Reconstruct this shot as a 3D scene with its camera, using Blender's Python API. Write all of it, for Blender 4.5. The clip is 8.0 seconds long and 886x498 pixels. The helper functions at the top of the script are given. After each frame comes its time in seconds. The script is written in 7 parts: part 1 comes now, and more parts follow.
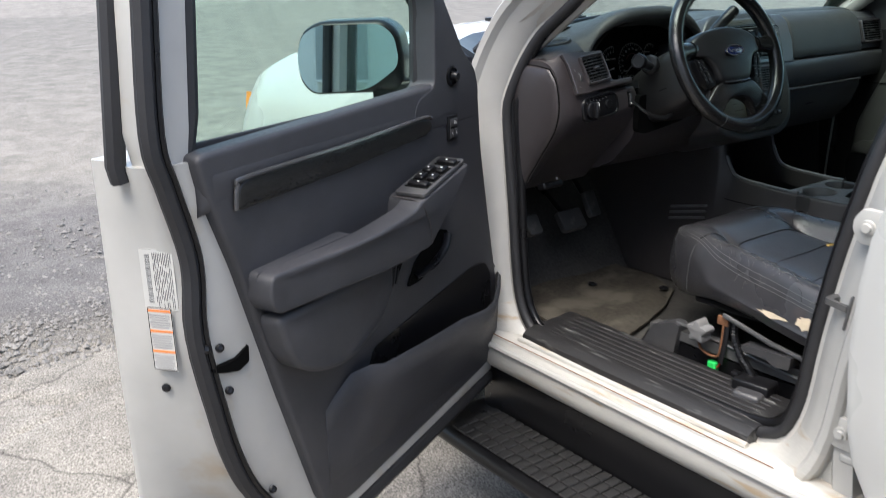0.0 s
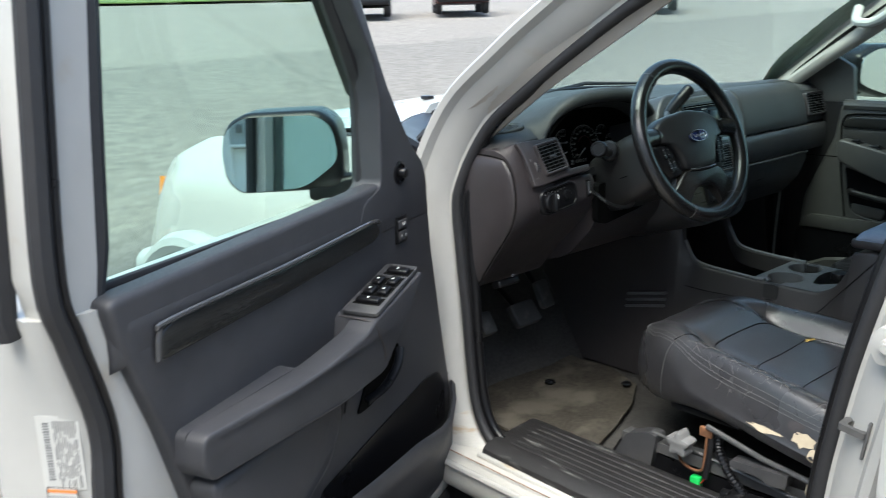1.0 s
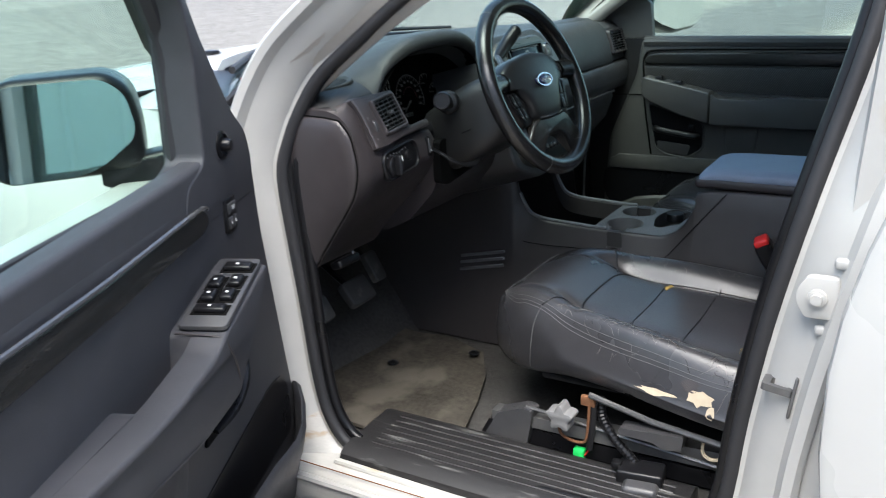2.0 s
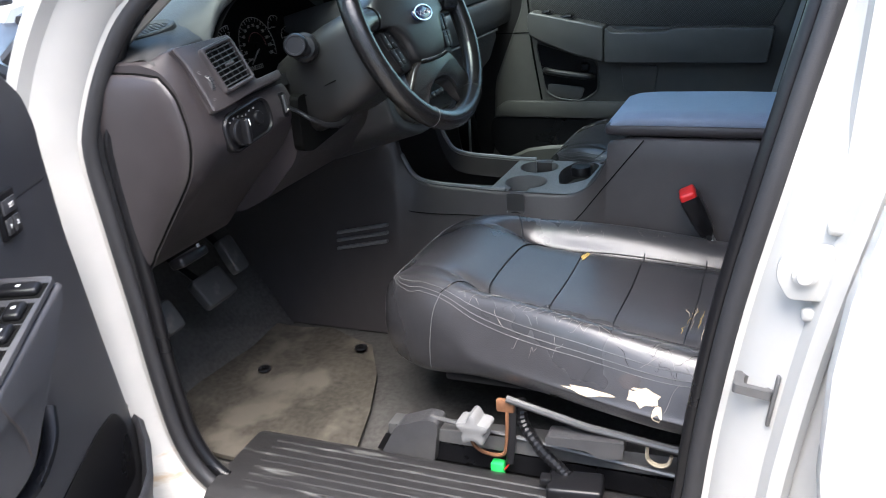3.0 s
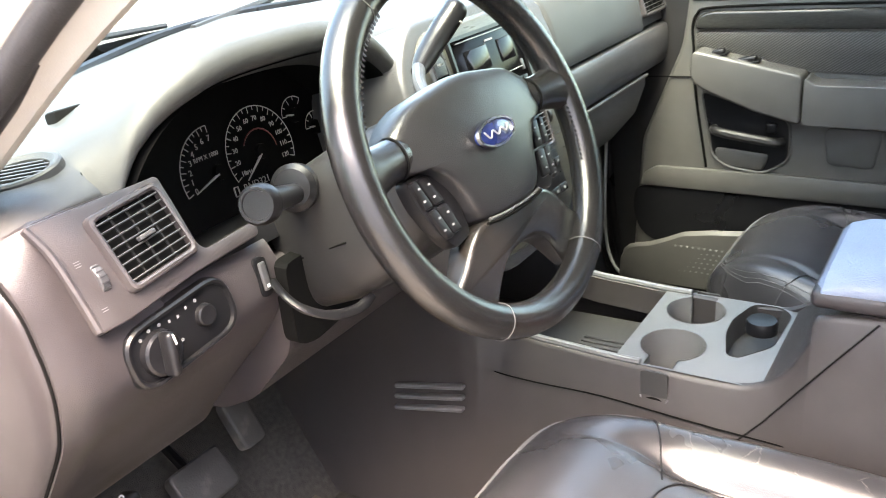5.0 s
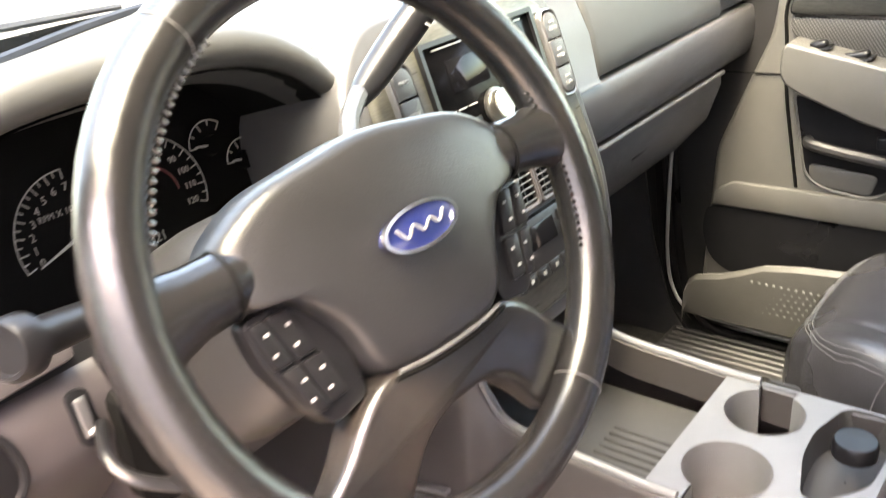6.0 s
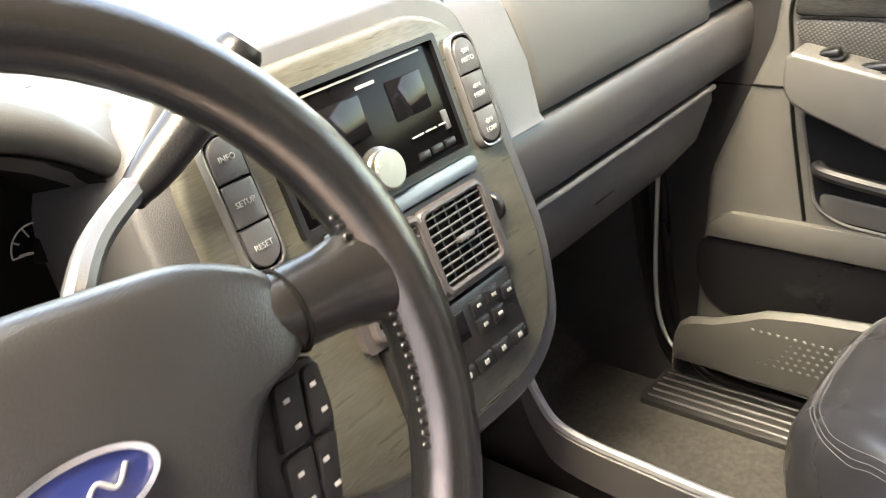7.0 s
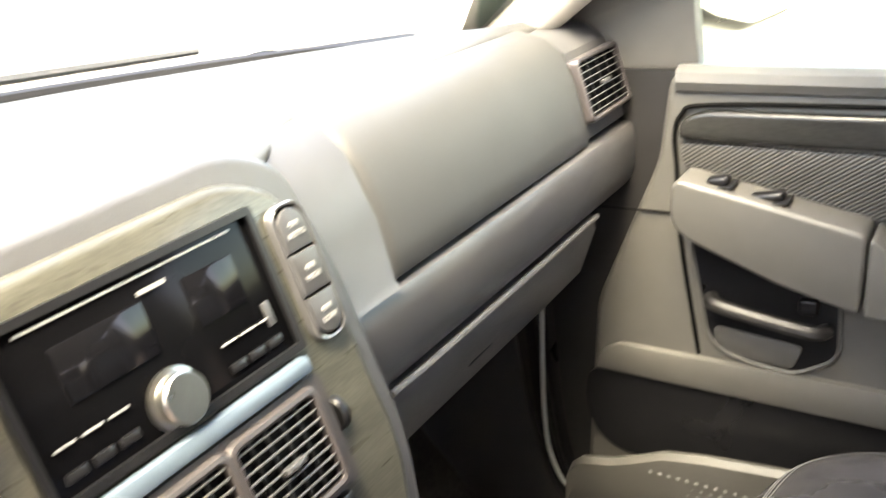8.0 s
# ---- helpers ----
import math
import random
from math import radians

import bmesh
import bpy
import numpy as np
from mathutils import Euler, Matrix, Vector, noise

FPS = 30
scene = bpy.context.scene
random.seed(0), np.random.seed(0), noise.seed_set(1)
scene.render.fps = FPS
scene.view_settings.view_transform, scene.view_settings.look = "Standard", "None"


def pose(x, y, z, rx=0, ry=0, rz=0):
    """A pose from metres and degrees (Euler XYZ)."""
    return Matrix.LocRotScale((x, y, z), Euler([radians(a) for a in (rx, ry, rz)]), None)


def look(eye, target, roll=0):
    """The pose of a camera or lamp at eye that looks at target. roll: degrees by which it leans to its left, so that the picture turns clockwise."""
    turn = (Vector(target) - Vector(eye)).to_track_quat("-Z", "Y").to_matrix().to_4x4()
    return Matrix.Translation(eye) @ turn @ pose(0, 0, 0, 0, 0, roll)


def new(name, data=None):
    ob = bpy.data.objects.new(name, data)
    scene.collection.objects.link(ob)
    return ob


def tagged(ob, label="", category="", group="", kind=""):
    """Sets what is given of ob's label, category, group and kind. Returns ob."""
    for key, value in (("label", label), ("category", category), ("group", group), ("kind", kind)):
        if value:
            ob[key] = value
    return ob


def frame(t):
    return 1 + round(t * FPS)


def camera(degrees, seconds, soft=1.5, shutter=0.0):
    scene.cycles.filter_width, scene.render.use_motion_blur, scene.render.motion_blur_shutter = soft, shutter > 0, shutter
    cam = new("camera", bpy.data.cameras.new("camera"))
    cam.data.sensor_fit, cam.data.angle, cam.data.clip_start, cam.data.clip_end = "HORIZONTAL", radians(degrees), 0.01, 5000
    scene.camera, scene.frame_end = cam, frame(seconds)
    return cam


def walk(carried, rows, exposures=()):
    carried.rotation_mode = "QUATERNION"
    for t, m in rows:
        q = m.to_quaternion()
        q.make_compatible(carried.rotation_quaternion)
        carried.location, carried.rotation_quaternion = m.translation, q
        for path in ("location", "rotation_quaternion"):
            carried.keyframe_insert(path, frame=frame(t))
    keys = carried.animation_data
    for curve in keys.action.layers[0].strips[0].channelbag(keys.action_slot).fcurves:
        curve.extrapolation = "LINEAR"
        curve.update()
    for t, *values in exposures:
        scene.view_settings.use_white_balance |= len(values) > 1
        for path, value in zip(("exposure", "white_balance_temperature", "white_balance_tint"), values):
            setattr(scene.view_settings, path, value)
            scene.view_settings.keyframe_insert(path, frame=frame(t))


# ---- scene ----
cam = camera(53.5, 8.0, 0.6, 0.3)
PATH = [
    (0, (-2.209, -1.315, 1.533), (-1.079, 0.217, 0.921), -1.1),
    (0.5, (-2.155, -1.179, 1.559), (-1.012, 0.374, 1.026), -1.8),
    (1, (-2.111, -1.075, 1.59), (-0.812, 0.361, 1.089), -1.5),
    (1.5, (-2.086, -0.896, 1.595), (-0.571, 0.294, 1.058), -1.9),
    (2, (-2.025, -0.758, 1.564), (-0.401, 0.232, 0.945), -2.6),
    (2.2, (-1.972, -0.72, 1.543), (-0.327, 0.211, 0.892), -3.0),
    (3.3, (-1.643, -0.551, 1.487), (0.087, 0.15, 0.769), -4.3),
    (3.5, (-1.598, -0.517, 1.513), (0.142, 0.183, 0.818), -4.4),
    (4, (-1.471, -0.465, 1.549), (0.255, 0.284, 0.868), -4.7),
    (4.5, (-1.253, -0.45, 1.562), (0.393, 0.443, 0.861), -5.2),
    (4.7, (-1.173, -0.44, 1.56), (0.427, 0.522, 0.843), -5.1),
    (5.8, (-0.781, -0.318, 1.516), (0.616, 0.827, 0.657), -7.1),
    (6, (-0.711, -0.32, 1.528), (0.67, 0.863, 0.696), -6.3),
    (6.2, (-0.647, -0.322, 1.52), (0.721, 0.91, 0.739), -6.6),
    (6.5, (-0.568, -0.307, 1.53), (0.776, 0.93, 0.714), -6.5),
    (6.9, (-0.465, -0.267, 1.518), (0.879, 0.928, 0.644), -7.5),
    (7, (-0.442, -0.258, 1.517), (0.883, 0.954, 0.638), -7.7),
    (7.3, (-0.384, -0.241, 1.517), (0.895, 1.035, 0.659), -7.9),
    (7.5, (-0.352, -0.231, 1.517), (0.957, 1.028, 0.679), -7.9),
    (7.6, (-0.337, -0.224, 1.518), (0.995, 1.007, 0.677), -7.6),
    (8, (-0.279, -0.19, 1.54), (1.244, 0.855, 0.773), -6.0),
]
walk(cam, [(t, look(eye, target, roll)) for t, eye, target, roll in PATH],
     [(0.0, 1.68, 6600, 9), (1.0, 1.84, 6500, 4), (2.2, 2.1, 6400, 9), (3.5, 3.25, 6500, 12), (4.7, 4.2, 7600, 15), (5.8, 5.1, 9000, 26), (7.0, 4.85, 9500, 27), (8.0, 4.85, 9300, 26)])

# ---- light ----
SUN_EL, SUN_AZ = 66.0, -112.0
world = bpy.data.worlds.new("world")
scene.world = world
world.use_nodes = True
wn = world.node_tree.nodes
sky = wn.new("ShaderNodeTexSky")
sky.sky_type, sky.sun_disc = "NISHITA", False
sky.sun_elevation, sky.sun_rotation = radians(SUN_EL), radians(SUN_AZ)
sky.air_density, sky.dust_density = 1.0, 3.0
wn["Background"].inputs["Strength"].default_value = 0.14
world.node_tree.links.new(sky.outputs["Color"], wn["Background"].inputs["Color"])
sun_data = bpy.data.lights.new("sun", "SUN")
sun_data.energy, sun_data.angle, sun_data.color = 1.5, radians(45), (1.0, 0.985, 0.955)
sun = new("sun", sun_data)
sun.matrix_world = pose(0, 0, 20, 90 - SUN_EL, 0, 180 - SUN_AZ)


# ---- materials ----
def material(name, colour, rough=0.5, metal=0.0, grain=0.0, scale=60.0, vary=0.12, bump=0.0, bump_scale=400.0, spec=0.5, coat=0.0,
             dirt=None, dirt_scale=3.0, dirt_from=0.55, voronoi=False, stretch=(1, 1, 1)):
    """A surface with a fine grain, a broad variation, relief and, where given, dirt of another colour."""
    m = bpy.data.materials.new(name)
    m.use_nodes = True
    n, l = m.node_tree.nodes, m.node_tree.links
    s = n["Principled BSDF"]
    s.inputs["Roughness"].default_value, s.inputs["Metallic"].default_value = rough, metal
    s.inputs["Specular IOR Level"].default_value, s.inputs["Coat Weight"].default_value = spec, coat
    s.inputs["Coat Roughness"].default_value = 0.08
    at = n.new("ShaderNodeTexCoord")
    mp = n.new("ShaderNodeMapping")
    mp.inputs["Scale"].default_value = stretch
    l.new(at.outputs["Object"], mp.inputs["Vector"])

    def noise_at(sc, detail=4.0):
        t = n.new("ShaderNodeTexNoise")
        t.inputs["Scale"].default_value, t.inputs["Detail"].default_value = sc, detail
        l.new(mp.outputs["Vector"], t.inputs["Vector"])
        return t

    def mix(a, b, f):
        x = n.new("ShaderNodeMix")
        x.data_type = "RGBA"
        for k, v in ((6, a), (7, b)):
            if isinstance(v, tuple):
                x.inputs[k].default_value = (*v, 1.0)
            else:
                l.new(v, x.inputs[k])
        l.new(f, x.inputs[0])
        return x.outputs[2]

    def ramp(v, lo, hi):
        r = n.new("ShaderNodeMapRange")
        r.inputs["From Min"].default_value, r.inputs["From Max"].default_value = lo, hi
        l.new(v, r.inputs["Value"])
        return r.outputs["Result"]
    dark = tuple(c * (1 - vary) for c in colour)
    light = tuple(min(1.0, c * (1 + vary)) for c in colour)
    col = mix(dark, light, ramp(noise_at(scale).outputs["Fac"], 0.3, 0.7))
    col2 = mix(tuple(c * (1 - vary * 0.8) for c in colour), tuple(min(1.0, c * (1 + vary * 0.8)) for c in colour), ramp(noise_at(scale / 14).outputs["Fac"], 0.3, 0.7))
    half = n.new("ShaderNodeValue")
    half.outputs[0].default_value = 0.5
    col = mix(col, col2, half.outputs[0])
    if dirt:
        f = ramp(noise_at(dirt_scale, 8.0).outputs["Fac"], dirt_from, dirt_from + 0.12)
        col = mix(col, dirt, f)
    l.new(col, s.inputs["Base Color"])
    rr = n.new("ShaderNodeMapRange")
    rr.inputs["To Min"].default_value, rr.inputs["To Max"].default_value = rough - min(0.1, rough * 0.5), min(1.0, rough + min(0.1, rough * 0.5))
    l.new(noise_at(scale / 5).outputs["Fac"], rr.inputs["Value"])
    l.new(rr.outputs["Result"], s.inputs["Roughness"])
    if bump:
        if voronoi:
            t = n.new("ShaderNodeTexVoronoi")
            t.feature = "DISTANCE_TO_EDGE"
            t.inputs["Scale"].default_value = bump_scale
            l.new(mp.outputs["Vector"], t.inputs["Vector"])
            height = ramp(t.outputs["Distance"], 0.0, 0.25)
        else:
            height = noise_at(bump_scale, 2.0).outputs["Fac"]
        b = n.new("ShaderNodeBump")
        b.inputs["Strength"].default_value, b.inputs["Distance"].default_value = bump, 0.002
        l.new(height, b.inputs["Height"])
        l.new(b.outputs["Normal"], s.inputs["Normal"])
    return m


def glass_material(name, tint, gloss_rough=0.01):
    m = bpy.data.materials.new(name)
    m.use_nodes = True
    n, l = m.node_tree.nodes, m.node_tree.links
    n.remove(n["Principled BSDF"])
    clear, shine, facing, both = n.new("ShaderNodeBsdfTransparent"), n.new("ShaderNodeBsdfGlossy"), n.new("ShaderNodeLayerWeight"), n.new("ShaderNodeMixShader")
    power, gloss = n.new("ShaderNodeMath"), n.new("ShaderNodeMapRange")
    power.operation, power.inputs[1].default_value = "POWER", 5.0
    gloss.inputs["To Min"].default_value, gloss.inputs["To Max"].default_value = 0.03, 0.7
    clear.inputs["Color"].default_value = (*tint, 1)
    shine.inputs["Roughness"].default_value = gloss_rough
    l.new(facing.outputs["Facing"], power.inputs[0])
    l.new(power.outputs[0], gloss.inputs["Value"])
    l.new(gloss.outputs["Result"], both.inputs[0])
    l.new(clear.outputs[0], both.inputs[1])
    l.new(shine.outputs[0], both.inputs[2])
    l.new(both.outputs[0], n["Material Output"].inputs[0])
    return m


WHITE = material("white_paint", (0.47, 0.47, 0.45), 0.28, coat=0.5, vary=0.03, scale=8, dirt=(0.46, 0.44, 0.39), dirt_scale=5.0, dirt_from=0.64)
WORN_WHITE = material("worn_white_paint", (0.395, 0.39, 0.37), 0.35, coat=0.3, vary=0.06, scale=20, dirt=(0.36, 0.31, 0.24), dirt_scale=7.0, dirt_from=0.63)
RUSTY_WHITE = material("stained_white_paint", (0.44, 0.43, 0.40), 0.4, coat=0.2, vary=0.08, scale=20, dirt=(0.37, 0.29, 0.20), dirt_scale=3.0, dirt_from=0.57, stretch=(7, 1.8, 14))
SCUFFED = material("scuffed_black_plastic", (0.017, 0.0165, 0.017), 0.42, vary=0.15, scale=40, bump=0.2, bump_scale=900, dirt=(0.115, 0.115, 0.11), dirt_scale=9.0, dirt_from=0.60, stretch=(9, 1, 3))
DUSTY = material("dusty_rubber", (0.040, 0.039, 0.038), 0.6, vary=0.3, scale=40, bump=0.2, bump_scale=300, dirt=(0.10, 0.095, 0.085), dirt_scale=20.0, dirt_from=0.58)
TREAD = material("worn_tread_rubber", (0.014, 0.014, 0.0145), 0.55, vary=0.3, scale=40, bump=0.2, bump_scale=300, dirt=(0.055, 0.053, 0.050), dirt_scale=14.0, dirt_from=0.60)
PLASTIC = material("dark_grained_plastic", (0.0448, 0.0448, 0.0476), 0.36, vary=0.15, scale=40, bump=0.25, bump_scale=900, spec=0.6, dirt=(0.056, 0.055, 0.055), dirt_scale=7.0, dirt_from=0.54)
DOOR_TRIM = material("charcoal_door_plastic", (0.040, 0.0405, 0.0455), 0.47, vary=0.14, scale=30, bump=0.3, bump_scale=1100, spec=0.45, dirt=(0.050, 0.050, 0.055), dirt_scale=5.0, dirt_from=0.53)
# same door plastic, brightened and warmed for the light on the far door
LIT_DOOR_TRIM = material("lit_door_plastic", (0.070, 0.068, 0.064), 0.42, vary=0.10, scale=30, bump=0.25, bump_scale=1100, spec=0.55)
WOVEN = material("woven_trim_cloth", (0.0840, 0.0812, 0.0770), 0.5, vary=0.1, scale=30, bump=0.9, bump_scale=330, spec=0.4)


def weave(m, pitch):
    """Cross-woven threads of the given pitch, as relief and as dark gaps."""
    n, l = m.node_tree.nodes, m.node_tree.links
    at, s = n.new("ShaderNodeTexCoord"), n["Principled BSDF"]
    waves = []
    for turn in (35, -55):
        mp = n.new("ShaderNodeMapping")
        mp.inputs["Rotation"].default_value = (math.radians(turn), 0, 0)
        w = n.new("ShaderNodeTexWave")
        w.bands_direction = "Y"
        w.inputs["Scale"].default_value = 0.314 / pitch
        w.inputs["Distortion"].default_value = 0.4
        l.new(at.outputs["Object"], mp.inputs["Vector"])
        l.new(mp.outputs["Vector"], w.inputs["Vector"])
        waves.append(w.outputs["Fac"])
    top = n.new("ShaderNodeMath")
    top.operation = "MULTIPLY"
    l.new(waves[0], top.inputs[0])
    l.new(waves[1], top.inputs[1])
    gap = n.new("ShaderNodeMapRange")
    gap.inputs["To Min"].default_value = 0.35
    gap.inputs["To Max"].default_value = 1.35
    l.new(top.outputs[0], gap.inputs["Value"])
    tint = n.new("ShaderNodeMix")
    tint.data_type, tint.blend_type = "RGBA", "MULTIPLY"
    tint.inputs[0].default_value = 1.0
    l.new(s.inputs["Base Color"].links[0].from_socket, tint.inputs[6])
    l.new(gap.outputs["Result"], tint.inputs[7])
    l.new(tint.outputs[2], s.inputs["Base Color"])
    bump = n.new("ShaderNodeBump")
    bump.inputs["Strength"].default_value, bump.inputs["Distance"].default_value = 0.8, 0.001
    l.new(top.outputs[0], bump.inputs["Height"])
    l.new(bump.outputs["Normal"], s.inputs["Normal"])


weave(WOVEN, 0.0042)
COLUMN = material("dark_column_plastic", (0.015, 0.0145, 0.0148), 0.38, vary=0.12, scale=30, bump=0.2, bump_scale=1100, spec=0.5)
CONSOLE = material("charcoal_console_plastic", (0.036, 0.0325, 0.0322), 0.40, vary=0.12, scale=30, bump=0.2, bump_scale=1100, spec=0.5)
DECK = material("grey_console_plastic", (0.1190, 0.1218, 0.1232), 0.34, vary=0.12, scale=30, bump=0.2, bump_scale=900, spec=0.6)
PLASTIC_SOFT = material("dark_soft_plastic", (0.038, 0.0385, 0.0385), 0.50, vary=0.10, scale=30, bump=0.25, bump_scale=1200, spec=0.35)
PLASTIC_WARM = material("warm_grey_plastic", (0.033, 0.0285, 0.0300), 0.40, vary=0.15, scale=30, bump=0.2, bump_scale=1100, spec=0.5, dirt=(0.042, 0.037, 0.038), dirt_scale=6.0, dirt_from=0.52)
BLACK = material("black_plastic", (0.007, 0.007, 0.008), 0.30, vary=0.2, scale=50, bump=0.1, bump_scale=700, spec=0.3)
# true blacks, and near-black plates that stand in for shade inside openings
VOID = material("black_and_recess_shade", (0.002, 0.002, 0.002), 0.8, vary=0.2, scale=50, spec=0.1)
RUBBER = material("black_rubber", (0.016, 0.016, 0.018), 0.6, vary=0.2, scale=50, bump=0.15, bump_scale=500)
LEATHER = material("black_leather", (0.033, 0.0325, 0.0355), 0.29, vary=0.25, scale=25, coat=0.12, bump=0.10, bump_scale=430, voronoi=True, spec=0.6)
# lid leather, pale and blue to carry the sky's reflection in its colour
LEATHER_SKYLIT = material("skylit_leather", (0.22, 0.27, 0.36), 0.40, vary=0.1, scale=25, bump=0.3, bump_scale=300, voronoi=True, spec=0.6)
COVER_HIDE = material("grained_cover_vinyl", (0.014, 0.014, 0.015), 0.34, vary=0.2, scale=30, bump=0.10, bump_scale=520, voronoi=True, spec=0.5)
WRAP = material("leather_wrap", (0.008, 0.0078, 0.008), 0.22, vary=0.3, scale=30, bump=0.10, bump_scale=800, voronoi=True, spec=0.6, coat=0.15, dirt=(0.020, 0.017, 0.015), dirt_scale=9.0, dirt_from=0.60)
CARPET = material("dark_carpet", (0.055, 0.053, 0.050), 0.95, vary=0.4, scale=120, bump=1.0, bump_scale=700, spec=0.1)
MAT = material("worn_carpet_mat", (0.050, 0.045, 0.037), 0.95, vary=0.45, scale=90, bump=1.0, bump_scale=600, spec=0.1, dirt=(0.092, 0.083, 0.068), dirt_scale=8.0, dirt_from=0.48)
WOOD = material("dark_woodgrain_trim", (0.020, 0.020, 0.019), 0.22, vary=0.5, scale=90, coat=0.1, spec=0.35, stretch=(1, 1, 9))
# woodgrain lightened to olive, with the stack's reflections in its colour
WOOD_LIT = material("lit_woodgrain_trim", (0.050, 0.049, 0.040), 0.30, vary=0.55, scale=90, coat=0.15, spec=0.4, stretch=(1, 1, 9))
GLOSSY = material("glossy_grey_plastic", (0.06, 0.06, 0.062), 0.15, vary=0.05, coat=0.6)
RADIO_BLACK = material("gloss_black_plastic", (0.0025, 0.0025, 0.003), 0.15, vary=0.1, spec=0.08)
CHROME = material("chrome", (0.75, 0.75, 0.76), 0.15, metal=1.0, vary=0.03)
STEEL = material("zinc_steel", (0.50, 0.49, 0.46), 0.4, metal=0.9, vary=0.15, scale=60)
RUST = material("rusty_steel", (0.17, 0.075, 0.035), 0.8, metal=0.2, vary=0.4, scale=80, bump=0.5, bump_scale=300)
GLASS = glass_material("green_tinted_glass", (0.80, 0.915, 0.865))
SCREEN_GLASS = glass_material("windscreen_glass", (0.84, 0.925, 0.90))
GLASS_DARK = material("dark_display", (0.004, 0.004, 0.005), 0.10, vary=0.1, spec=0.2)
BRUSHED = material("brushed_metal", (0.34, 0.33, 0.30), 0.30, metal=1.0, vary=0.08, scale=200)
STEEL_BLUE = material("bluish_plastic", (0.075, 0.105, 0.135), 0.3, vary=0.1)
STEEL_DARK = material("dark_steel", (0.14, 0.14, 0.14), 0.4, metal=0.6, vary=0.2, scale=60)
STITCH = material("grey_thread", (0.10, 0.10, 0.10), 0.7, vary=0.2, scale=300)
CRACK = material("pale_crack", (0.17, 0.16, 0.145), 0.8, vary=0.3, scale=200)
CLADDING_DARK = material("mid_grey_plastic", (0.16, 0.16, 0.16), 0.5, vary=0.1, scale=30)
DIAL_PRINT = material("dial_print", (0.27, 0.27, 0.26), 0.5, vary=0.02)
GRAVEL = material("pale_stone", (0.19, 0.183, 0.172), 0.9, vary=0.5, scale=30, spec=0.2)
DARK_RED = material("dark_red_paint", (0.10, 0.012, 0.014), 0.3, vary=0.05)
DARK_GREY = material("dark_grey_paint", (0.05, 0.055, 0.06), 0.3, vary=0.05)
CLADDING_WHITE = material("white_cladding", (0.84, 0.83, 0.80), 0.5, vary=0.04, scale=4)
MIRROR = material("mirror_silver", (0.82, 0.85, 0.85), 0.02, metal=1.0, vary=0.01)
AMBER = material("amber_lens", (0.85, 0.28, 0.02), 0.2, vary=0.05, coat=0.6)
RED = material("red_plastic", (0.60, 0.02, 0.02), 0.35, vary=0.05)
GREEN = material("green_plastic", (0.02, 0.50, 0.10), 0.4, vary=0.08)
PRINT = material("white_print", (0.72, 0.72, 0.70), 0.5, vary=0.02)
PRINT_GREY = material("grey_print", (0.24, 0.24, 0.24), 0.5, vary=0.02)
ORANGE = material("orange_print", (0.70, 0.22, 0.06), 0.5, vary=0.02)
PAPER = material("label_paper", (0.47, 0.465, 0.44), 0.5, vary=0.05)
BLUE = material("blue_enamel", (0.010, 0.018, 0.085), 0.2, vary=0.05, coat=0.6)
CREAM = material("torn_backing", (0.42, 0.355, 0.26), 0.8, vary=0.15, scale=60)
YELLOW = material("yellow_foam", (0.46, 0.31, 0.09), 0.9, vary=0.2, scale=90)
CLADDING = material("grey_cladding", (0.36, 0.38, 0.38), 0.5, vary=0.06, scale=20)
PILLAR = material("beige_grey_pillar_trim", (0.36, 0.335, 0.30), 0.7, vary=0.04, scale=60, bump=0.2, bump_scale=800)
HEADLINER = material("light_grey_trim", (0.58, 0.58, 0.55), 0.8, vary=0.04, scale=60, bump=0.2, bump_scale=800)
PAVEMENT = material("pavement", (0.20, 0.19, 0.176), 0.9, vary=0.42, scale=90, bump=1.0, bump_scale=60, spec=0.2, dirt=(0.24, 0.229, 0.211), dirt_scale=5.0, dirt_from=0.52)
GRASS = material("grass", (0.10, 0.15, 0.04), 0.9, vary=0.4, scale=6)


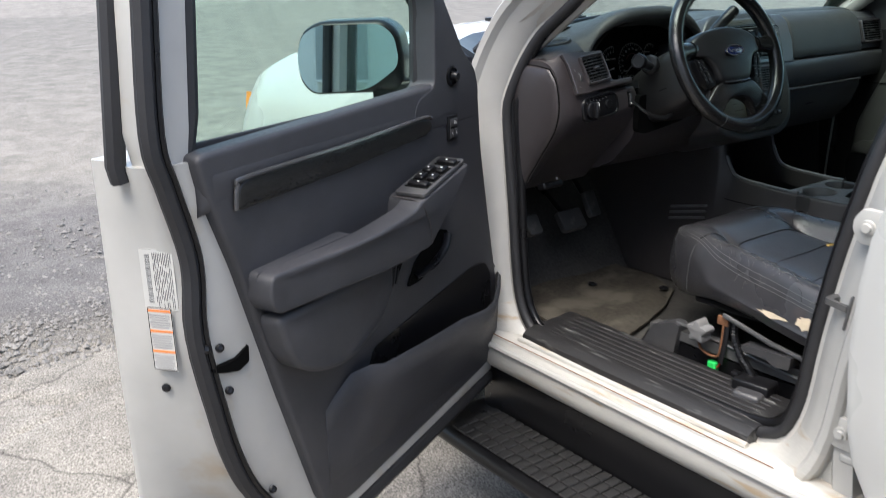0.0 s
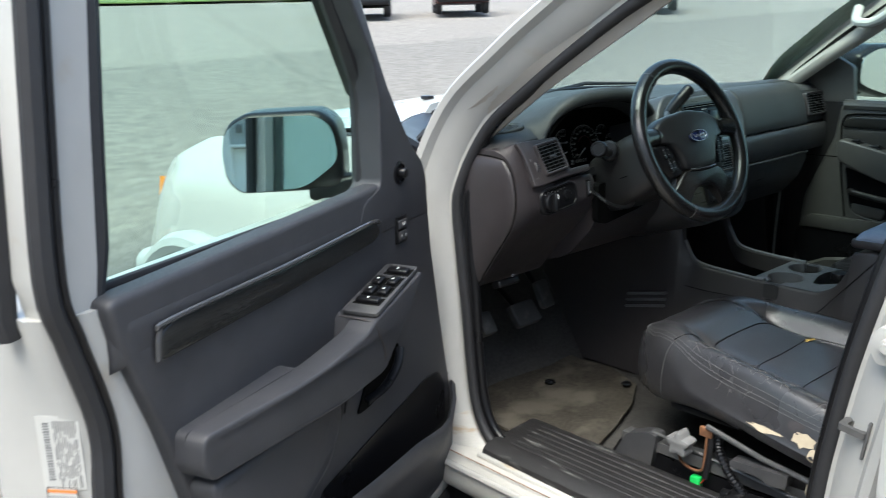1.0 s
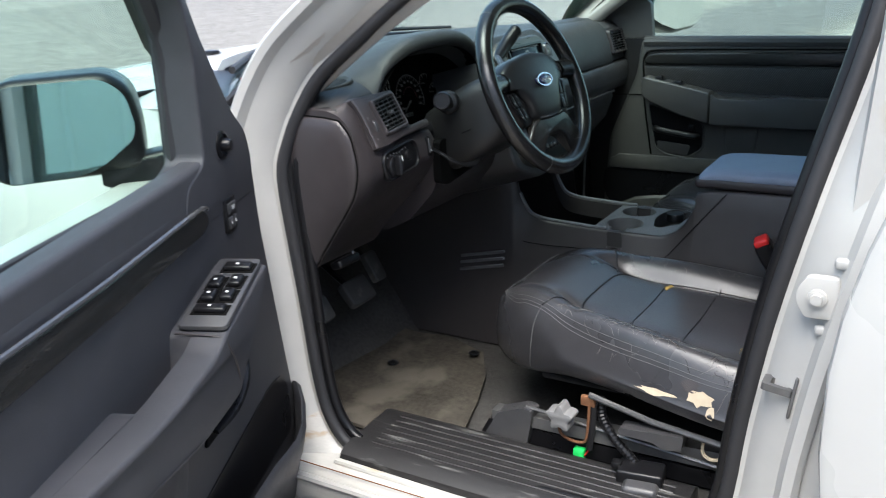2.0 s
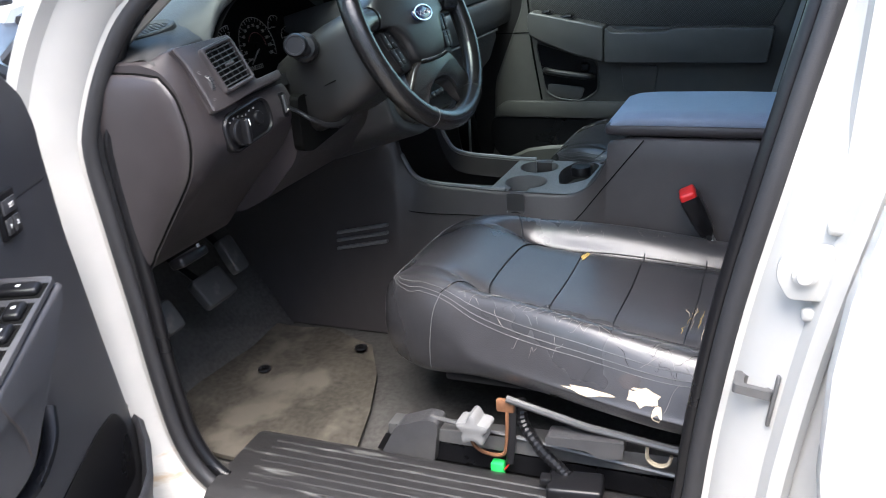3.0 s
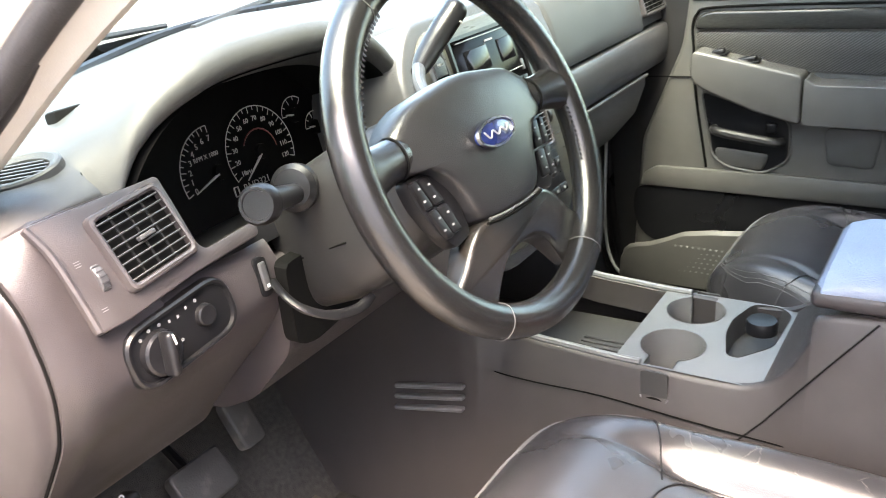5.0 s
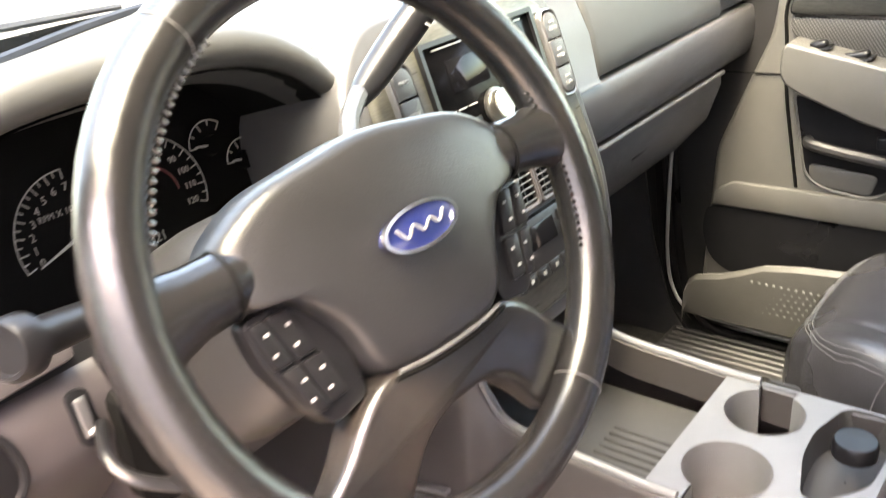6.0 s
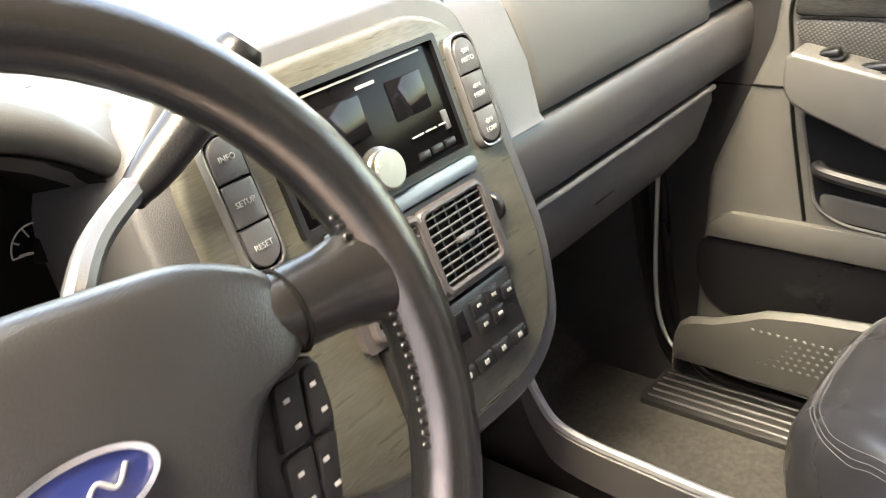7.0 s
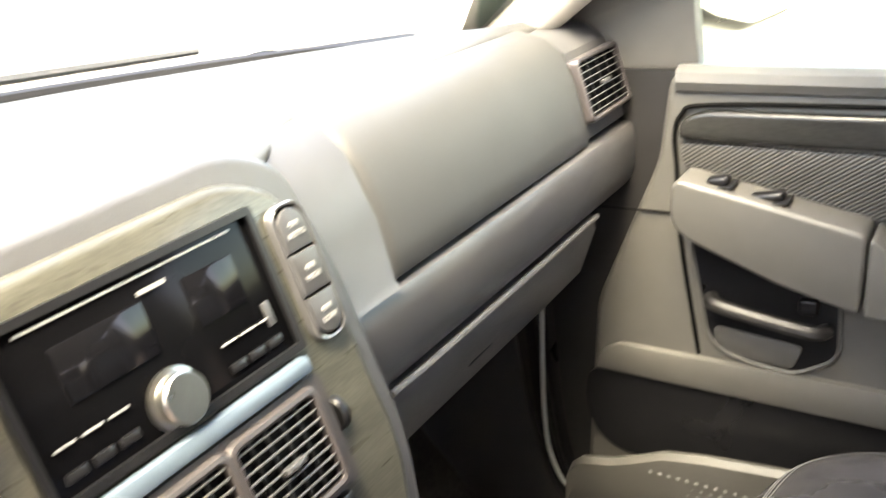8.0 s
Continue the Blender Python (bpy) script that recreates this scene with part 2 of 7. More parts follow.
def lay_zones(m):
    """The lot's surfaces from near to far: cracked concrete, stony dark asphalt, rough concrete, smooth asphalt, pale concrete."""
    n, l = m.node_tree.nodes, m.node_tree.links
    s = n["Principled BSDF"]
    at, dot, wob, add, ramp, mul = (n.new("ShaderNode" + k) for k in ("NewGeometry", "VectorMath", "TexNoise", "Math", "ValToRGB", "Mix"))
    dot.operation, dot.inputs[1].default_value = "DOT_PRODUCT", (0.10, 0.99, 0.0)
    l.new(at.outputs["Position"], dot.inputs[0])
    wob.inputs["Scale"].default_value, wob.inputs["Detail"].default_value = 0.9, 6.0
    l.new(at.outputs["Position"], wob.inputs["Vector"])
    add.operation = "MULTIPLY_ADD"
    l.new(wob.outputs["Fac"], add.inputs[0])
    add.inputs[1].default_value = 1.5
    l.new(dot.outputs["Value"], add.inputs[2])
    scale = n.new("ShaderNodeMath")
    scale.operation, scale.inputs[1].default_value = "DIVIDE", 24.0
    l.new(add.outputs[0], scale.inputs[0])
    l.new(scale.outputs[0], ramp.inputs[0])
    stops = [(0.0, (1.0, 0.98, 0.94)), (0.108, (1.0, 0.98, 0.93)), (0.118, (0.66, 0.64, 0.60)), (0.14, (0.55, 0.55, 0.57)), (0.20, (0.60, 0.60, 0.62)), (0.235, (0.95, 0.94, 0.90)), (0.27, (0.92, 0.91, 0.88)), (0.40, (0.84, 0.84, 0.82)), (0.68, (0.78, 0.78, 0.77)), (0.70, (0.98, 0.97, 0.95)), (1.0, (1.0, 0.99, 0.97))]
    while len(ramp.color_ramp.elements) < len(stops):
        ramp.color_ramp.elements.new(0.5)
    for e, (p, col) in zip(ramp.color_ramp.elements, stops):
        e.position, e.color = p, (*col, 1.0)
    mul.data_type, mul.blend_type = "RGBA", "MULTIPLY"
    mul.inputs[0].default_value = 1.0
    old = s.inputs["Base Color"].links[0].from_socket
    l.new(old, mul.inputs[6])
    l.new(ramp.outputs[0], mul.inputs[7])
    # a net of fine cracks and coarse speckle
    cells, line, net, grit, span, both = (n.new("ShaderNode" + k) for k in ("TexVoronoi", "MapRange", "Mix", "TexNoise", "MapRange", "Mix"))
    shift, away = n.new("ShaderNodeTexNoise"), n.new("ShaderNodeMix")
    shift.inputs["Scale"].default_value, shift.inputs["Detail"].default_value = 5.0, 5.0
    l.new(at.outputs["Position"], shift.inputs["Vector"])
    away.data_type, away.inputs[0].default_value = "RGBA", 0.14
    l.new(at.outputs["Position"], away.inputs[6])
    l.new(shift.outputs["Color"], away.inputs[7])
    cells.feature, cells.inputs["Scale"].default_value = "DISTANCE_TO_EDGE", 1.5
    l.new(away.outputs[2], cells.inputs["Vector"])
    line.inputs["From Max"].default_value, line.inputs["To Min"].default_value = 0.012, 0.45
    l.new(cells.outputs["Distance"], line.inputs["Value"])
    grit.inputs["Scale"].default_value, grit.inputs["Detail"].default_value = 160.0, 3.0
    l.new(at.outputs["Position"], grit.inputs["Vector"])
    span.inputs["From Min"].default_value, span.inputs["From Max"].default_value, span.inputs["To Min"].default_value, span.inputs["To Max"].default_value = 0.32, 0.68, 0.45, 1.5
    l.new(grit.outputs["Fac"], span.inputs["Value"])
    for x in (net, both):
        x.data_type, x.blend_type = "RGBA", "MULTIPLY"
    edge = n.new("ShaderNodeMapRange")
    edge.inputs["From Min"].default_value, edge.inputs["From Max"].default_value, edge.inputs["To Min"].default_value, edge.inputs["To Max"].default_value = 0.100, 0.125, 1.0, 0.0
    l.new(scale.outputs[0], edge.inputs["Value"])
    l.new(edge.outputs["Result"], net.inputs[0])
    l.new(mul.outputs[2], net.inputs[6])
    l.new(line.outputs["Result"], net.inputs[7])
    both.inputs[0].default_value = 1.0
    l.new(net.outputs[2], both.inputs[6])
    l.new(span.outputs["Result"], both.inputs[7])
    l.new(both.outputs[2], s.inputs["Base Color"])


lay_zones(PAVEMENT)


# ---- modelling helpers ----
def finish(bm, name, mat, sharp=32.0):
    bmesh.ops.recalc_face_normals(bm, faces=bm.faces)
    me = bpy.data.meshes.new(name)
    bm.to_mesh(me)
    bm.free()
    me.shade_smooth()
    me.set_sharp_from_angle(angle=radians(sharp))
    me.materials.append(mat)
    return me


def thing(name, label, category, m=None, group="", kind=""):
    ob = new(name)
    ob.empty_display_size = 0.05
    if m is not None:
        ob.matrix_world = m
    return tagged(ob, label, category, group, kind)


def part(name, bm, mat, parent=None, label="", m=None, sharp=32.0, kind=""):
    ob = new(name, finish(bm, name, mat, sharp))
    if parent is not None:
        ob.parent = parent
    if m is not None:
        ob.matrix_local = m
    if label:
        ob["label"] = label
    if kind:
        ob["kind"] = kind
    return ob


def join(*bms):
    out = bmesh.new()
    for b in bms:
        me = bpy.data.meshes.new("tmp")
        b.to_mesh(me)
        b.free()
        out.from_mesh(me)
        bpy.data.meshes.remove(me)
    return out


def moved(bm, m):
    bm.transform(m)
    return bm


def box(sx, sy, sz, at=(0, 0, 0), r=0.004, seg=2, m=None):
    bm = bmesh.new()
    bmesh.ops.create_cube(bm, size=1.0)
    bm.transform(Matrix.Diagonal((sx, sy, sz, 1)))
    if r:
        bmesh.ops.bevel(bm, geom=bm.edges[:], offset=min(r, 0.49 * min(sx, sy, sz)), segments=seg, profile=0.5, affect="EDGES")
    bm.transform(Matrix.Translation(at))
    if m is not None:
        bm.transform(m)
    return bm


def rounded(pts, r, seg=5):
    """The outline pts with its corners rounded."""
    out = []
    n = len(pts)
    for i in range(n):
        p, a, b = Vector(pts[i]), Vector(pts[i - 1]), Vector(pts[(i + 1) % n])
        da, db = a - p, b - p
        k = min(r, 0.45 * da.length, 0.45 * db.length)
        s, e = p + da.normalized() * k, p + db.normalized() * k
        for j in range(seg + 1):
            f = j / seg
            q = s.lerp(p, f).lerp(p.lerp(e, f), f)
            out.append((q.x, q.y))
    return out


def rrect(w, h, r, cx=0.0, cy=0.0, seg=5):
    return rounded([(cx - w / 2, cy - h / 2), (cx + w / 2, cy - h / 2), (cx + w / 2, cy + h / 2), (cx - w / 2, cy + h / 2)], r, seg)


def oval(w, h, cx=0.0, cy=0.0, n=32):
    return [(cx + w / 2 * math.cos(2 * math.pi * i / n), cy + h / 2 * math.sin(2 * math.pi * i / n)) for i in range(n)]


AX = {"xz": lambda a, b, d: (a, d, b), "yz": lambda a, b, d: (d, a, b), "xy": lambda a, b, d: (a, b, d)}


def prism(pts, d0, d1, plane="xz", r=0.0, seg=2):
    """An outline in a plane, drawn out from d0 to d1 along the third axis; r rounds the edges of the end at d1."""
    bm = bmesh.new()
    f = AX[plane]
    lo = [bm.verts.new(f(a, b, d0)) for a, b in pts]
    hi = [bm.verts.new(f(a, b, d1)) for a, b in pts]
    bm.faces.new(lo)
    top = bm.faces.new(hi)
    for i in range(len(pts)):
        j = (i + 1) % len(pts)
        bm.faces.new((lo[i], lo[j], hi[j], hi[i]))
    bmesh.ops.recalc_face_normals(bm, faces=bm.faces)
    if r:
        bmesh.ops.bevel(bm, geom=list(top.edges), offset=r, segments=seg, profile=0.5, affect="EDGES", clamp_overlap=True)
    return bm


def ring_frame(outer, inner, d0, d1, plane="xz"):
    """A frame between two outlines with the same number of points."""
    bm = bmesh.new()
    f = AX[plane]
    rows = [[bm.verts.new(f(a, b, d)) for a, b in pts] for pts, d in ((outer, d0), (outer, d1), (inner, d1), (inner, d0))]
    n = len(outer)
    for k in range(4):
        a, b = rows[k], rows[(k + 1) % 4]
        for i in range(n):
            j = (i + 1) % n
            bm.faces.new((a[i], a[j], b[j], b[i]))
    return bm


def loft(rings, closed=True, caps=True, wrap=False):
    bm = bmesh.new()
    vs = [[bm.verts.new(p) for p in ring] for ring in rings]
    n = len(vs[0])
    m = len(vs)
    for k in range(m if wrap else m - 1):
        a, b = vs[k], vs[(k + 1) % m]
        for i in range(n if closed else n - 1):
            j = (i + 1) % n
            bm.faces.new((a[i], a[j], b[j], b[i]))
    if caps and closed and not wrap:
        bm.faces.new(vs[0])
        bm.faces.new(vs[-1])
    return bm


def smooth_path(pts, n=6):
    """A Catmull-Rom curve through the points."""
    p = [Vector(q) for q in pts]
    p = [p[0] * 2 - p[1]] + p + [p[-1] * 2 - p[-2]]
    out = []
    for i in range(1, len(p) - 2):
        a, b, c, d = p[i - 1:i + 3]
        for k in range(n):
            t = k / n
            out.append(0.5 * (2 * b + (c - a) * t + (2 * a - 5 * b + 4 * c - d) * t * t + (3 * b - a - 3 * c + d) * t ** 3))
    out.append(p[-2])
    return out


def tube(pts, r, n=10, closed=False, flat=1.0, up=(0, 0, 1)):
    """A tube along the points; r: one radius or one a point; flat: height over width of the section."""
    pts = [Vector(p) for p in pts]
    rs = r if isinstance(r, (list, tuple)) else [r] * len(pts)
    rings = []
    m = len(pts)
    side = None
    for i, p in enumerate(pts):
        a = pts[i - 1] if (i or closed) else pts[0]
        b = pts[(i + 1) % m] if (i < m - 1 or closed) else pts[-1]
        d = (b - a).normalized()
        if side is None:
            side = d.cross(Vector(up))
            if side.length < 1e-3:
                side = d.cross(Vector((1, 0, 0)))
        side = (side - d * side.dot(d)).normalized()
        v = side.cross(d)
        rings.append([p + (side * math.cos(2 * math.pi * k / n) + v * flat * math.sin(2 * math.pi * k / n)) * rs[i] for k in range(n)])
    return loft(rings, wrap=closed, caps=not closed)


def lathe(profile, n=24, m=None, open_top=False):
    """(radius, height) pairs turned round z."""
    rings = [[(r * math.cos(2 * math.pi * k / n), r * math.sin(2 * math.pi * k / n), z) for k in range(n)] for r, z in profile]
    bm = loft(rings, caps=not open_top)
    if open_top:
        bm.faces.new(list(bm.verts)[-n:])
    if m is not None:
        bm.transform(m)
    return bm


def sheet(nu, nv, fn, thick=0.0):
    """A grid of points fn(u, v), u and v from 0 to 1; thick: depth behind it."""
    bm = bmesh.new()
    g = [[bm.verts.new(fn(i / nu, j / nv)) for j in range(nv + 1)] for i in range(nu + 1)]
    for i in range(nu):
        for j in range(nv):
            bm.faces.new((g[i][j], g[i + 1][j], g[i + 1][j + 1], g[i][j + 1]))
    if thick:
        bmesh.ops.recalc_face_normals(bm, faces=bm.faces)
        bmesh.ops.solidify(bm, geom=bm.faces[:], thickness=thick)
    return bm


def between(x, pts):
    """Linear table look-up."""
    for (a, va), (b, vb) in zip(pts, pts[1:]):
        if x <= b:
            f = max(0.0, (x - a) / (b - a))
            return va + (vb - va) * f
    return pts[-1][1]


def ease(a, b, x):
    t = max(0.0, min(1.0, (x - a) / (b - a)))
    return t * t * (3 - 2 * t)


def letters(name, text, size, m, mat, parent, depth=0.0004, spacing=1.0, label=""):
    """Raised lettering in the built-in font, centred on m, which faces along its z axis."""
    c = bpy.data.curves.new(name, "FONT")
    c.body, c.size, c.extrude, c.align_x, c.align_y, c.resolution_u, c.space_character = text, size, depth, "CENTER", "CENTER", 2, spacing
    tmp = new("tmp", c)
    bpy.context.view_layer.update()
    me = bpy.data.meshes.new_from_object(tmp.evaluated_get(bpy.context.evaluated_depsgraph_get()))
    bpy.data.objects.remove(tmp)
    bpy.data.curves.remove(c)
    me.name = name
    me.materials.clear()
    me.materials.append(mat)
    ob = new(name, me)
    ob.parent = parent
    ob.matrix_local = m
    if label:
        ob["label"] = label
    return ob


from mathutils.bvhtree import BVHTree


def drape(ob, pts, way, off=0.0008):
    """Points laid on the surface of ob, looking along way, in ob's own space."""
    bpy.context.view_layer.update()
    tree = BVHTree.FromObject(ob, bpy.context.evaluated_depsgraph_get())
    out = []
    for p in pts:
        hit, nrm, _, _ = tree.ray_cast(Vector(p), Vector(way))
        if hit is not None:
            out.append(hit + nrm * off)
    return out

# ---- ground and surroundings ----
GZ = 0.12   # height of the pavement below the sill's datum


UPHILL = Vector((0.60, 0.80))    # the lot climbs gently this way
CRACKS = [[(-2.6, 1.62), (-2.15, 1.72), (-1.80, 1.86), (-1.74, 2.02), (-1.72, 2.30)], [(-1.80, 1.86), (-1.70, 1.72), (-1.62, 1.64), (-1.35, 1.76), (-1.05, 1.92), (-0.6, 2.05)], [(-1.74, 2.02), (-1.55, 2.08), (-1.30, 2.10)],
          [(-1.62, 1.64), (-1.9, 1.5), (-2.3, 1.42)], [(-1.10, 0.62), (-1.02, 0.30), (-1.06, 0.05), (-1.0, -0.4)], [(-1.02, 0.30), (-0.7, 0.42)], [(-1.35, 1.76), (-1.30, 1.45), (-1.2, 1.2)], [(-2.6, 5.15), (-1.2, 5.0), (-0.2, 5.2), (1.2, 4.9)]]


def slope(x, y):
    s = (x + 1.0) * UPHILL.x + (y - 0.3) * UPHILL.y
    return 0.061 * max(0.0, min(s, 90.0) - 2.6)


def crack_depth(x, y):
    if not (-2.8 < x < 1.4 and -0.6 < y < 5.4):
        return 0.0
    wob = Vector((x + 0.03 * noise.noise(Vector((x * 14, y * 14, 3))), y + 0.03 * noise.noise(Vector((x * 14, y * 14, 9)))))
    best = 1.0
    for line in CRACKS:
        for a, b in zip(line, line[1:]):
            a, b = Vector(a), Vector(b)
            f = max(0.0, min(1.0, (wob - a).dot(b - a) / (b - a).length_squared))
            best = min(best, (wob - a.lerp(b, f)).length)
    return -0.014 * max(0.0, 1 - best / 0.022)


def ground_point(u, v):
    a, b = u * 2 - 1, v * 2 - 1
    x, y = -1.5 + 2.6 * a + 6 * a ** 3 + 600 * a ** 9, 1.9 + 2.6 * b + 6 * b ** 3 + 600 * b ** 9
    near = max(0.0, 1 - math.hypot(x + 1.5, y - 2) / 7)
    z = GZ + slope(x, y) + near * 0.016 * noise.fractal(Vector((x * 1.1, y * 1.1, 0)), 1.0, 2.0, 5) + crack_depth(x, y)
    z += near * 0.004 * noise.noise(Vector((x * 23, y * 23, 5)))
    return (x, y, z)


ground = part("ground", sheet(300, 300, ground_point), PAVEMENT)
tagged(ground, "weathered grey concrete and asphalt lot with cracks and gravel", "ground", kind="structure")

# loose stones on the broken asphalt
rs = random.Random(11)
verts, faces = [], []
for k in range(8500):
    x, y = rs.uniform(-3.2, -0.6), 2.0 + abs(rs.gauss(0, 1.25))
    if y > 4.8 or noise.noise(Vector((x * 1.7, y * 1.7, 2))) < -0.22:
        x, y = rs.uniform(-2.4, -0.9), 2.0 + abs(rs.gauss(0, 0.35))
    r = 0.0035 + 0.014 * rs.random() ** 3.5
    z = GZ + slope(x, y) + r * 0.3
    turn, n = rs.uniform(0, 6.3), len(verts)
    for px, py, pz in ((1, 0, 0.1), (0.2, 0.8, 0), (-0.9, 0.3, 0.15), (-0.4, -0.8, 0), (0.5, -0.6, 0.2), (0.1, 0.1, 0.75)):
        q = r * (0.7 + 0.6 * rs.random())
        verts.append((x + q * (px * math.cos(turn) - py * math.sin(turn)), y + q * (px * math.sin(turn) + py * math.cos(turn)), z + q * pz))
    faces += [(n + i, n + (i + 1) % 5, n + 5) for i in range(5)]
me = bpy.data.meshes.new("gravel")
me.from_pydata(verts, [], faces)
me.materials.append(GRAVEL)
tagged(new("gravel", me), "loose pale grey stones scattered on the asphalt", "gravel", kind="stuff")

# building behind, seen in the mirror
building = thing("building", "white metal clad building behind the car", "building", pose(-8.2, -4.6, GZ, 0, 0, 126))
part("wall", box(46.0, 0.20, 6.4, (0, 0.1, 3.2), 0.02), CLADDING_WHITE, building, "white clad wall")
for k in range(75):
    part("wall_rib", box(0.06, 0.05, 6.3, (-22.2 + k * 0.6, -0.02, 3.2), 0.015, 1), CLADDING_WHITE, building)
part("wall_panel", box(0.62, 0.03, 0.9, (-0.30, -0.06, 2.25), 0.01), CLADDING, building, "pale panel on the wall")
part("ledge", box(0.62, 0.08, 0.03, (-0.30, -0.10, 1.80), 0.008), CLADDING_WHITE, building)
part("meter", box(0.07, 0.03, 0.10, (-0.10, -0.09, 2.0), 0.006), STEEL_DARK, building, "small dark meter")
part("roof_edge", box(46.2, 0.5, 0.3, (0, 0.1, 6.5), 0.03), CLADDING, building)


def parked_car(x, y, turn, paint, label, tall=0.0):
    """A parked car far across the lot."""
    car = thing("parked_car", label, "car", pose(x, y, GZ + slope(x, y), 0, 0, turn), group="parked cars")
    side = [(-2.25, 0.35), (-2.3, 0.7), (-2.1, 0.95 + tall), (-1.5, 1.0 + tall), (-1.1, 1.5 + tall), (0.5, 1.55 + tall), (1.1, 1.05 + tall), (2.1, 0.9), (2.3, 0.6), (2.2, 0.35)]
    body = part("body", prism(rounded(side, 0.15, 4), -0.9, 0.9, "yz", 0.06), paint, car)
    for s in (-1, 1):
        part("side_window", prism(rounded([(-1.0, 1.08 + tall), (-0.85, 1.42 + tall), (0.4, 1.46 + tall), (0.85, 1.08 + tall)], 0.05, 3), s * 0.88, s * 0.905, "yz"), GLASS_DARK, body)
        for yw in (-1.4, 1.4):
            part("tyre", lathe([(0.18, -0.1), (0.32, -0.11), (0.34, -0.08), (0.34, 0.08), (0.32, 0.11), (0.18, 0.1)], 20, pose(s * 0.80, yw, 0.34, 0, 90, 0)), RUBBER, car)
        part("lamp", box(0.3, 0.06, 0.16, (s * 0.65, -2.27, 0.78), 0.03), RED, body)
    part("rear_window", box(1.4, 0.05, 0.36, (0, -1.33, 1.24 + tall), 0.02, m=None), GLASS_DARK, body)
    part("bumper", box(1.75, 0.15, 0.22, (0, -2.3, 0.48), 0.05), BLACK, car)


parked_car(17.2, 24.0, -40, VOID, "black pickup truck parked across the lot", 0.3)
parked_car(20.4, 22.6, -40, DARK_RED, "dark red car parked across the lot")
parked_car(24.8, 17.6, -55, DARK_GREY, "dark grey car parked across the lot", 0.2)
parked_car(3.2, 35.0, -80, DARK_GREY, "dark car parked at the far edge", 0.2)
parked_car(8.6, 35.5, -80, VOID, "black car parked at the far edge", 0.2)
parked_car(33.0, 4.6, -20, WHITE, "white van parked to the side of the lot", 0.6)
verge = thing("grass_verge", "mown green grass verge beyond the lot", "grass", kind="stuff")
part("verge_bank", sheet(30, 6, lambda u, v: (8 + 60 * u + 14 * v, 52 - 50 * u + 14 * v, GZ + slope(8 + 60 * u + 14 * v, 52 - 50 * u + 14 * v) + 0.12 + 0.35 * v + 0.1 * noise.noise(Vector((u * 40, v * 6, 0)))), 0.05), GRASS, verge)

# ---- car body ----
car_body = thing("sport_utility_car", "white painted sport utility car body with worn door openings", "car")
SIDE = lambda z: 0.755 - max(0.0, z - 1.2) * 0.18
OPENING = [(-0.42, 0.622), (-0.2, 0.612), (0.1, 0.606), (0.225, 0.607), (0.28, 0.628), (0.318, 0.69), (0.336, 0.79), (0.348, 0.92), (0.364, 1.06), (0.374, 1.18), (0.356, 1.255), (0.322, 1.324), (0.280, 1.377),
           (0.198, 1.441), (0.108, 1.508), (-0.080, 1.630), (-0.28, 1.732), (-0.45, 1.765), (-0.58, 1.765), (-0.645, 1.72), (-0.655, 1.6), (-0.634, 1.45), (-0.582, 1.235), (-0.538, 1.04), (-0.510, 0.87), (-0.485, 0.69)]


def opening_loop(grow, dx, side, tuck=0.0):
    """The door opening's outline, grown outward by grow and set dx further out; tuck hides it behind the front pillar's seal."""
    pts = [Vector((0, y, z)) for y, z in OPENING]
    fine = []
    n = len(pts)
    for i in range(n):
        a, b, c, d = pts[i - 1], pts[i], pts[(i + 1) % n], pts[(i + 2) % n]
        for k in range(4):
            t = k / 4
            fine.append(0.5 * (2 * b + (c - a) * t + (2 * a - 5 * b + 4 * c - d) * t * t + (3 * b - a - 3 * c + d) * t ** 3))
    out = []
    for i, p in enumerate(fine):
        d = (fine[(i + 1) % len(fine)] - fine[i - 2]).normalized()
        nrm = Vector((0, d.z, -d.y))
        front = tuck if p.y > -0.5 else 0.0
        q = p + nrm * (grow + front * (between(p.z, [(0.85, 0), (1.0, -0.4), (1.15, -0.7), (1.24, -0.5), (1.31, 0.6), (1.34, 1), (1.68, 1), (1.74, 0)])))
        out.append(Vector((side * (SIDE(p.z) + dx), q.y, q.z)))
    return out


def body_side(side):
    rows = [opening_loop(g, dx, side) for g, dx in ((0.0, -0.012), (0.012, 0.0), (0.022, 0.002), (0.032, 0.018), (0.055, 0.035), (0.075, 0.045), (0.085, 0.062), (0.10, 0.066), (0.108, 0.058), (0.112, 0.035), (0.108, -0.02))]
    frame_ob = part("door_aperture", loft(rows, caps=False), WORN_WHITE, car_body, "white painted door frame with scuffs and rust stains")
    frame_ob.data.materials.append(RUSTY_WHITE)
    for poly in frame_ob.data.polygons:
        if poly.center.z < 0.68:
            poly.material_index = 1
    part("weatherstrip", tube(opening_loop(0.003, -0.004, side), 0.0125, 12, closed=True), RUBBER, car_body, "black rubber door seal", sharp=80)
    trim_ob = part("inner_trim", loft([opening_loop(g, dx, side, 0.014) for g, dx in ((-0.002, -0.036), (-0.008, -0.028), (-0.012, -0.018), (0.0, -0.008), (0.004, -0.015), (0.02, -0.034))], caps=False), BLACK, car_body, "charcoal inner pillar trim")
    trim_ob.data.materials.append(PILLAR)
    for poly in trim_ob.data.polygons:
        if poly.center.z > 1.335 and poly.center.y > -0.5 and abs(poly.center.x) < SIDE(poly.center.z) - 0.026:
            poly.material_index = 1
    part("pillar_trim", tube(opening_loop(-0.012, -0.02, side, 0.016), 0.011, 10, closed=True), BLACK, car_body, sharp=80)


body_side(-1)
body_side(1)


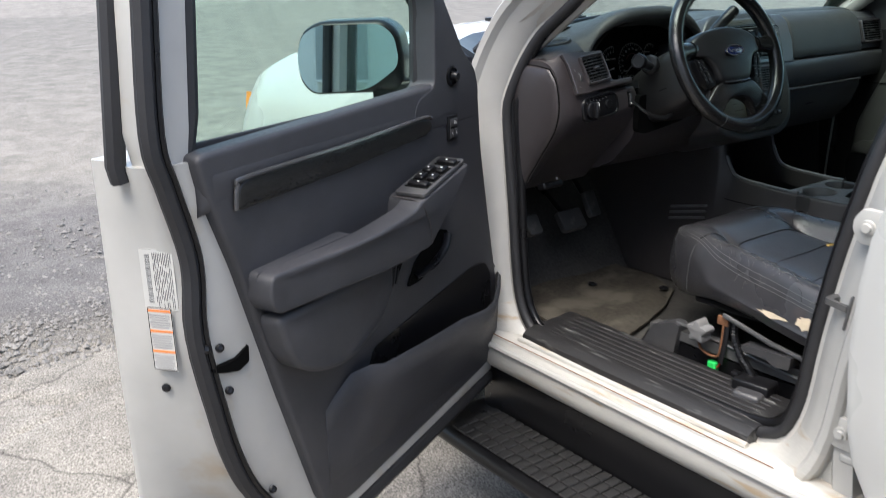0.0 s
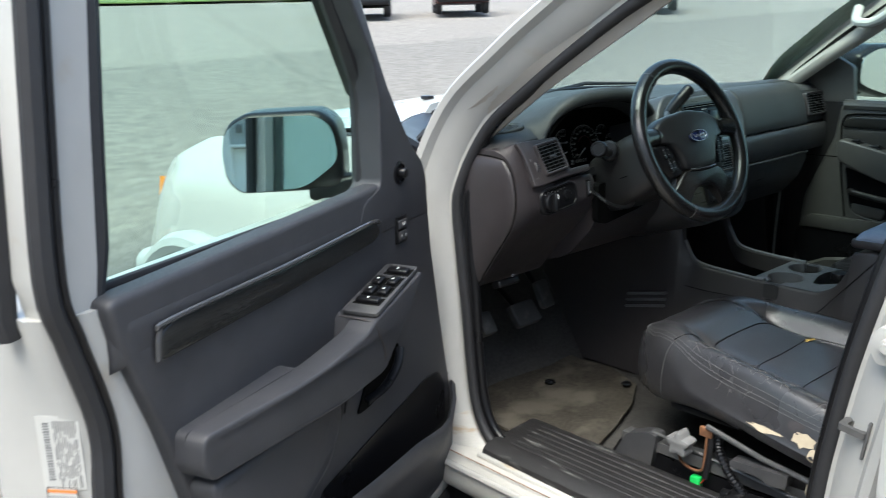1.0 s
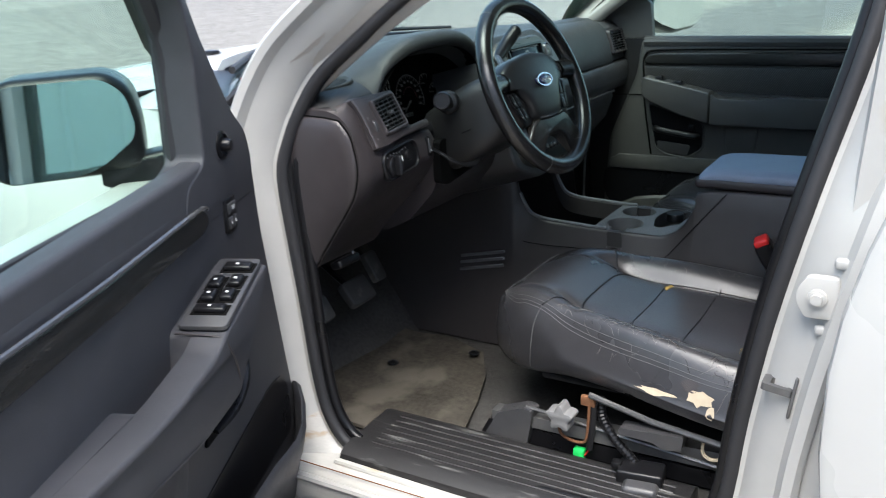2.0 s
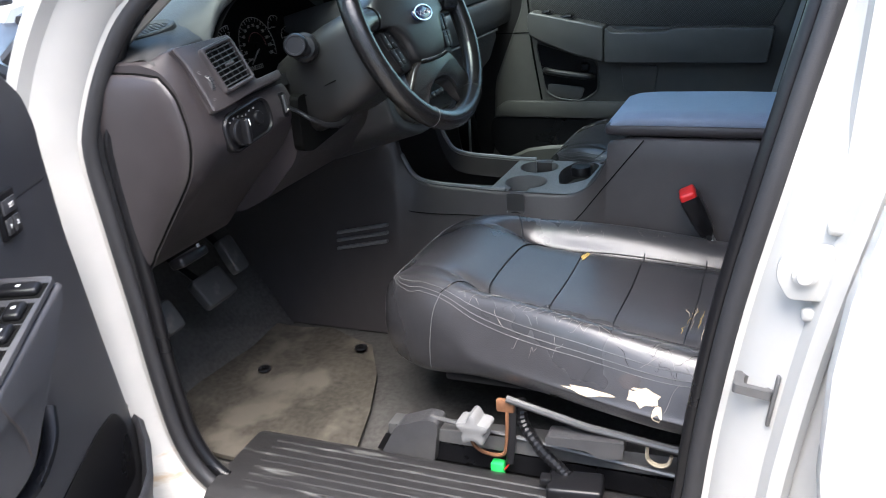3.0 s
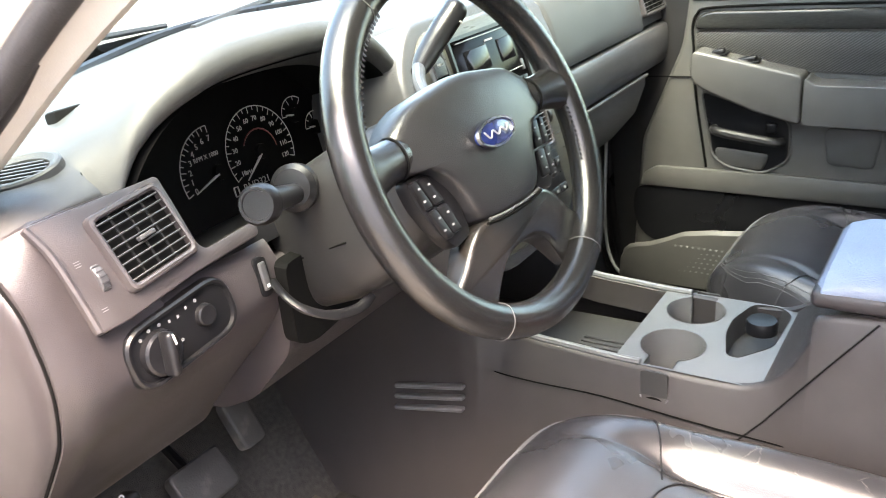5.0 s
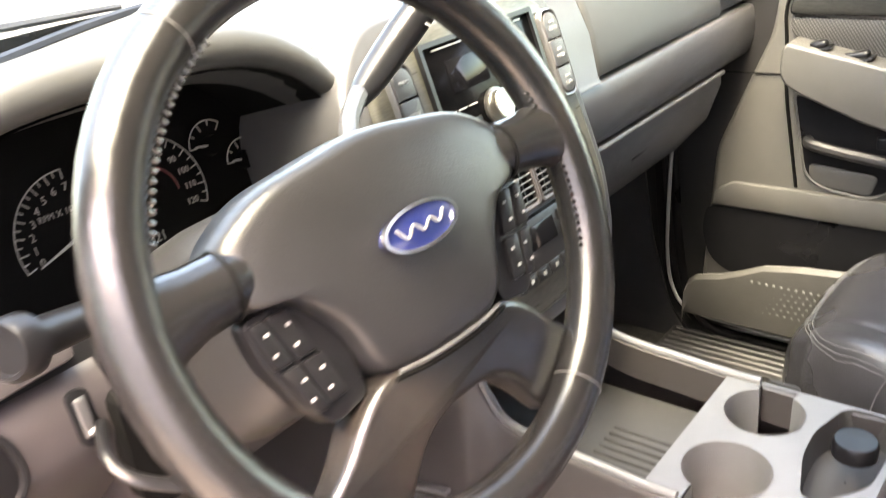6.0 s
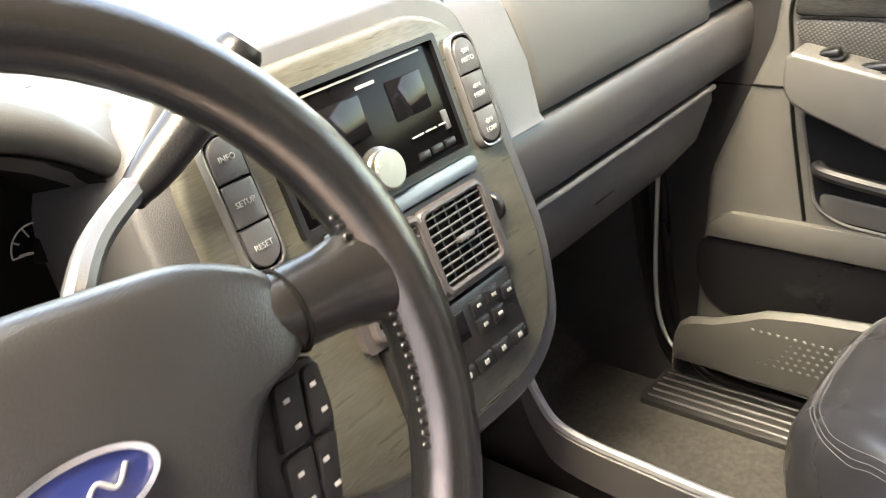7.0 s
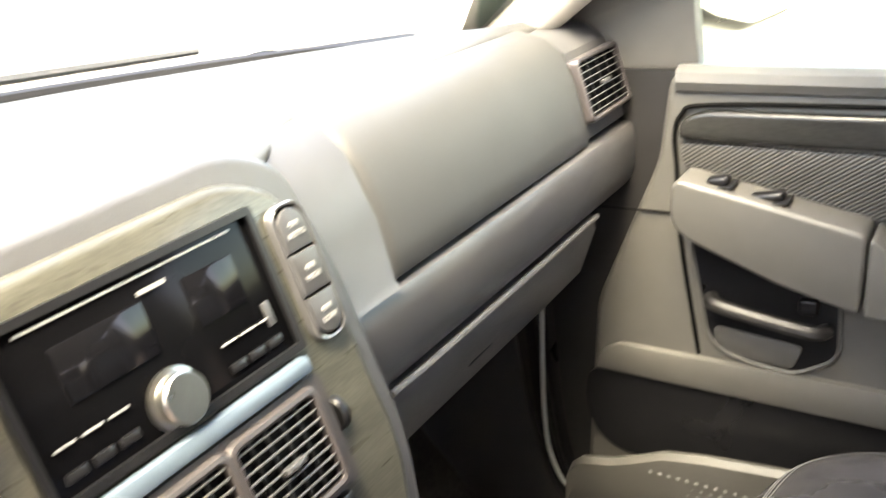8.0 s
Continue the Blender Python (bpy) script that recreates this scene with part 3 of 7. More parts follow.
def rocker(side):
    pts = [(0.83, 0.60), (0.845, 0.565), (0.843, 0.525), (0.820, 0.498), (0.70, 0.49), (0.70, 0.56), (0.76, 0.60)]
    part("rocker_panel", loft([[(side * a, y, b) for a, b in rounded(pts, 0.02, 3)] for y in (-1.7, -0.4, 0.5, 0.85)]), RUSTY_WHITE, car_body, "white rocker panel with stone chips")


rocker(-1)
part("sill_bead", tube([(-0.797, 0.27, 0.603), (-0.800, 0.0, 0.600), (-0.800, -0.42, 0.604)], 0.008, 8), RUSTY_WHITE, car_body, "stained bead along the sill")
part("sill_seam", tube([(-0.829, 0.42, 0.6035), (-0.829, -0.50, 0.6035)], 0.0012, 6), RUST, car_body, "rusty seam along the sill")
part("sill_edge", tube([(-0.843, 0.45, 0.578), (-0.843, -0.60, 0.578)], 0.009, 8), WORN_WHITE, car_body)
rocker(1)
# floor pan, toe board, firewall, roof, tail
part("floor_pan", prism([(-2.2, 0.52), (0.5, 0.52), (0.78, 0.86), (0.80, 1.30), (0.78, 1.30), (0.74, 0.92), (0.47, 0.605), (-2.2, 0.605)], -0.70, 0.70, "yz"), CARPET, car_body, "dark grey carpeted floor")
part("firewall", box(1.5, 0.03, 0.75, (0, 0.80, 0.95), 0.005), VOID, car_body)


def windscreen_point(u, v):
    x = (u * 2 - 1) * (0.778 - 0.118 * v)
    s = (u * 2 - 1) ** 2
    return (x, (0.93 - 0.46 * s) * (1 - v) + (0.03 - 0.20 * s) * v, 1.325 + 0.45 * v + 0.02 * math.sin(math.pi * v))


glass = part("windscreen", sheet(24, 12, windscreen_point, 0.005), SCREEN_GLASS, car_body, "green tinted windscreen")


def roof_point(u, v):
    x = (u * 2 - 1) * 0.70
    return (x, 0.04 - 0.2 * (u * 2 - 1) ** 2 * (1 - v) - 2.5 * v, 1.80 - 0.05 * (u * 2 - 1) ** 4 + 0.02 * math.sin(math.pi * v))


part("roof", sheet(16, 16, roof_point, 0.03), HEADLINER, car_body, "light grey headliner under the roof")
part("tailgate", box(1.45, 0.06, 0.7, (0, -2.45, 0.95), 0.02), HEADLINER, car_body)
for side in (-1, 1):
    part("kick_panel", prism(rounded([(0.27, 0.56), (0.34, 0.66), (0.375, 0.80), (0.41, 1.10), (0.41, 1.24), (0.80, 1.32), (0.80, 0.50), (0.3, 0.5)], 0.02), side * 0.725, side * 0.76, "yz"), PLASTIC, car_body, "charcoal kick panel")
    part("rear_side", box(0.05, 1.7, 0.75, (side * 0.76, -1.58, 0.95), 0.02), HEADLINER, car_body)
    rows = []
    for p in smooth_path([(-0.686, 0.352, 1.330), (-0.678, 0.256, 1.399), (-0.672, 0.169, 1.459), (-0.664, 0.087, 1.510), (-0.645, -0.03, 1.585), (-0.62, -0.15, 1.665), (-0.60, -0.30, 1.745)], 4):
        v = (p.z - 1.325) / 0.45
        wx, wy = -0.785 + 0.13 * v, 0.450 - 0.64 * v
        rows.append([(-side * x, y, z) for x, y, z in ((p.x - 0.010, p.y - 0.015, p.z - 0.008), (p.x + 0.004, p.y - 0.016, p.z - 0.004), (p.x + 0.014, p.y - 0.004, p.z + 0.004), (p.x + 0.012, p.y + 0.012, p.z + 0.010), (wx + 0.020, wy, p.z + 0.006), (wx + 0.006, wy - 0.014, p.z), (p.x - 0.016, p.y - 0.006, p.z - 0.004))])
    part("pillar_cover", loft(rows), PILLAR, car_body, "light grey pillar cover", sharp=50)


def hood_point(u, v):
    x = (u * 2 - 1) * (0.80 - 0.06 * v)
    y = 0.90 - 0.30 * (u * 2 - 1) ** 2 * (1 - v) + 0.98 * v
    z = between(v, [(0, 1.372), (0.25, 1.352), (0.55, 1.312), (0.85, 1.235), (1.0, 1.13)]) - 0.05 * abs(u * 2 - 1) ** 3
    z -= 0.02 * ease(0.55, 0.60, abs(u * 2 - 1)) - 0.02 * ease(0.60, 0.68, abs(u * 2 - 1)) * 0.5
    return (x, y, z)


part("hood", sheet(40, 24, hood_point, 0.02), WHITE, car_body, "white engine hood")


def fender_point(u, v):
    """The front wing from the cowl to the lamp, with its wheel arch."""
    y = 0.52 + 1.42 * u
    top = between(u, [(0, 1.30), (0.3, 1.32), (0.65, 1.26), (0.9, 1.15), (1.0, 1.02)])
    arch = 0.44 + math.sqrt(max(0.0, 0.50 ** 2 - (y - 1.36) ** 2)) if abs(y - 1.36) < 0.5 else 0.46
    z = arch + (top - arch) * v
    bulge = 0.895 - 0.10 * v ** 3 - 0.16 * max(0, u - 0.75) ** 1.3 * 2.0
    return (-bulge, y, z)


part("front_wing", sheet(44, 14, fender_point, 0.01), WHITE, car_body, "white front wing")
part("front_wing", moved(sheet(44, 14, fender_point, 0.01), Matrix.Diagonal((-1, 1, 1, 1))), WHITE, car_body, "white front wing")
part("tail_window", box(1.30, 0.012, 0.42, (0, -2.46, 1.52), 0.004), GLASS_DARK, car_body, "dark tail window")
for side in (-1, 1):
    part("rear_window", box(0.012, 1.60, 0.42, (side * 0.735, -1.56, 1.53), 0.004), GLASS_DARK, car_body, "dark rear side window")
    part("rear_wing", box(0.06, 1.62, 0.90, (side * 0.855, -1.68, 0.86), 0.03, 3), WHITE, car_body, "white rear wing") if side > 0 else part("rear_wing", box(0.06, 0.72, 0.90, (side * 0.855, -2.12, 0.86), 0.03, 3), WHITE, car_body, "white rear wing")
for x, y in ((0.78, 1.36), (-0.78, -1.55), (0.78, -1.55)):
    extra = part("road_wheel", lathe([(0.16, -0.11), (0.33, -0.12), (0.365, -0.09), (0.37, 0.0), (0.365, 0.09), (0.33, 0.12), (0.22, 0.125), (0.20, 0.09), (0.05, 0.08)], 36, pose(x, y, 0.49, 0, 90 if x > 0 else -90, 0)), RUBBER, car_body, "black tyre")
    part("rim", lathe([(0.05, 0.06), (0.19, 0.075), (0.21, 0.10), (0.22, 0.118), (0.225, 0.118), (0.225, 0.05)], 36, pose(x, y, 0.49, 0, 90 if x > 0 else -90, 0)), STEEL, extra)
arch_pts = [(-0.915, 1.36 + 0.485 * math.cos(a), 0.45 + 0.50 * math.sin(a)) for a in [math.pi * k / 24 for k in range(25)]]
part("arch_flare", tube(arch_pts, 0.05, 10, flat=0.8), CLADDING, car_body, "grey wheel arch flare")
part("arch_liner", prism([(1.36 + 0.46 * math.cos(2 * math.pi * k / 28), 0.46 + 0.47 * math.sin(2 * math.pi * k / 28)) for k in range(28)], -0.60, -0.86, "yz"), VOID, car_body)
part("front_bumper", box(1.7, 0.25, 0.30, (0, 1.93, 0.66), 0.06, 4), CLADDING, car_body, "grey front bumper")
part("nose", box(1.5, 0.20, 0.40, (0, 1.80, 0.95), 0.08, 4), WHITE, car_body)
wheel = part("front_wheel", lathe([(0.16, -0.11), (0.33, -0.12), (0.365, -0.09), (0.37, 0.0), (0.365, 0.09), (0.33, 0.12), (0.22, 0.125), (0.20, 0.09), (0.05, 0.08)], 36, pose(-0.78, 1.36, 0.49, 0, -90, 0)), RUBBER, car_body, "black front tyre")
part("rim", lathe([(0.05, 0.06), (0.19, 0.075), (0.21, 0.10), (0.22, 0.118), (0.225, 0.118), (0.225, 0.05)], 36, pose(-0.78, 1.36, 0.49, 0, -90, 0)), STEEL, wheel)
for z0, z1, y0 in ((1.022, 1.096, 1.750), (0.905, 1.000, 1.770)):
    lamp = part("side_lamp", prism(rounded([(y0, z1), (y0 + 0.022, z0), (y0 + 0.105, z0), (y0 + 0.085, z1)], 0.012, 3), -0.80, -0.86, "yz", 0.006, 3), AMBER, car_body, "amber side lamp")
    for v in lamp.data.vertices:
        if v.co.x < -0.83:
            u = (v.co.y - 0.52) / 1.42
            top = between(u, [(0.65, 1.26), (0.9, 1.15), (1.0, 1.02)])
            v.co.x += 0.86 - 0.004 - (0.895 - 0.10 * ((v.co.z - 0.46) / (top - 0.46)) ** 3 - 0.32 * max(0, u - 0.75) ** 1.3)
# cowl and wipers
part("screen_seal", tube([windscreen_point(0.004, v / 12) for v in range(13)], 0.010, 6), RUBBER, car_body)
part("cowl", sheet(20, 4, lambda u, v: ((u * 2 - 1) * 0.78, 0.86 - 0.40 * (u * 2 - 1) ** 2 + 0.09 * v, 1.315 + 0.03 * v), 0.012), BLACK, car_body, "black plastic cowl")
for x0, x1 in ((-0.55, 0.02), (0.02, 0.55)):
    part("wiper", tube([(x0, 0.80 - 0.42 * x0 * x0, 1.355), ((x0 + x1) / 2, 0.86 - 0.3 * ((x0 + x1) / 2) ** 2, 1.375), (x1, 0.87 - 0.42 * x1 * x1, 1.362)], [0.009, 0.007, 0.005], 6), RUBBER, car_body)
part("washer_jet", box(0.03, 0.035, 0.012, (-0.31, 0.97, 1.366), 0.005), BLACK, car_body)

# striker and rear hinge on the centre pillar
striker = thing("door_striker", "worn steel door striker on the pillar", "striker", pose(-0.786, -0.588, 0.950, 8, 0, 0))
part("striker_plate", box(0.034, 0.005, 0.066, (0.0, -0.003, -0.006), 0.002), STEEL_DARK, striker)
part("striker_loop", ring_frame(rrect(0.034, 0.044, 0.006, 0.0, 0.021), rrect(0.018, 0.026, 0.003, 0.0, 0.019), -0.005, 0.006, "xy"), STEEL_DARK, striker, "square steel loop")
for z in (1.107, 0.722):
    hinge = thing("rear_door_hinge", "white painted rear door hinge with a bolt", "hinge", pose(-0.800, -0.622, z) @ Matrix.Scale(0.85, 4), group="rear door hinges")
    part("hinge_leaf", prism(rounded([(0.030, -0.036), (0.045, -0.01), (0.045, 0.012), (0.028, 0.036), (-0.02, 0.036), (-0.02, -0.036)], 0.008, 3), 0.0, -0.014, "yz", 0.003), WORN_WHITE, hinge)
    part("hinge_bolt", lathe([(0.016, 0), (0.015, 0.005), (0.010, 0.006), (0.009, 0.012), (0.001, 0.012)], 12, pose(-0.014, 0.012, 0, 0, -90, 0)), WORN_WHITE, hinge)
    for dy, dz in ((-0.022, 0.050), (-0.004, -0.050)):
        part("pressed_rib", box(0.012, 0.055, 0.016, (-0.802, -0.634 + dy, z + dz), 0.0055, 3), WORN_WHITE, car_body)
part("pillar_step", loft([[(x, y0 + dy, z) for x, dy in ((-0.77, 0.035), (-0.786, 0.03), (-0.790, 0.0), (-0.802, -0.010), (-0.806, -0.05), (-0.77, -0.05))] for z, y0 in ((0.56, -0.60), (0.70, -0.585), (0.95, -0.62), (1.05, -0.648), (1.22, -0.672), (1.5, -0.69))]), WORN_WHITE, car_body, "pressed step in the centre pillar")

# ---- sill plate and running board ----
sill_plate = thing("sill_plate", "black ribbed plastic scuff plate with grey scratches", "sill plate")
part("plate", loft([[(x, y, z) for x, z in ((-0.790, 0.586), (-0.796, 0.604), (-0.792, 0.619), (-0.779, 0.6285), (-0.755, 0.6325), (-0.62, 0.638), (-0.60, 0.628), (-0.60, 0.60))] for y in (-0.415, -0.41, -0.1, 0.15, 0.25, 0.262)]), SCUFFED, sill_plate)
for i in range(7):
    part("rib", box(0.006, 0.60, 0.004, (-0.742 + i * 0.018, -0.085, 0.6325 + i * 0.0008), 0.0015, 1), SCUFFED, sill_plate)
running_board = thing("running_board", "black plastic running board with block tread and dust", "running board")
part("board", loft([[(x, y, z) for x, z in rounded([(-0.76, 0.37), (-0.95, 0.375), (-0.985, 0.35), (-0.97, 0.31), (-0.76, 0.29)], 0.02, 3)] for y in (-1.6, 0.2, 0.36, 0.42)]), BLACK, running_board)
part("bracket", box(0.10, 2.0, 0.17, (-0.765, -0.60, 0.42), 0.012), BLACK, running_board, "dark skirt below the sill")
tread = box(0.035, 0.026, 0.006, (0, 0, 0), 0.002, 1)
tread_me = finish(tread, "tread_block", TREAD)
for i in range(26):
    for j in range(5):
        t = new("tread_block", tread_me)
        t.parent = running_board
        t.location = (-0.795 - j * 0.039, 0.33 - i * 0.031 - 0.02 * (j % 2) * 0, 0.376)
        t.rotation_euler = (0, radians(-1.5), 0)

# ---- driver's door, hinged open ----
HINGE = (-0.85, 0.40)
driver_door = thing("driver_door", "open white front door with charcoal plastic inner trim", "car door", pose(HINGE[0], HINGE[1], 0, 0, 0, -67.3))
WS = [(0.42, 0.70), (0.50, 0.80), (0.61, 0.885), (0.70, 0.925), (0.80, 0.95), (0.957, 0.978), (1.06, 0.972), (1.12, 0.978), (1.22, 1.005), (1.30, 1.022), (1.5, 1.006), (1.8, 0.975)]
PE = [(0.42, 0.70), (0.525, 0.743), (0.787, 0.817), (1.055, 0.900), (1.20, 0.955), (1.252, 0.968), (1.32, 0.935), (1.5, 0.915), (1.8, 0.88)]


def door_end(k):
    z = 0.41 + (1.25 - 0.41) * k
    w, p = between(z, WS), between(z, PE)
    o = 1.02 - 0.01 * abs(z - 0.9)
    return [(-0.135, -0.9, z), (-0.135, -o + 0.004, z), (-0.128, -o - 0.002, z), (-0.118, -o, z), (-0.085, -min(o, w + 0.055), z), (-0.02, -w - 0.022, z), (0.008, -w - 0.012, z), (0.012, -w + 0.014, z), (0.024, -w + 0.022, z), (0.030, -p - 0.01, z), (0.030, -p + 0.05, z), (-0.10, -p + 0.05, z)]


part("door_frame", loft([door_end(k / 30) for k in range(31)]), WORN_WHITE, driver_door, "white painted door end with dents", sharp=65)
part("door_skin", prism([(-0.02, 0.41), (-0.68, 0.41), (-0.76, 0.60), (-0.86, 0.85), (-0.92, 1.05), (-0.93, 1.225), (-0.02, 1.235)], -0.135, 0.015, "yz"), WHITE, driver_door)
part("weatherstrip", tube(smooth_path([(0.014, -0.05, 0.43)] + [(0.014, -0.45, 0.43)] + [(0.016, -w, z) for z, w in WS], 4), 0.016, 8), RUBBER, driver_door, "black rubber seal")
part("strip_ridge", tube(smooth_path([(0.026, -0.45, 0.447)] + [(0.0285, -w + 0.013, z) for z, w in WS], 4), 0.0055, 6), BLACK, driver_door, "black lip of the seal")
PANEL = [(-0.968, 1.262), (-0.955, 1.20), (-0.90, 1.055), (-0.817, 0.787), (-0.725, 0.51), (-0.69, 0.468), (-0.62, 0.462), (-0.3, 0.490), (-0.02, 0.517), (0.045, 0.555), (0.05, 0.70), (0.0, 0.92), (-0.04, 1.11), (-0.055, 1.263), (-0.075, 1.30), (-0.30, 1.285)]
part("trim_panel", prism(rounded(PANEL, 0.02, 4), 0.015, 0.052, "yz", 0.010, 3), DOOR_TRIM, driver_door, "charcoal plastic door trim")
part("bottom_flange", prism([(-0.70, 0.432), (0.02, 0.488), (0.02, 0.53), (-0.70, 0.48)], 0.0, 0.047, "yz", 0.004), WORN_WHITE, driver_door, "white painted bottom edge")
part("bottom_seal", tube(smooth_path([(0.034, -0.68, 0.412), (0.036, -0.45, 0.430), (0.036, -0.2, 0.450), (0.034, 0.02, 0.467)], 4), 0.020, 8), RUBBER, driver_door, "black rubber bottom seal")
part("belt_roll", loft([[(x * k, y, zc + z) for x, z in rounded([(-0.004, 0.014), (0.022, 0.014), (0.043, 0.003), (0.0545, -0.024), (0.0512, -0.085), (-0.004, -0.085)], 0.024, 6)] for y, zc, k in ((-0.956, 1.240, 0.70), (-0.950, 1.244, 0.88), (-0.935, 1.246, 1.0), (-0.7, 1.250, 1.0), (-0.4, 1.253, 1.0), (-0.30, 1.256, 0.98), (-0.20, 1.258, 0.86), (-0.10, 1.260, 0.80))]), DOOR_TRIM, driver_door, "rolled top of the door trim", sharp=60)
part("trim_strip", prism(rounded([(-0.898, 1.163), (-0.891, 1.198), (-0.865, 1.209), (-0.60, 1.212), (-0.33, 1.222), (-0.290, 1.217), (-0.282, 1.197), (-0.305, 1.184), (-0.60, 1.167), (-0.885, 1.158)], 0.010, 4), 0.045, 0.0615, "yz", 0.005, 3), WOOD, driver_door, "glossy dark woodgrain strip")
part("strip_bead", tube(smooth_path([(0.058, -0.898, 1.160), (0.060, -0.893, 1.199), (0.061, -0.868, 1.211), (0.061, -0.60, 1.2145), (0.061, -0.33, 1.2245), (0.059, -0.286, 1.219)], 5), 0.0042, 8), GLOSSY, driver_door, "satin bead along the strip")


def tapered(bm, table):
    """Draws the depth of a moulding in or out along the door."""
    for v in bm.verts:
        if v.co.x > 0.036:
            v.co.x = 0.036 + (v.co.x - 0.036) * between(-v.co.y, table)
    return bm


ARM = [(-0.878, 1.046), (-0.882, 1.0), (-0.868, 0.974), (-0.56, 0.970), (-0.42, 0.975), (-0.35, 1.03), (-0.258, 1.100), (-0.258, 1.122), (-0.45, 1.080), (-0.48, 1.066), (-0.60, 1.052), (-0.66, 1.050)]
ARM_W = [(0.2, 0.97), (0.5, 1.0), (0.7, 0.92), (0.92, 0.60)]
armrest = part("armrest", tapered(prism(rounded(ARM, 0.018, 4), 0.086, 0.138, "yz", 0.016, 4), ARM_W), DOOR_TRIM, driver_door, "padded charcoal armrest")
CUP = [(-0.878, 1.046), (-0.882, 1.0), (-0.868, 0.974), (-0.56, 0.970), (-0.42, 0.975), (-0.35, 1.03), (-0.258, 1.100), (-0.258, 1.122), (-0.45, 1.080), (-0.462, 1.02), (-0.585, 1.02), (-0.625, 1.052)]
part("armrest_inner", tapered(prism(rounded(CUP, 0.012, 3), 0.035, 0.0875, "yz"), ARM_W), DOOR_TRIM, armrest)
part("armrest_seam", tube(smooth_path([(0.062, -0.452, 1.082), (0.128, -0.452, 1.078), (0.1375, -0.445, 1.06), (0.138, -0.425, 1.02), (0.135, -0.418, 0.98)], 4), 0.0016, 6), PLASTIC_WARM, armrest)
LOW = [(-0.866, 0.964), (-0.56, 0.961), (-0.44, 0.960), (-0.45, 0.87), (-0.52, 0.835), (-0.695, 0.817), (-0.775, 0.826), (-0.815, 0.848), (-0.840, 0.882)]
part("lower_bolster", tapered(prism(rounded(LOW, 0.03, 5), 0.035, 0.130, "yz", 0.014, 4), [(0.40, 0.05), (0.50, 0.35), (0.62, 0.80), (0.72, 0.88), (0.92, 0.55)]), DOOR_TRIM, driver_door)
# flat black plates draw the shade in the moulded dents and map pocket
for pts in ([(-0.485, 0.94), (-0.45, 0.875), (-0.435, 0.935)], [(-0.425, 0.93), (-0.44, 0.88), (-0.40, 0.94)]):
    part("moulded_shade_plate", prism(rounded(pts, 0.006, 3), 0.045, 0.0545, "yz"), BLACK, driver_door)
part("pocket_shade_plate", prism(rounded([(-0.545, 0.735), (-0.53, 0.768), (-0.35, 0.79), (-0.10, 0.818), (-0.03, 0.812), (0.0, 0.77), (0.0, 0.68), (-0.6, 0.68)], 0.02, 3), 0.045, 0.0545, "yz"), BLACK, driver_door, "black plate drawing the shade inside the map pocket")
part("map_pocket", loft([[(0.048, y, 0.52), (0.0535, y, 0.535), (0.054 + (w - 0.054) * 0.35, y, 0.60), (0.054 + (w - 0.054) * 0.85, y, zt - 0.06), (w + 0.004, y, zt - 0.008), (w - 0.004, y, zt), (w - 0.010, y, zt - 0.01), (0.050, y, 0.60), (0.048, y, 0.56)] for y, zt, w in
     ((-0.70, 0.70, 0.053), (-0.62, 0.748, 0.062), (-0.58, 0.757, 0.085), (-0.55, 0.750, 0.097), (-0.4, 0.743, 0.104), (-0.24, 0.738, 0.107), (-0.17, 0.728, 0.108), (-0.12, 0.722, 0.108), (-0.07, 0.726, 0.104), (-0.02, 0.75, 0.09), (0.02, 0.77, 0.07), (0.045, 0.76, 0.054))]), DOOR_TRIM, driver_door, "moulded map pocket", sharp=70)
sw = part("switch_plate", prism(rounded([(-0.037, -0.092), (0.037, -0.092), (0.032, 0.092), (-0.037, 0.092)], 0.010, 4), -0.004, 0.003, "xy", 0.002), PLASTIC, driver_door, "window switch plate", m=pose(0.099, -0.355, 1.1085, 12.8, 0, 0))
for a, b, wx, wy in ((-0.016, 0.018, 0.022, 0.028), (0.014, 0.022, 0.020, 0.028), (-0.014, -0.018, 0.022, 0.028), (0.014, -0.016, 0.020, 0.028), (0.004, 0.062, 0.046, 0.020), (0.0, -0.052, 0.048, 0.018)):
    part("switch_well", box(wx + 0.008, wy + 0.008, 0.002, (a, b, 0.0028), 0.0008, 1), VOID, sw)
    part("window_switch", box(wx, wy, 0.011, (a, b, 0.006), 0.0045, 3), BLACK, sw)
    part("switch_mark", box(0.0045, 0.004, 0.0006, (a, b, 0.0117), 0, 1), PRINT, sw)
# mirror control, memory switch, lever
knob = part("mirror_control", lathe([(0.024, 0), (0.024, 0.004), (0.019, 0.006), (0.018, 0.001), (0.011, 0.001), (0.0105, 0.014), (0.008, 0.018), (0.001, 0.018)], 24), BLACK, driver_door, "round mirror control", m=pose(0.0525, -0.184, 1.298, 0, 90, 0))
mem = part("memory_switch", box(0.008, 0.044, 0.056, (0, 0, 0), 0.002), BLACK, driver_door, "memory seat switch", m=pose(0.0545, -0.187, 1.182))
for y, z, sy, sz in ((0, 0.012, 0.034, 0.018), (-0.009, -0.012, 0.015, 0.020), (0.009, -0.012, 0.015, 0.020)):
    part("button", box(0.004, sy, sz, (0.004, y, z), 0.0015), PLASTIC, mem)
letters("set_mark", "SET", 0.008, pose(0.0065, 0.003, 0.012, 90, 0, 90), PRINT, mem)
for y, mark in ((-0.009, "1"), (0.009, "2")):
    letters("button_mark", mark, 0.008, pose(0.0065, y, -0.012, 90, 0, 90), PRINT, mem)
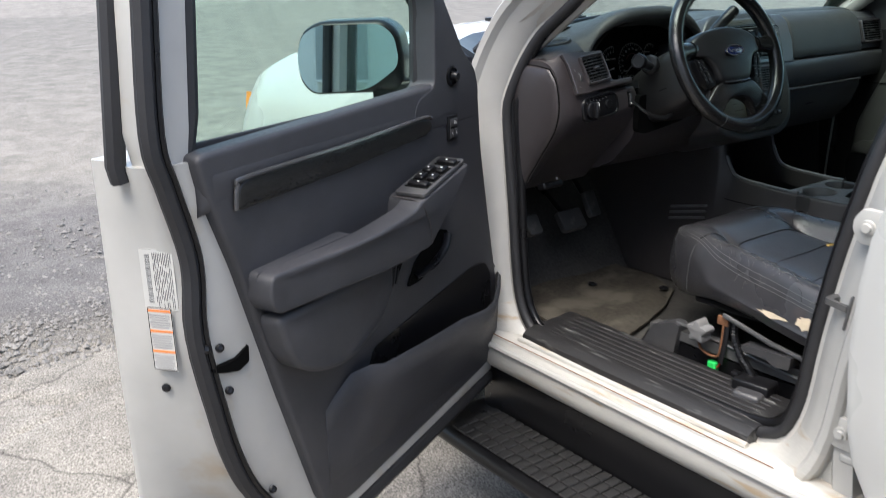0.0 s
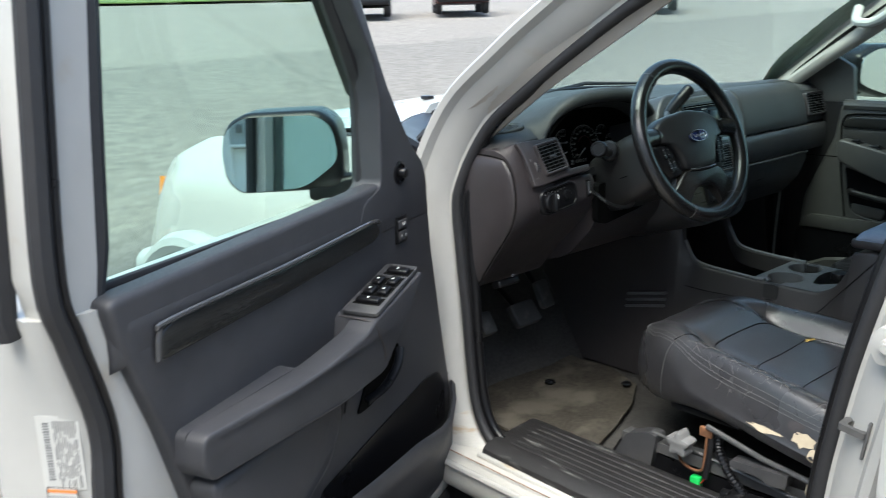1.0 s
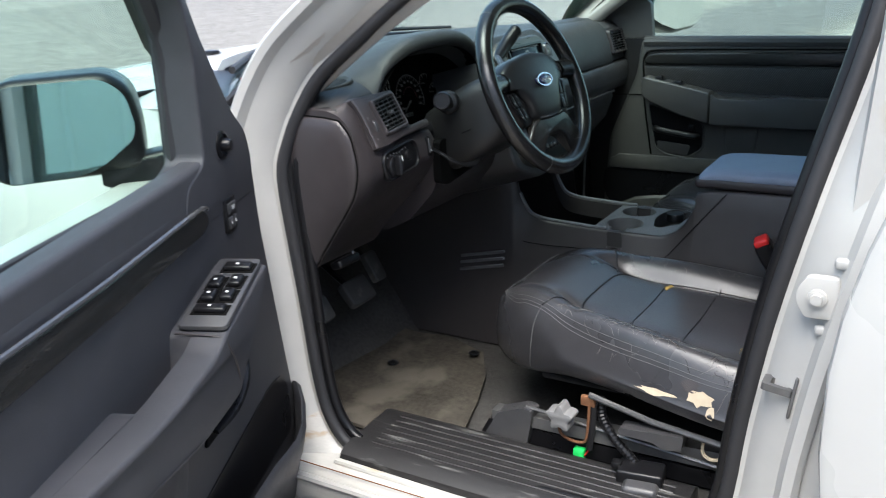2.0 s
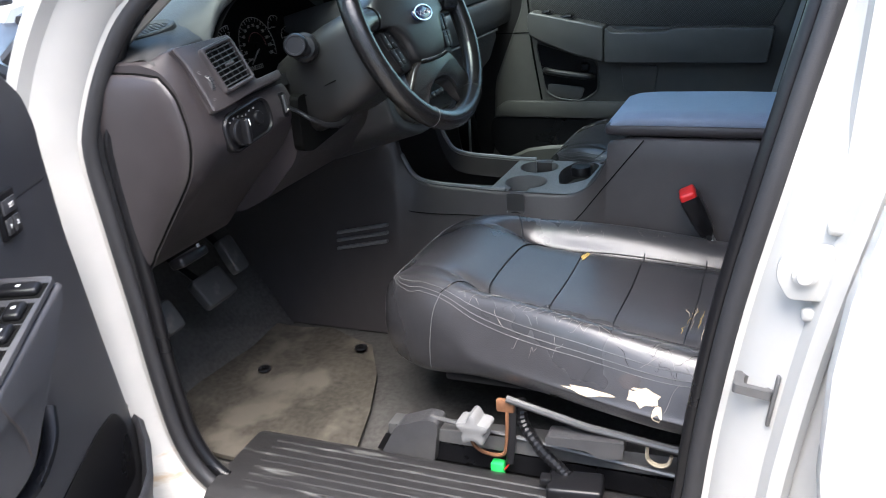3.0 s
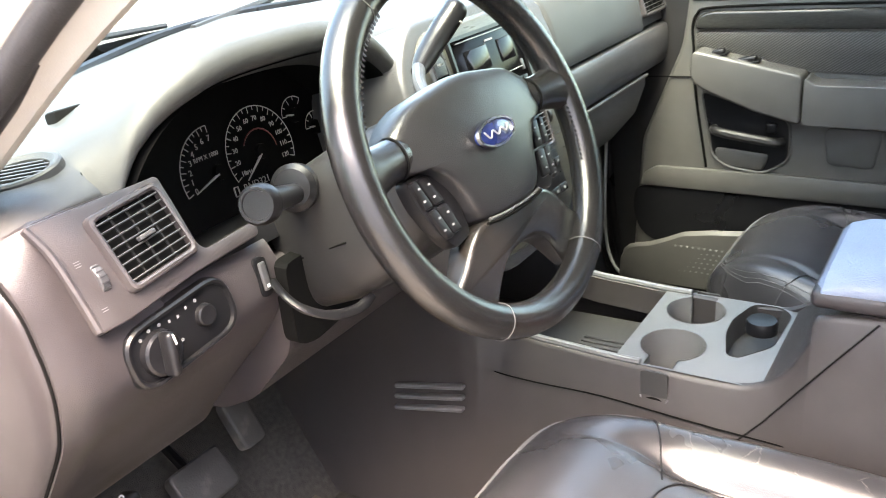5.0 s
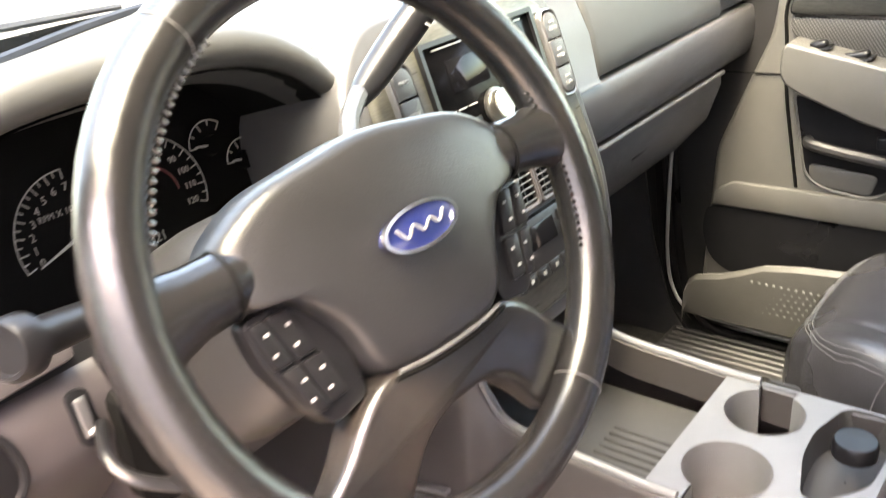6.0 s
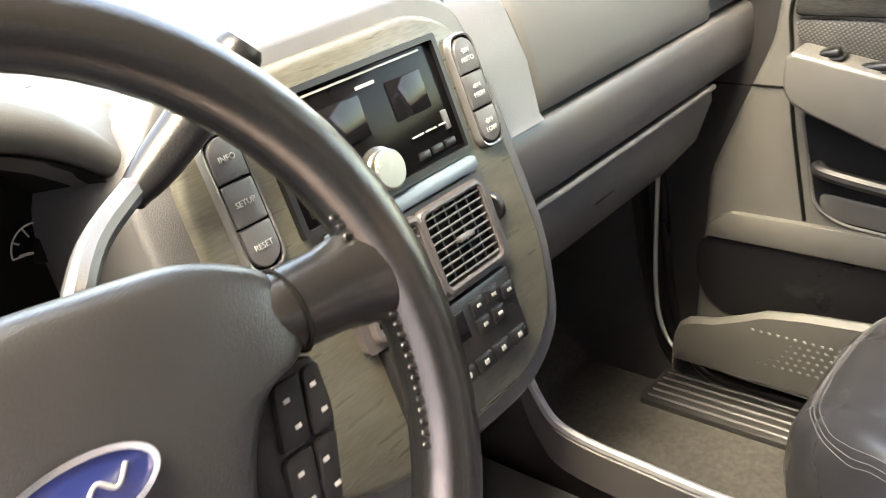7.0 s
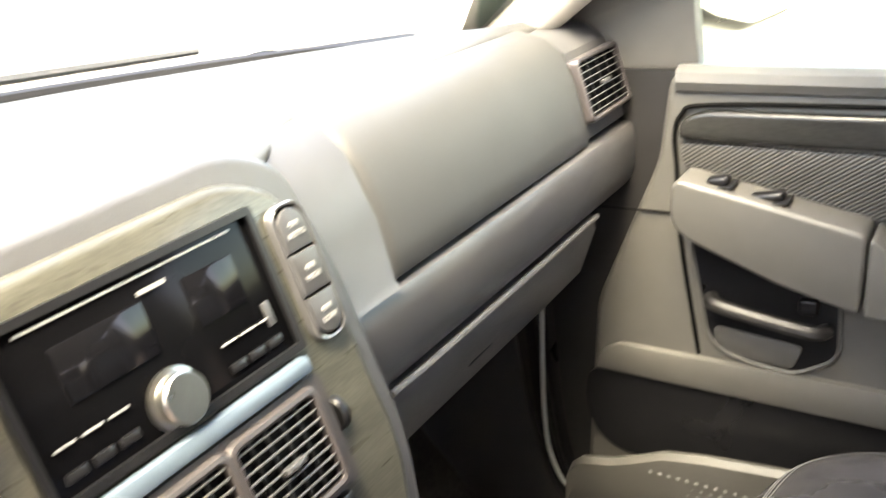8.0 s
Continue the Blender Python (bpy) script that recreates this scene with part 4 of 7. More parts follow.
# black plate on the trim for the shade behind the release lever
lever = part("release_shade_plate", prism(rounded([(-0.215, 0.945), (-0.25, 0.895), (-0.34, 0.86), (-0.395, 0.86), (-0.36, 0.91), (-0.26, 0.96)], 0.01, 3), 0.045, 0.056, "yz"), VOID, driver_door)
part("release_lever", tube(smooth_path([(0.066, -0.235, 0.942), (0.080, -0.275, 0.920), (0.078, -0.325, 0.895), (0.062, -0.37, 0.880)], 4), [0.010] * 13, 8, flat=0.6), BLACK, driver_door, "black door release lever")
# window frame, glass, sail
part("front_post", tube(smooth_path([(0.0, -0.243, 1.26), (0.0, -0.236, 1.45), (0.0, -0.262, 1.52), (0.0, -0.325, 1.63), (0.0, -0.44, 1.80)], 4), 0.020, 8), RUBBER, driver_door)
part("front_post_skin", tube(smooth_path([(-0.02, -0.09, 1.38), (-0.02, -0.125, 1.45), (-0.02, -0.205, 1.62), (-0.02, -0.32, 1.80)], 4), 0.016, 8), WHITE, driver_door)
part("sail_trim", prism(rounded([(-0.062, 1.19), (-0.058, 1.26), (-0.075, 1.305), (-0.125, 1.345), (-0.218, 1.475), (-0.40, 1.80), (-0.45, 1.80), (-0.268, 1.52), (-0.252, 1.45), (-0.258, 1.285), (-0.33, 1.262), (-0.36, 1.19)], 0.016, 5), -0.01, 0.0535, "yz", 0.012, 4), DOOR_TRIM, driver_door, "charcoal mirror sail trim", sharp=50)
part("post_panel", prism([(-0.10, 1.36), (-0.235, 1.46), (-0.44, 1.80), (-0.33, 1.80), (-0.20, 1.60)], -0.03, 0.0, "yz", 0.004), BLACK, driver_door)
part("rear_post", loft([[(-0.035, -w - 0.006, z), (0.012, -w - 0.010, z), (0.018, -w + 0.02, z), (0.02, -p - 0.006, z), (0.006, -p + 0.004, z), (-0.035, -p + 0.004, z)] for z, w, p in ((1.22, 1.005, 0.955), (1.30, 1.022, 0.94), (1.5, 1.006, 0.92), (1.82, 0.972, 0.88))]), WORN_WHITE, driver_door, "white window post")
part("run_channel", tube([(0.005, -0.952, 1.24), (0.005, -0.930, 1.32), (0.005, -0.912, 1.5), (0.005, -0.878, 1.80)], 0.016, 8), RUBBER, driver_door)
part("outer_strip", tube([(-0.05, -1.030, 1.225), (-0.05, -1.036, 1.25), (-0.05, -1.026, 1.35), (-0.05, -1.010, 1.5), (-0.05, -0.975, 1.82)], 0.016, 8), RUBBER, driver_door, "black glass channel")
part("top_rail", tube([(0, -0.43, 1.80), (0, -0.65, 1.83), (0, -0.90, 1.82)], 0.03, 8), WHITE, driver_door)
pane = part("window_pane", prism([(-0.25, 1.22), (-0.25, 1.50), (-0.44, 1.80), (-0.90, 1.80), (-0.95, 1.22)], -0.012, -0.008, "yz"), GLASS, driver_door, "raised green tinted side glass")
pane.visible_shadow = False
part("belt_seal", box(0.012, 0.70, 0.016, (-0.002, -0.60, 1.262), 0.004, 2, m=pose(0, 0, 0, 0, 0, 0)), RUBBER, driver_door)
# outside mirror
mirror = part("mirror_housing", prism(rounded([(0.14, -0.075), (-0.10, -0.082), (-0.13, -0.055), (-0.138, 0.0), (-0.125, 0.055), (-0.08, 0.080), (0.09, 0.084), (0.13, 0.06), (0.142, 0.0)], 0.03, 5), 0.10, -0.012, "xz", 0.024, 5), BLACK, driver_door, "black outside mirror", m=pose(-0.215, -0.205, 1.330, 0, 0, 24) @ Matrix.Diagonal((0.93, 1.0, 1.06, 1.0)))
part("mirror_glass", prism(rounded([(0.052, -0.070), (-0.090, -0.074), (-0.118, -0.045), (-0.128, 0.0), (-0.116, 0.050), (-0.075, 0.072), (0.085, 0.074), (0.120, 0.050), (0.131, 0.0), (0.124, -0.022)], 0.04, 5), 0.020, -0.0135, "xz"), MIRROR, mirror, "mirror glass", m=pose(0, -0.010, 0, -6, 0, 2))
part("mirror_arm", loft([[(x, y, z) for y, z in rrect(0.07, h, 0.015, 0.03, zc)] for x, h, zc in ((0.06, 0.04, -0.075), (0.10, 0.055, -0.082), (0.18, 0.062, -0.075))]), BLACK, mirror)
# labels, screws and latch on the door's end


def on_end(name, bm, mat, x, z, parent=driver_door, label="", off=0.0):
    w = between(z, WS)
    y0, y1 = -min(1.02 - 0.01 * abs(z - 0.9), w + 0.055), -w - 0.022
    f = (x + 0.085) / 0.065
    y = y0 + (y1 - y0) * f
    a = math.degrees(math.atan2(y1 - y0, 0.065))
    return part(name, bm, mat, parent, label, m=pose(x, y - 0.001 - off, z, 0, 0, a))


SCREWS = [(-0.969, 0.935), (-0.938, 0.925), (-0.926, 0.840), (-0.842, 0.595)]
LATCH = [(-0.964, 0.895), (-0.961, 0.889), (-0.936, 0.878), (-0.901, 0.868), (-0.876, 0.876), (-0.874, 0.908), (-0.904, 0.894)]
data_label = on_end("data_label", box(0.058, 0.001, 0.105, (0, 0, 0), 0), PAPER, -0.027, 1.058, off=0.003, label="white certification sticker with a barcode")
for i in range(22):
    part("barcode_bar", box(0.008, 0.0006, 0.0015 + 0.001 * (i % 3 == 0), (-0.016, -0.0008, 0.042 - i * 0.0038), 0), CLADDING_DARK, data_label)
rt = random.Random(3)
for i in range(11):
    z = 0.046
    while z > -0.040:
        long = rt.uniform(0.006, 0.026)
        part("text_line", box(0.0011, 0.0006, long, (-0.006 + i * 0.0030, -0.0008, z - long / 2), 0), CLADDING_DARK, data_label)
        z -= long + rt.uniform(0.002, 0.010)
warn = on_end("warning_label", box(0.044, 0.001, 0.112, (0, 0, 0), 0), PAPER, -0.026, 0.957, off=0.005, label="tyre and airbag warning sticker with orange bands")
part("label_border", ring_frame(rrect(0.0435, 0.1115, 0.003), rrect(0.0415, 0.1095, 0.002), -0.0004, -0.0010), BLACK, warn)
for k in range(3):
    part("warning_band", box(0.041, 0.0006, 0.0042, (0, -0.0008, 0.050 - k * 0.036), 0), ORANGE, warn)
    for i in range(6):
        part("text_line", box(0.036 - 0.006 * (i % 3 == 2), 0.0006, 0.0016, (-0.001, -0.0008, 0.042 - k * 0.036 - i * 0.0042), 0), PRINT_GREY, warn)
for x, z in ((-0.044, 0.860),):
    on_end("screw", lathe([(0.008, 0), (0.0075, 0.003), (0.004, 0.005), (0.001, 0.0045)], 14, pose(0, 0, 0, 90, 0, 0)), BLACK, x, z, off=0.002)
for y, z in SCREWS:
    part("screw", lathe([(0.008, 0), (0.0075, 0.003), (0.004, 0.005), (0.001, 0.0045)], 14), BLACK, driver_door, m=pose(0.029, y, z, 0, 62, -28))
# solid black plate stands for the dark inside the latch
part("latch_shade_plate", prism(rounded(LATCH, 0.004, 2), 0.0, 0.0335, "yz"), VOID, driver_door, "black plate for the dark inside the door latch opening")

# door hinge on the front pillar
door_hinge = part("front_hinge", box(0.05, 0.028, 0.020, (-0.012, 0, 0), 0.005, 2), STEEL_DARK, car_body, "dark steel front door hinge", m=pose(-0.80, 0.405, 0.756))
for dz in (-0.016, 0.016):
    part("hinge_bolt", lathe([(0.011, 0), (0.010, 0.007), (0.001, 0.007)], 6, pose(0.004, -0.016, dz, 90, 0, 0)), STEEL_DARK, door_hinge)

# ---- dashboard ----
dashboard = thing("dashboard", "charcoal moulded dashboard with soft top pad", "dashboard")
HOOD_X, HOOD_W = -0.3805, 0.2345


def hood_edge(x):
    """Height of the instrument hood's arched lip."""
    t = (x - HOOD_X) / HOOD_W
    return 1.255 + 0.155 * (1 - abs(t) ** 3.2) ** 0.6 if abs(t) < 1 else None


DASH_X = sorted(set([round(-0.722 + 0.03 * k, 4) for k in range(51)] + [round(HOOD_X + HOOD_W * math.sin(math.pi / 2 * k / 14), 4) for k in range(-14, 15)]))


def pad_row(x):
    inside = abs(x - HOOD_X) < HOOD_W - 1e-6
    bump = 0.065 * math.exp(-((x - HOOD_X) / 0.19) ** 4)
    top = between(x, [(-0.745, 1.300), (-0.705, 1.326), (-0.66, 1.341), (-0.6, 1.349), (-0.15, 1.372), (0.1, 1.392), (0.62, 1.378), (0.80, 1.36)])
    rear = 0.82 - 0.42 * ((x - 0.02) / 0.78) ** 2
    lip_y = between(x, [(-0.745, 0.262), (-0.70, 0.250), (-0.56, 0.246), (-0.50, 0.232), (-0.10, 0.232), (0.0, 0.235), (0.13, 0.235), (0.225, 0.290), (0.62, 0.290), (0.80, 0.30)])
    lip_z = hood_edge(x) if inside else between(x, [(-0.745, 1.292), (-0.70, 1.316), (-0.66, 1.324), (-0.56, 1.328), (-0.150, 1.335), (-0.13, 1.372), (0.13, 1.372), (0.225, 1.3755), (0.59, 1.3755), (0.62, 1.370), (0.80, 1.36)])
    roll = between(lip_z, [(1.29, 1.0), (1.36, 2.6), (1.41, 3.0)]) if inside else 1.0
    pts = [(lip_y + 0.024 * roll, lip_z - 0.012 * roll)] + [(lip_y + 0.006 * roll * (1 - math.cos(a)), lip_z - 0.006 * roll * math.sin(-a)) for a in (-1.45, -0.95, -0.45, 0.0, 0.5, 1.0)]
    for f in (0.06, 0.16, 0.3, 0.5, 0.75, 1.0):
        y = lip_y + 0.006 + (rear - lip_y) * f
        crown = top + bump * (1 - f) ** 1.2 - 0.03 * f * f
        k = ease(0.0, between(lip_z, [(1.255, 0.07), (1.33, 0.10), (1.41, 0.30)]) if inside else 0.16, f)
        z = (lip_z + 0.006 + (0.012 if not inside else 0.010) * f / 0.06 * (1 - k)) * (1 - k) + crown * k
        pts.append((y, z))
    return [(x, y, z) for y, z in pts]


top_pad = part("top_pad", loft([pad_row(x) for x in DASH_X], closed=False, caps=False), PLASTIC_SOFT, dashboard, "soft grained charcoal top pad", sharp=60)
part("screen_band", tube(smooth_path([(x, 0.826 - 0.42 * ((x - 0.02) / 0.78) ** 2, between(x, [(-0.745, 1.270), (-0.6, 1.319), (-0.15, 1.344), (0.1, 1.364), (0.62, 1.350), (0.80, 1.332)])) for x in (-0.70, -0.55, -0.4, -0.2, 0.0, 0.2, 0.4, 0.6, 0.72)], 5), 0.009, 8), BLACK, dashboard, "black band along the foot of the windscreen")
# instrument recess
arch = [HOOD_X + (HOOD_W - 0.004) * math.sin(math.pi / 2 * k / 14) for k in range(-14, 15)]
front = [(x, 0.245, hood_edge(x) - 0.019) for x in arch]
back = [(HOOD_X + (x - HOOD_X) * 0.93, 0.385, hood_edge(x) - 0.03) for x in arch]
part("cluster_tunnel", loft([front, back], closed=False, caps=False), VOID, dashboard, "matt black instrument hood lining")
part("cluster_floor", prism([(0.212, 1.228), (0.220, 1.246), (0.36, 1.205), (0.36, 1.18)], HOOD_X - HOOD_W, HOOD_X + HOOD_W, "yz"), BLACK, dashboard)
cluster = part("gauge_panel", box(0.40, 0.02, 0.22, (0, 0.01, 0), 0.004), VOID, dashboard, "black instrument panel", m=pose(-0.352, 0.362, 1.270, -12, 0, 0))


def dial(cx, cz, r, a0, a1, ticks, numbers, size, needle):
    """A gauge: arc, ticks, figures and needle; angles in degrees from the right, turning up."""
    arc = [(cx + r * math.cos(radians(a)), -0.003, cz + r * math.sin(radians(a))) for a in np.linspace(a0, a1, 30)]
    part("dial_arc", tube(arc, 0.0007, 4), DIAL_PRINT, cluster)
    for i in range(ticks + 1):
        a = radians(a0 + (a1 - a0) * i / ticks)
        long = 0.008 if i % 2 == 0 else 0.005
        part("dial_tick", tube([(cx + (r - q) * math.cos(a), -0.003, cz + (r - q) * math.sin(a)) for q in (0, long)], 0.0007, 4), DIAL_PRINT, cluster)
    for i, s in enumerate(numbers):
        a = radians(a0 + (a1 - a0) * i / max(1, len(numbers) - 1))
        letters("dial_figure", s, size, pose(cx + (r - 0.015) * math.cos(a), -0.002, cz + (r - 0.015) * math.sin(a), 90, 0, 0), DIAL_PRINT, cluster)
    a = radians(needle)
    part("needle", tube([(cx, -0.006, cz), (cx + r * 0.82 * math.cos(a), -0.006, cz + r * 0.82 * math.sin(a))], [0.002, 0.0008], 5), DIAL_PRINT, cluster, "white pointer")
    part("needle_hub", lathe([(0.010, 0), (0.009, 0.006), (0.001, 0.007)], 16, pose(cx, -0.001, cz, 90, 0, 0)), VOID, cluster)


dial(-0.029, -0.008, 0.056, 195, 88, 14, ["0", "1", "2", "3", "4", "5", "6", "7"], 0.0095, 197)
dial(0.044, -0.004, 0.056, 205, -22, 24, ["10", "20", "30", "40", "50", "60", "70", "80", "90", "100", "110", "120"], 0.0085, 215)
dial(0.120, 0.022, 0.024, 175, 50, 4, [], 0.006, 170)
dial(0.152, -0.002, 0.021, 175, 40, 4, [], 0.006, 170)
part("red_band", tube([(0.044 + 0.028 * math.cos(radians(a)), -0.003, -0.004 + 0.028 * math.sin(radians(a))) for a in range(0, 165, 15)], 0.0010, 4), DARK_RED, cluster, "red inner scale")
letters("rpm_text", "RPM X 1000", 0.0075, pose(-0.040, -0.002, 0.014, 90, 0, 0), DIAL_PRINT, cluster)
letters("mph_text", "MPH", 0.0065, pose(0.014, -0.002, -0.022, 90, 0, 0), DIAL_PRINT, cluster)
letters("gear_text", "RND321", 0.0125, pose(0.022, -0.002, -0.038, 90, 0, 0), DIAL_PRINT, cluster)
part("gear_mark", ring_frame(rrect(0.008, 0.012, 0.001, -0.012, -0.038), rrect(0.006, 0.010, 0.001, -0.012, -0.038), -0.002, 0.0), DIAL_PRINT, cluster)
letters("message_text", "MESSAGE CENTER", 0.006, pose(0.140, -0.002, -0.045, 90, 0, 0), DIAL_PRINT, cluster)

# left block with vent and lamp switch
BLOCK_FRONT = [(0.247, 1.326), (0.235, 1.300), (0.221, 1.268), (0.207, 1.236), (0.201, 1.215), (0.197, 1.195), (0.198, 1.176), (0.214, 1.147), (0.237, 1.118), (0.292, 1.061), (0.340, 1.008), (0.385, 0.965), (0.45, 0.99), (0.72, 1.08), (0.72, 1.285), (0.45, 1.322)]
BLOCK_END = [(0.275, 1.310), (0.243, 1.298), (0.220, 1.270), (0.211, 1.238), (0.208, 1.222), (0.207, 1.200), (0.210, 1.179), (0.217, 1.155), (0.230, 1.130), (0.275, 1.068), (0.310, 1.020), (0.345, 0.985), (0.45, 0.985), (0.70, 1.07), (0.70, 1.27), (0.45, 1.310)]


def fine_ring(pts, x):
    return [(x, p.y, p.z) for p in smooth_path([(0, *q) for q in pts], 4)]


def mixed(f, x, swell=0.0):
    return fine_ring([(a[0] * (1 - f) + b[0] * f - swell, a[1] * (1 - f) + b[1] * f) for a, b in zip(BLOCK_FRONT, BLOCK_END)], x)


part("end_block", loft([mixed(1.0, -0.728), mixed(0.93, -0.7265), mixed(0.55, -0.712, 0.004), mixed(0.12, -0.692, 0.002), mixed(0.0, -0.684), mixed(0.0, -0.612)]), PLASTIC_WARM, dashboard, "warm charcoal dashboard end", sharp=40)
LOW_FRONT = [(0.223, 1.236), (0.211, 1.231)] + BLOCK_FRONT[4:14] + [(0.72, 1.20), (0.36, 1.20)]
part("switch_block", loft([fine_ring(LOW_FRONT, x) for x in (-0.6135, -0.47)]), PLASTIC_WARM, dashboard, "warm charcoal lower dashboard", sharp=40)
mid_y, mid_z = 0.36, 1.15
COVER = [(mid_y + (y - mid_y) * 0.965, mid_z + (z - mid_z) * 0.965) for y, z in BLOCK_END[1:12]] + [(0.47, 0.99), (0.51, 1.05), (0.51, 1.24), (0.45, 1.292), (0.31, 1.298)]
part("end_cover", loft([[(x, 0.36 + (p.y - 0.36) * k, 1.15 + (p.z - 1.15) * k) for p in smooth_path([(0, *q) for q in COVER + COVER[:1]], 4)[:-1]] for x, k in ((-0.715, 1.0), (-0.7285, 1.0), (-0.7315, 0.99), (-0.7345, 0.965), (-0.739, 0.85), (-0.7415, 0.6), (-0.742, 0.2))]), PLASTIC_WARM, dashboard, "removable end cover", sharp=50)
part("cover_gap", tube([(-0.7283, p.y, p.z) for p in smooth_path([(0, *q) for q in COVER + COVER[:1]], 4)[:-1]], 0.0022, 6, closed=True), VOID, dashboard)
fascia = part("fascia", prism(rounded([(-0.090, 0.046), (-0.082, 0.017), (-0.079, -0.019), (-0.077, -0.0585), (-0.050, -0.0585), (0.031, -0.0495), (0.121, -0.0445), (0.123, -0.030), (0.056, -0.0335), (0.050, -0.026), (0.048, 0.018), (0.046, 0.046)], 0.005, 3), 0.02, -0.002, "xz", 0.003), PLASTIC_WARM, dashboard, m=pose(-0.607, 0.2205, 1.286, -26, 0, 0))
part("fascia_lip", tube(smooth_path([(-0.090, -0.001, 0.044), (-0.0825, -0.0025, 0.017), (-0.0795, -0.0025, -0.019), (-0.0775, -0.001, -0.056)], 5), 0.0035, 8), PLASTIC_WARM, fascia, "rounded edge of the fascia")


def vent(parent, w, h, cx, cz, slats, m=None, uprights=3, tab=True, proud=0.0):
    """An air outlet: thin black plate for its shaded depth, bevelled frame, slats and uprights, in the plane of its
    panel.
    """
    root = part("air_vent", box(w + 0.002, 0.004, h + 0.002, (cx, 0.0010, cz), 0), VOID, parent, "slatted air vent", m=(m or Matrix()) @ pose(0, -proud, 0))
    rings = [[(a, d, b) for a, b in rrect(w + g, h + g, 0.006 + g * 0.2, cx, cz)] for g, d in ((0.013, 0.006), (0.013, -0.004), (0.010, -0.0075), (0.005, -0.0082), (0.001, -0.0070), (-0.001, -0.001), (-0.001, 0.002))]
    part("vent_frame", loft(rings, caps=False), PLASTIC_WARM, root)
    for k in range(slats):
        z = cz - h / 2 + h * (k + 0.5) / slats
        part("slat", box(w, 0.0030, 0.0014, (0, 0, 0), 0.0004, 1, pose(cx, -0.0050, z, -8, 0, 0)), PLASTIC, root)
    for k in range(uprights):
        part("upright", box(0.0020, 0.0016, h, (cx - w / 2 + w * (k + 1) / (uprights + 1), -0.0022, cz), 0, 1), COLUMN, root)
    if tab:
        part("vent_tab", box(0.018, 0.007, 0.0045, (cx, -0.0075, cz), 0.0014), PLASTIC, root)
    return root


vent(fascia, 0.070, 0.062, 0.0, 0.0005, 8, m=pose(0, 0, 0, 0, -6, 0), proud=0.0025)
wheel_v = part("vent_wheel", lathe([(0.0165, -0.0042), (0.0175, -0.003), (0.0175, 0.003), (0.0165, 0.0042)], 28, pose(-0.0535, 0.0105, -0.016, 0, 90, 0)), PLASTIC, fascia, "ribbed vent thumbwheel")
for k in range(9):
    a = radians(200 + k * 17.5)
    part("wheel_rib", box(0.0080, 0.0012, 0.0012, (0, 0, 0), 0, 1, pose(-0.0535, 0.0105 + 0.0175 * math.sin(a), -0.016 + 0.0175 * math.cos(a))), RUBBER, wheel_v)
for x, z, n in ((-0.066, 0.004, 3), (-0.064, -0.040, 2)):
    for k in range(n):
        part("vent_mark", box(0.0055, 0.0006, 0.0007, (x, -0.0023, z - k * 0.0022), 0, 1), CLADDING_DARK, fascia)
switch = part("lamp_switch", prism(rrect(0.118, 0.050, 0.0245, 0, 0, 8), 0.012, -0.0015, "xz", 0.001), BLACK, dashboard, "oval headlamp switch panel", m=pose(-0.604, 0.1975, 1.1965, -8, 0, 0) @ pose(0, 0, 0, 0, -6, 0))
part("panel_rim", loft([[(a, d, b) for a, b in rrect(0.118 + g, 0.050 + g, 0.0245 + g / 2, 0, 0, 8)] for g, d in ((0.011, 0.006), (0.010, -0.003), (0.006, -0.0055), (0.001, -0.005), (-0.003, 0.001))], caps=False), BLACK, switch)
knob = part("lamp_knob", lathe([(0.0215, 0), (0.0205, 0.007), (0.018, 0.009), (0.001, 0.009)], 28, pose(-0.030, -0.001, -0.003, 90, 0, 0)), BLACK, switch, "rotary headlamp knob")
part("knob_grip", box(0.0105, 0.017, 0.041, (-0.030, -0.0155, -0.003), 0.0045, 3, Matrix.Translation((-0.030, 0, -0.003)) @ pose(0, 0, 0, 0, 14, 0) @ Matrix.Translation((0.030, 0, 0.003))), BLACK, knob)
part("knob_line", box(0.0016, 0.001, 0.010, (-0.026, -0.0242, 0.010), 0, 1), PRINT, knob)
part("dimmer", lathe([(0.0115, 0), (0.0105, 0.005), (0.009, 0.006), (0.001, 0.0055)], 24, pose(0.028, -0.001, 0.001, 90, 0, 0)), BLACK, switch)
for x, z in ((-0.043, 0.0175), (-0.032, 0.0205), (-0.020, 0.0195), (0.024, 0.0185), (-0.004, -0.006)):
    part("switch_mark", lathe([(0.0017, 0), (0.0017, 0.0006), (0.0012, 0.0006), (0.0012, 0)], 10, pose(x, -0.0016, z, 90, 0, 0)), PRINT_GREY, switch)
for x, z in ((-0.009, 0.0165), (0.001, 0.0155), (0.012, 0.018)):
    part("switch_mark", box(0.0024, 0.0006, 0.0030, (x, -0.0018, z), 0.0002, 1), PRINT_GREY, switch)
rocker_sw = part("pedal_switch", prism(rrect(0.017, 0.042, 0.008, 0, 0, 6), 0.006, -0.002, "xz", 0.001), BLACK, dashboard, "pedal adjustment switch", m=pose(-0.494, 0.1990, 1.203, -8, 0, 0))
part("switch_key", box(0.009, 0.005, 0.030, (0, -0.003, 0.001), 0.0022, 3), PLASTIC, rocker_sw)
part("switch_mark", box(0.004, 0.0008, 0.003, (0, -0.0058, -0.009), 0, 1), PRINT, rocker_sw)
pad_at = drape(top_pad, [(-0.636, 0.330, 2.0), (-0.622, 0.330, 2.0), (-0.636, 0.344, 2.0)], (0, 0, -1), 0.0)
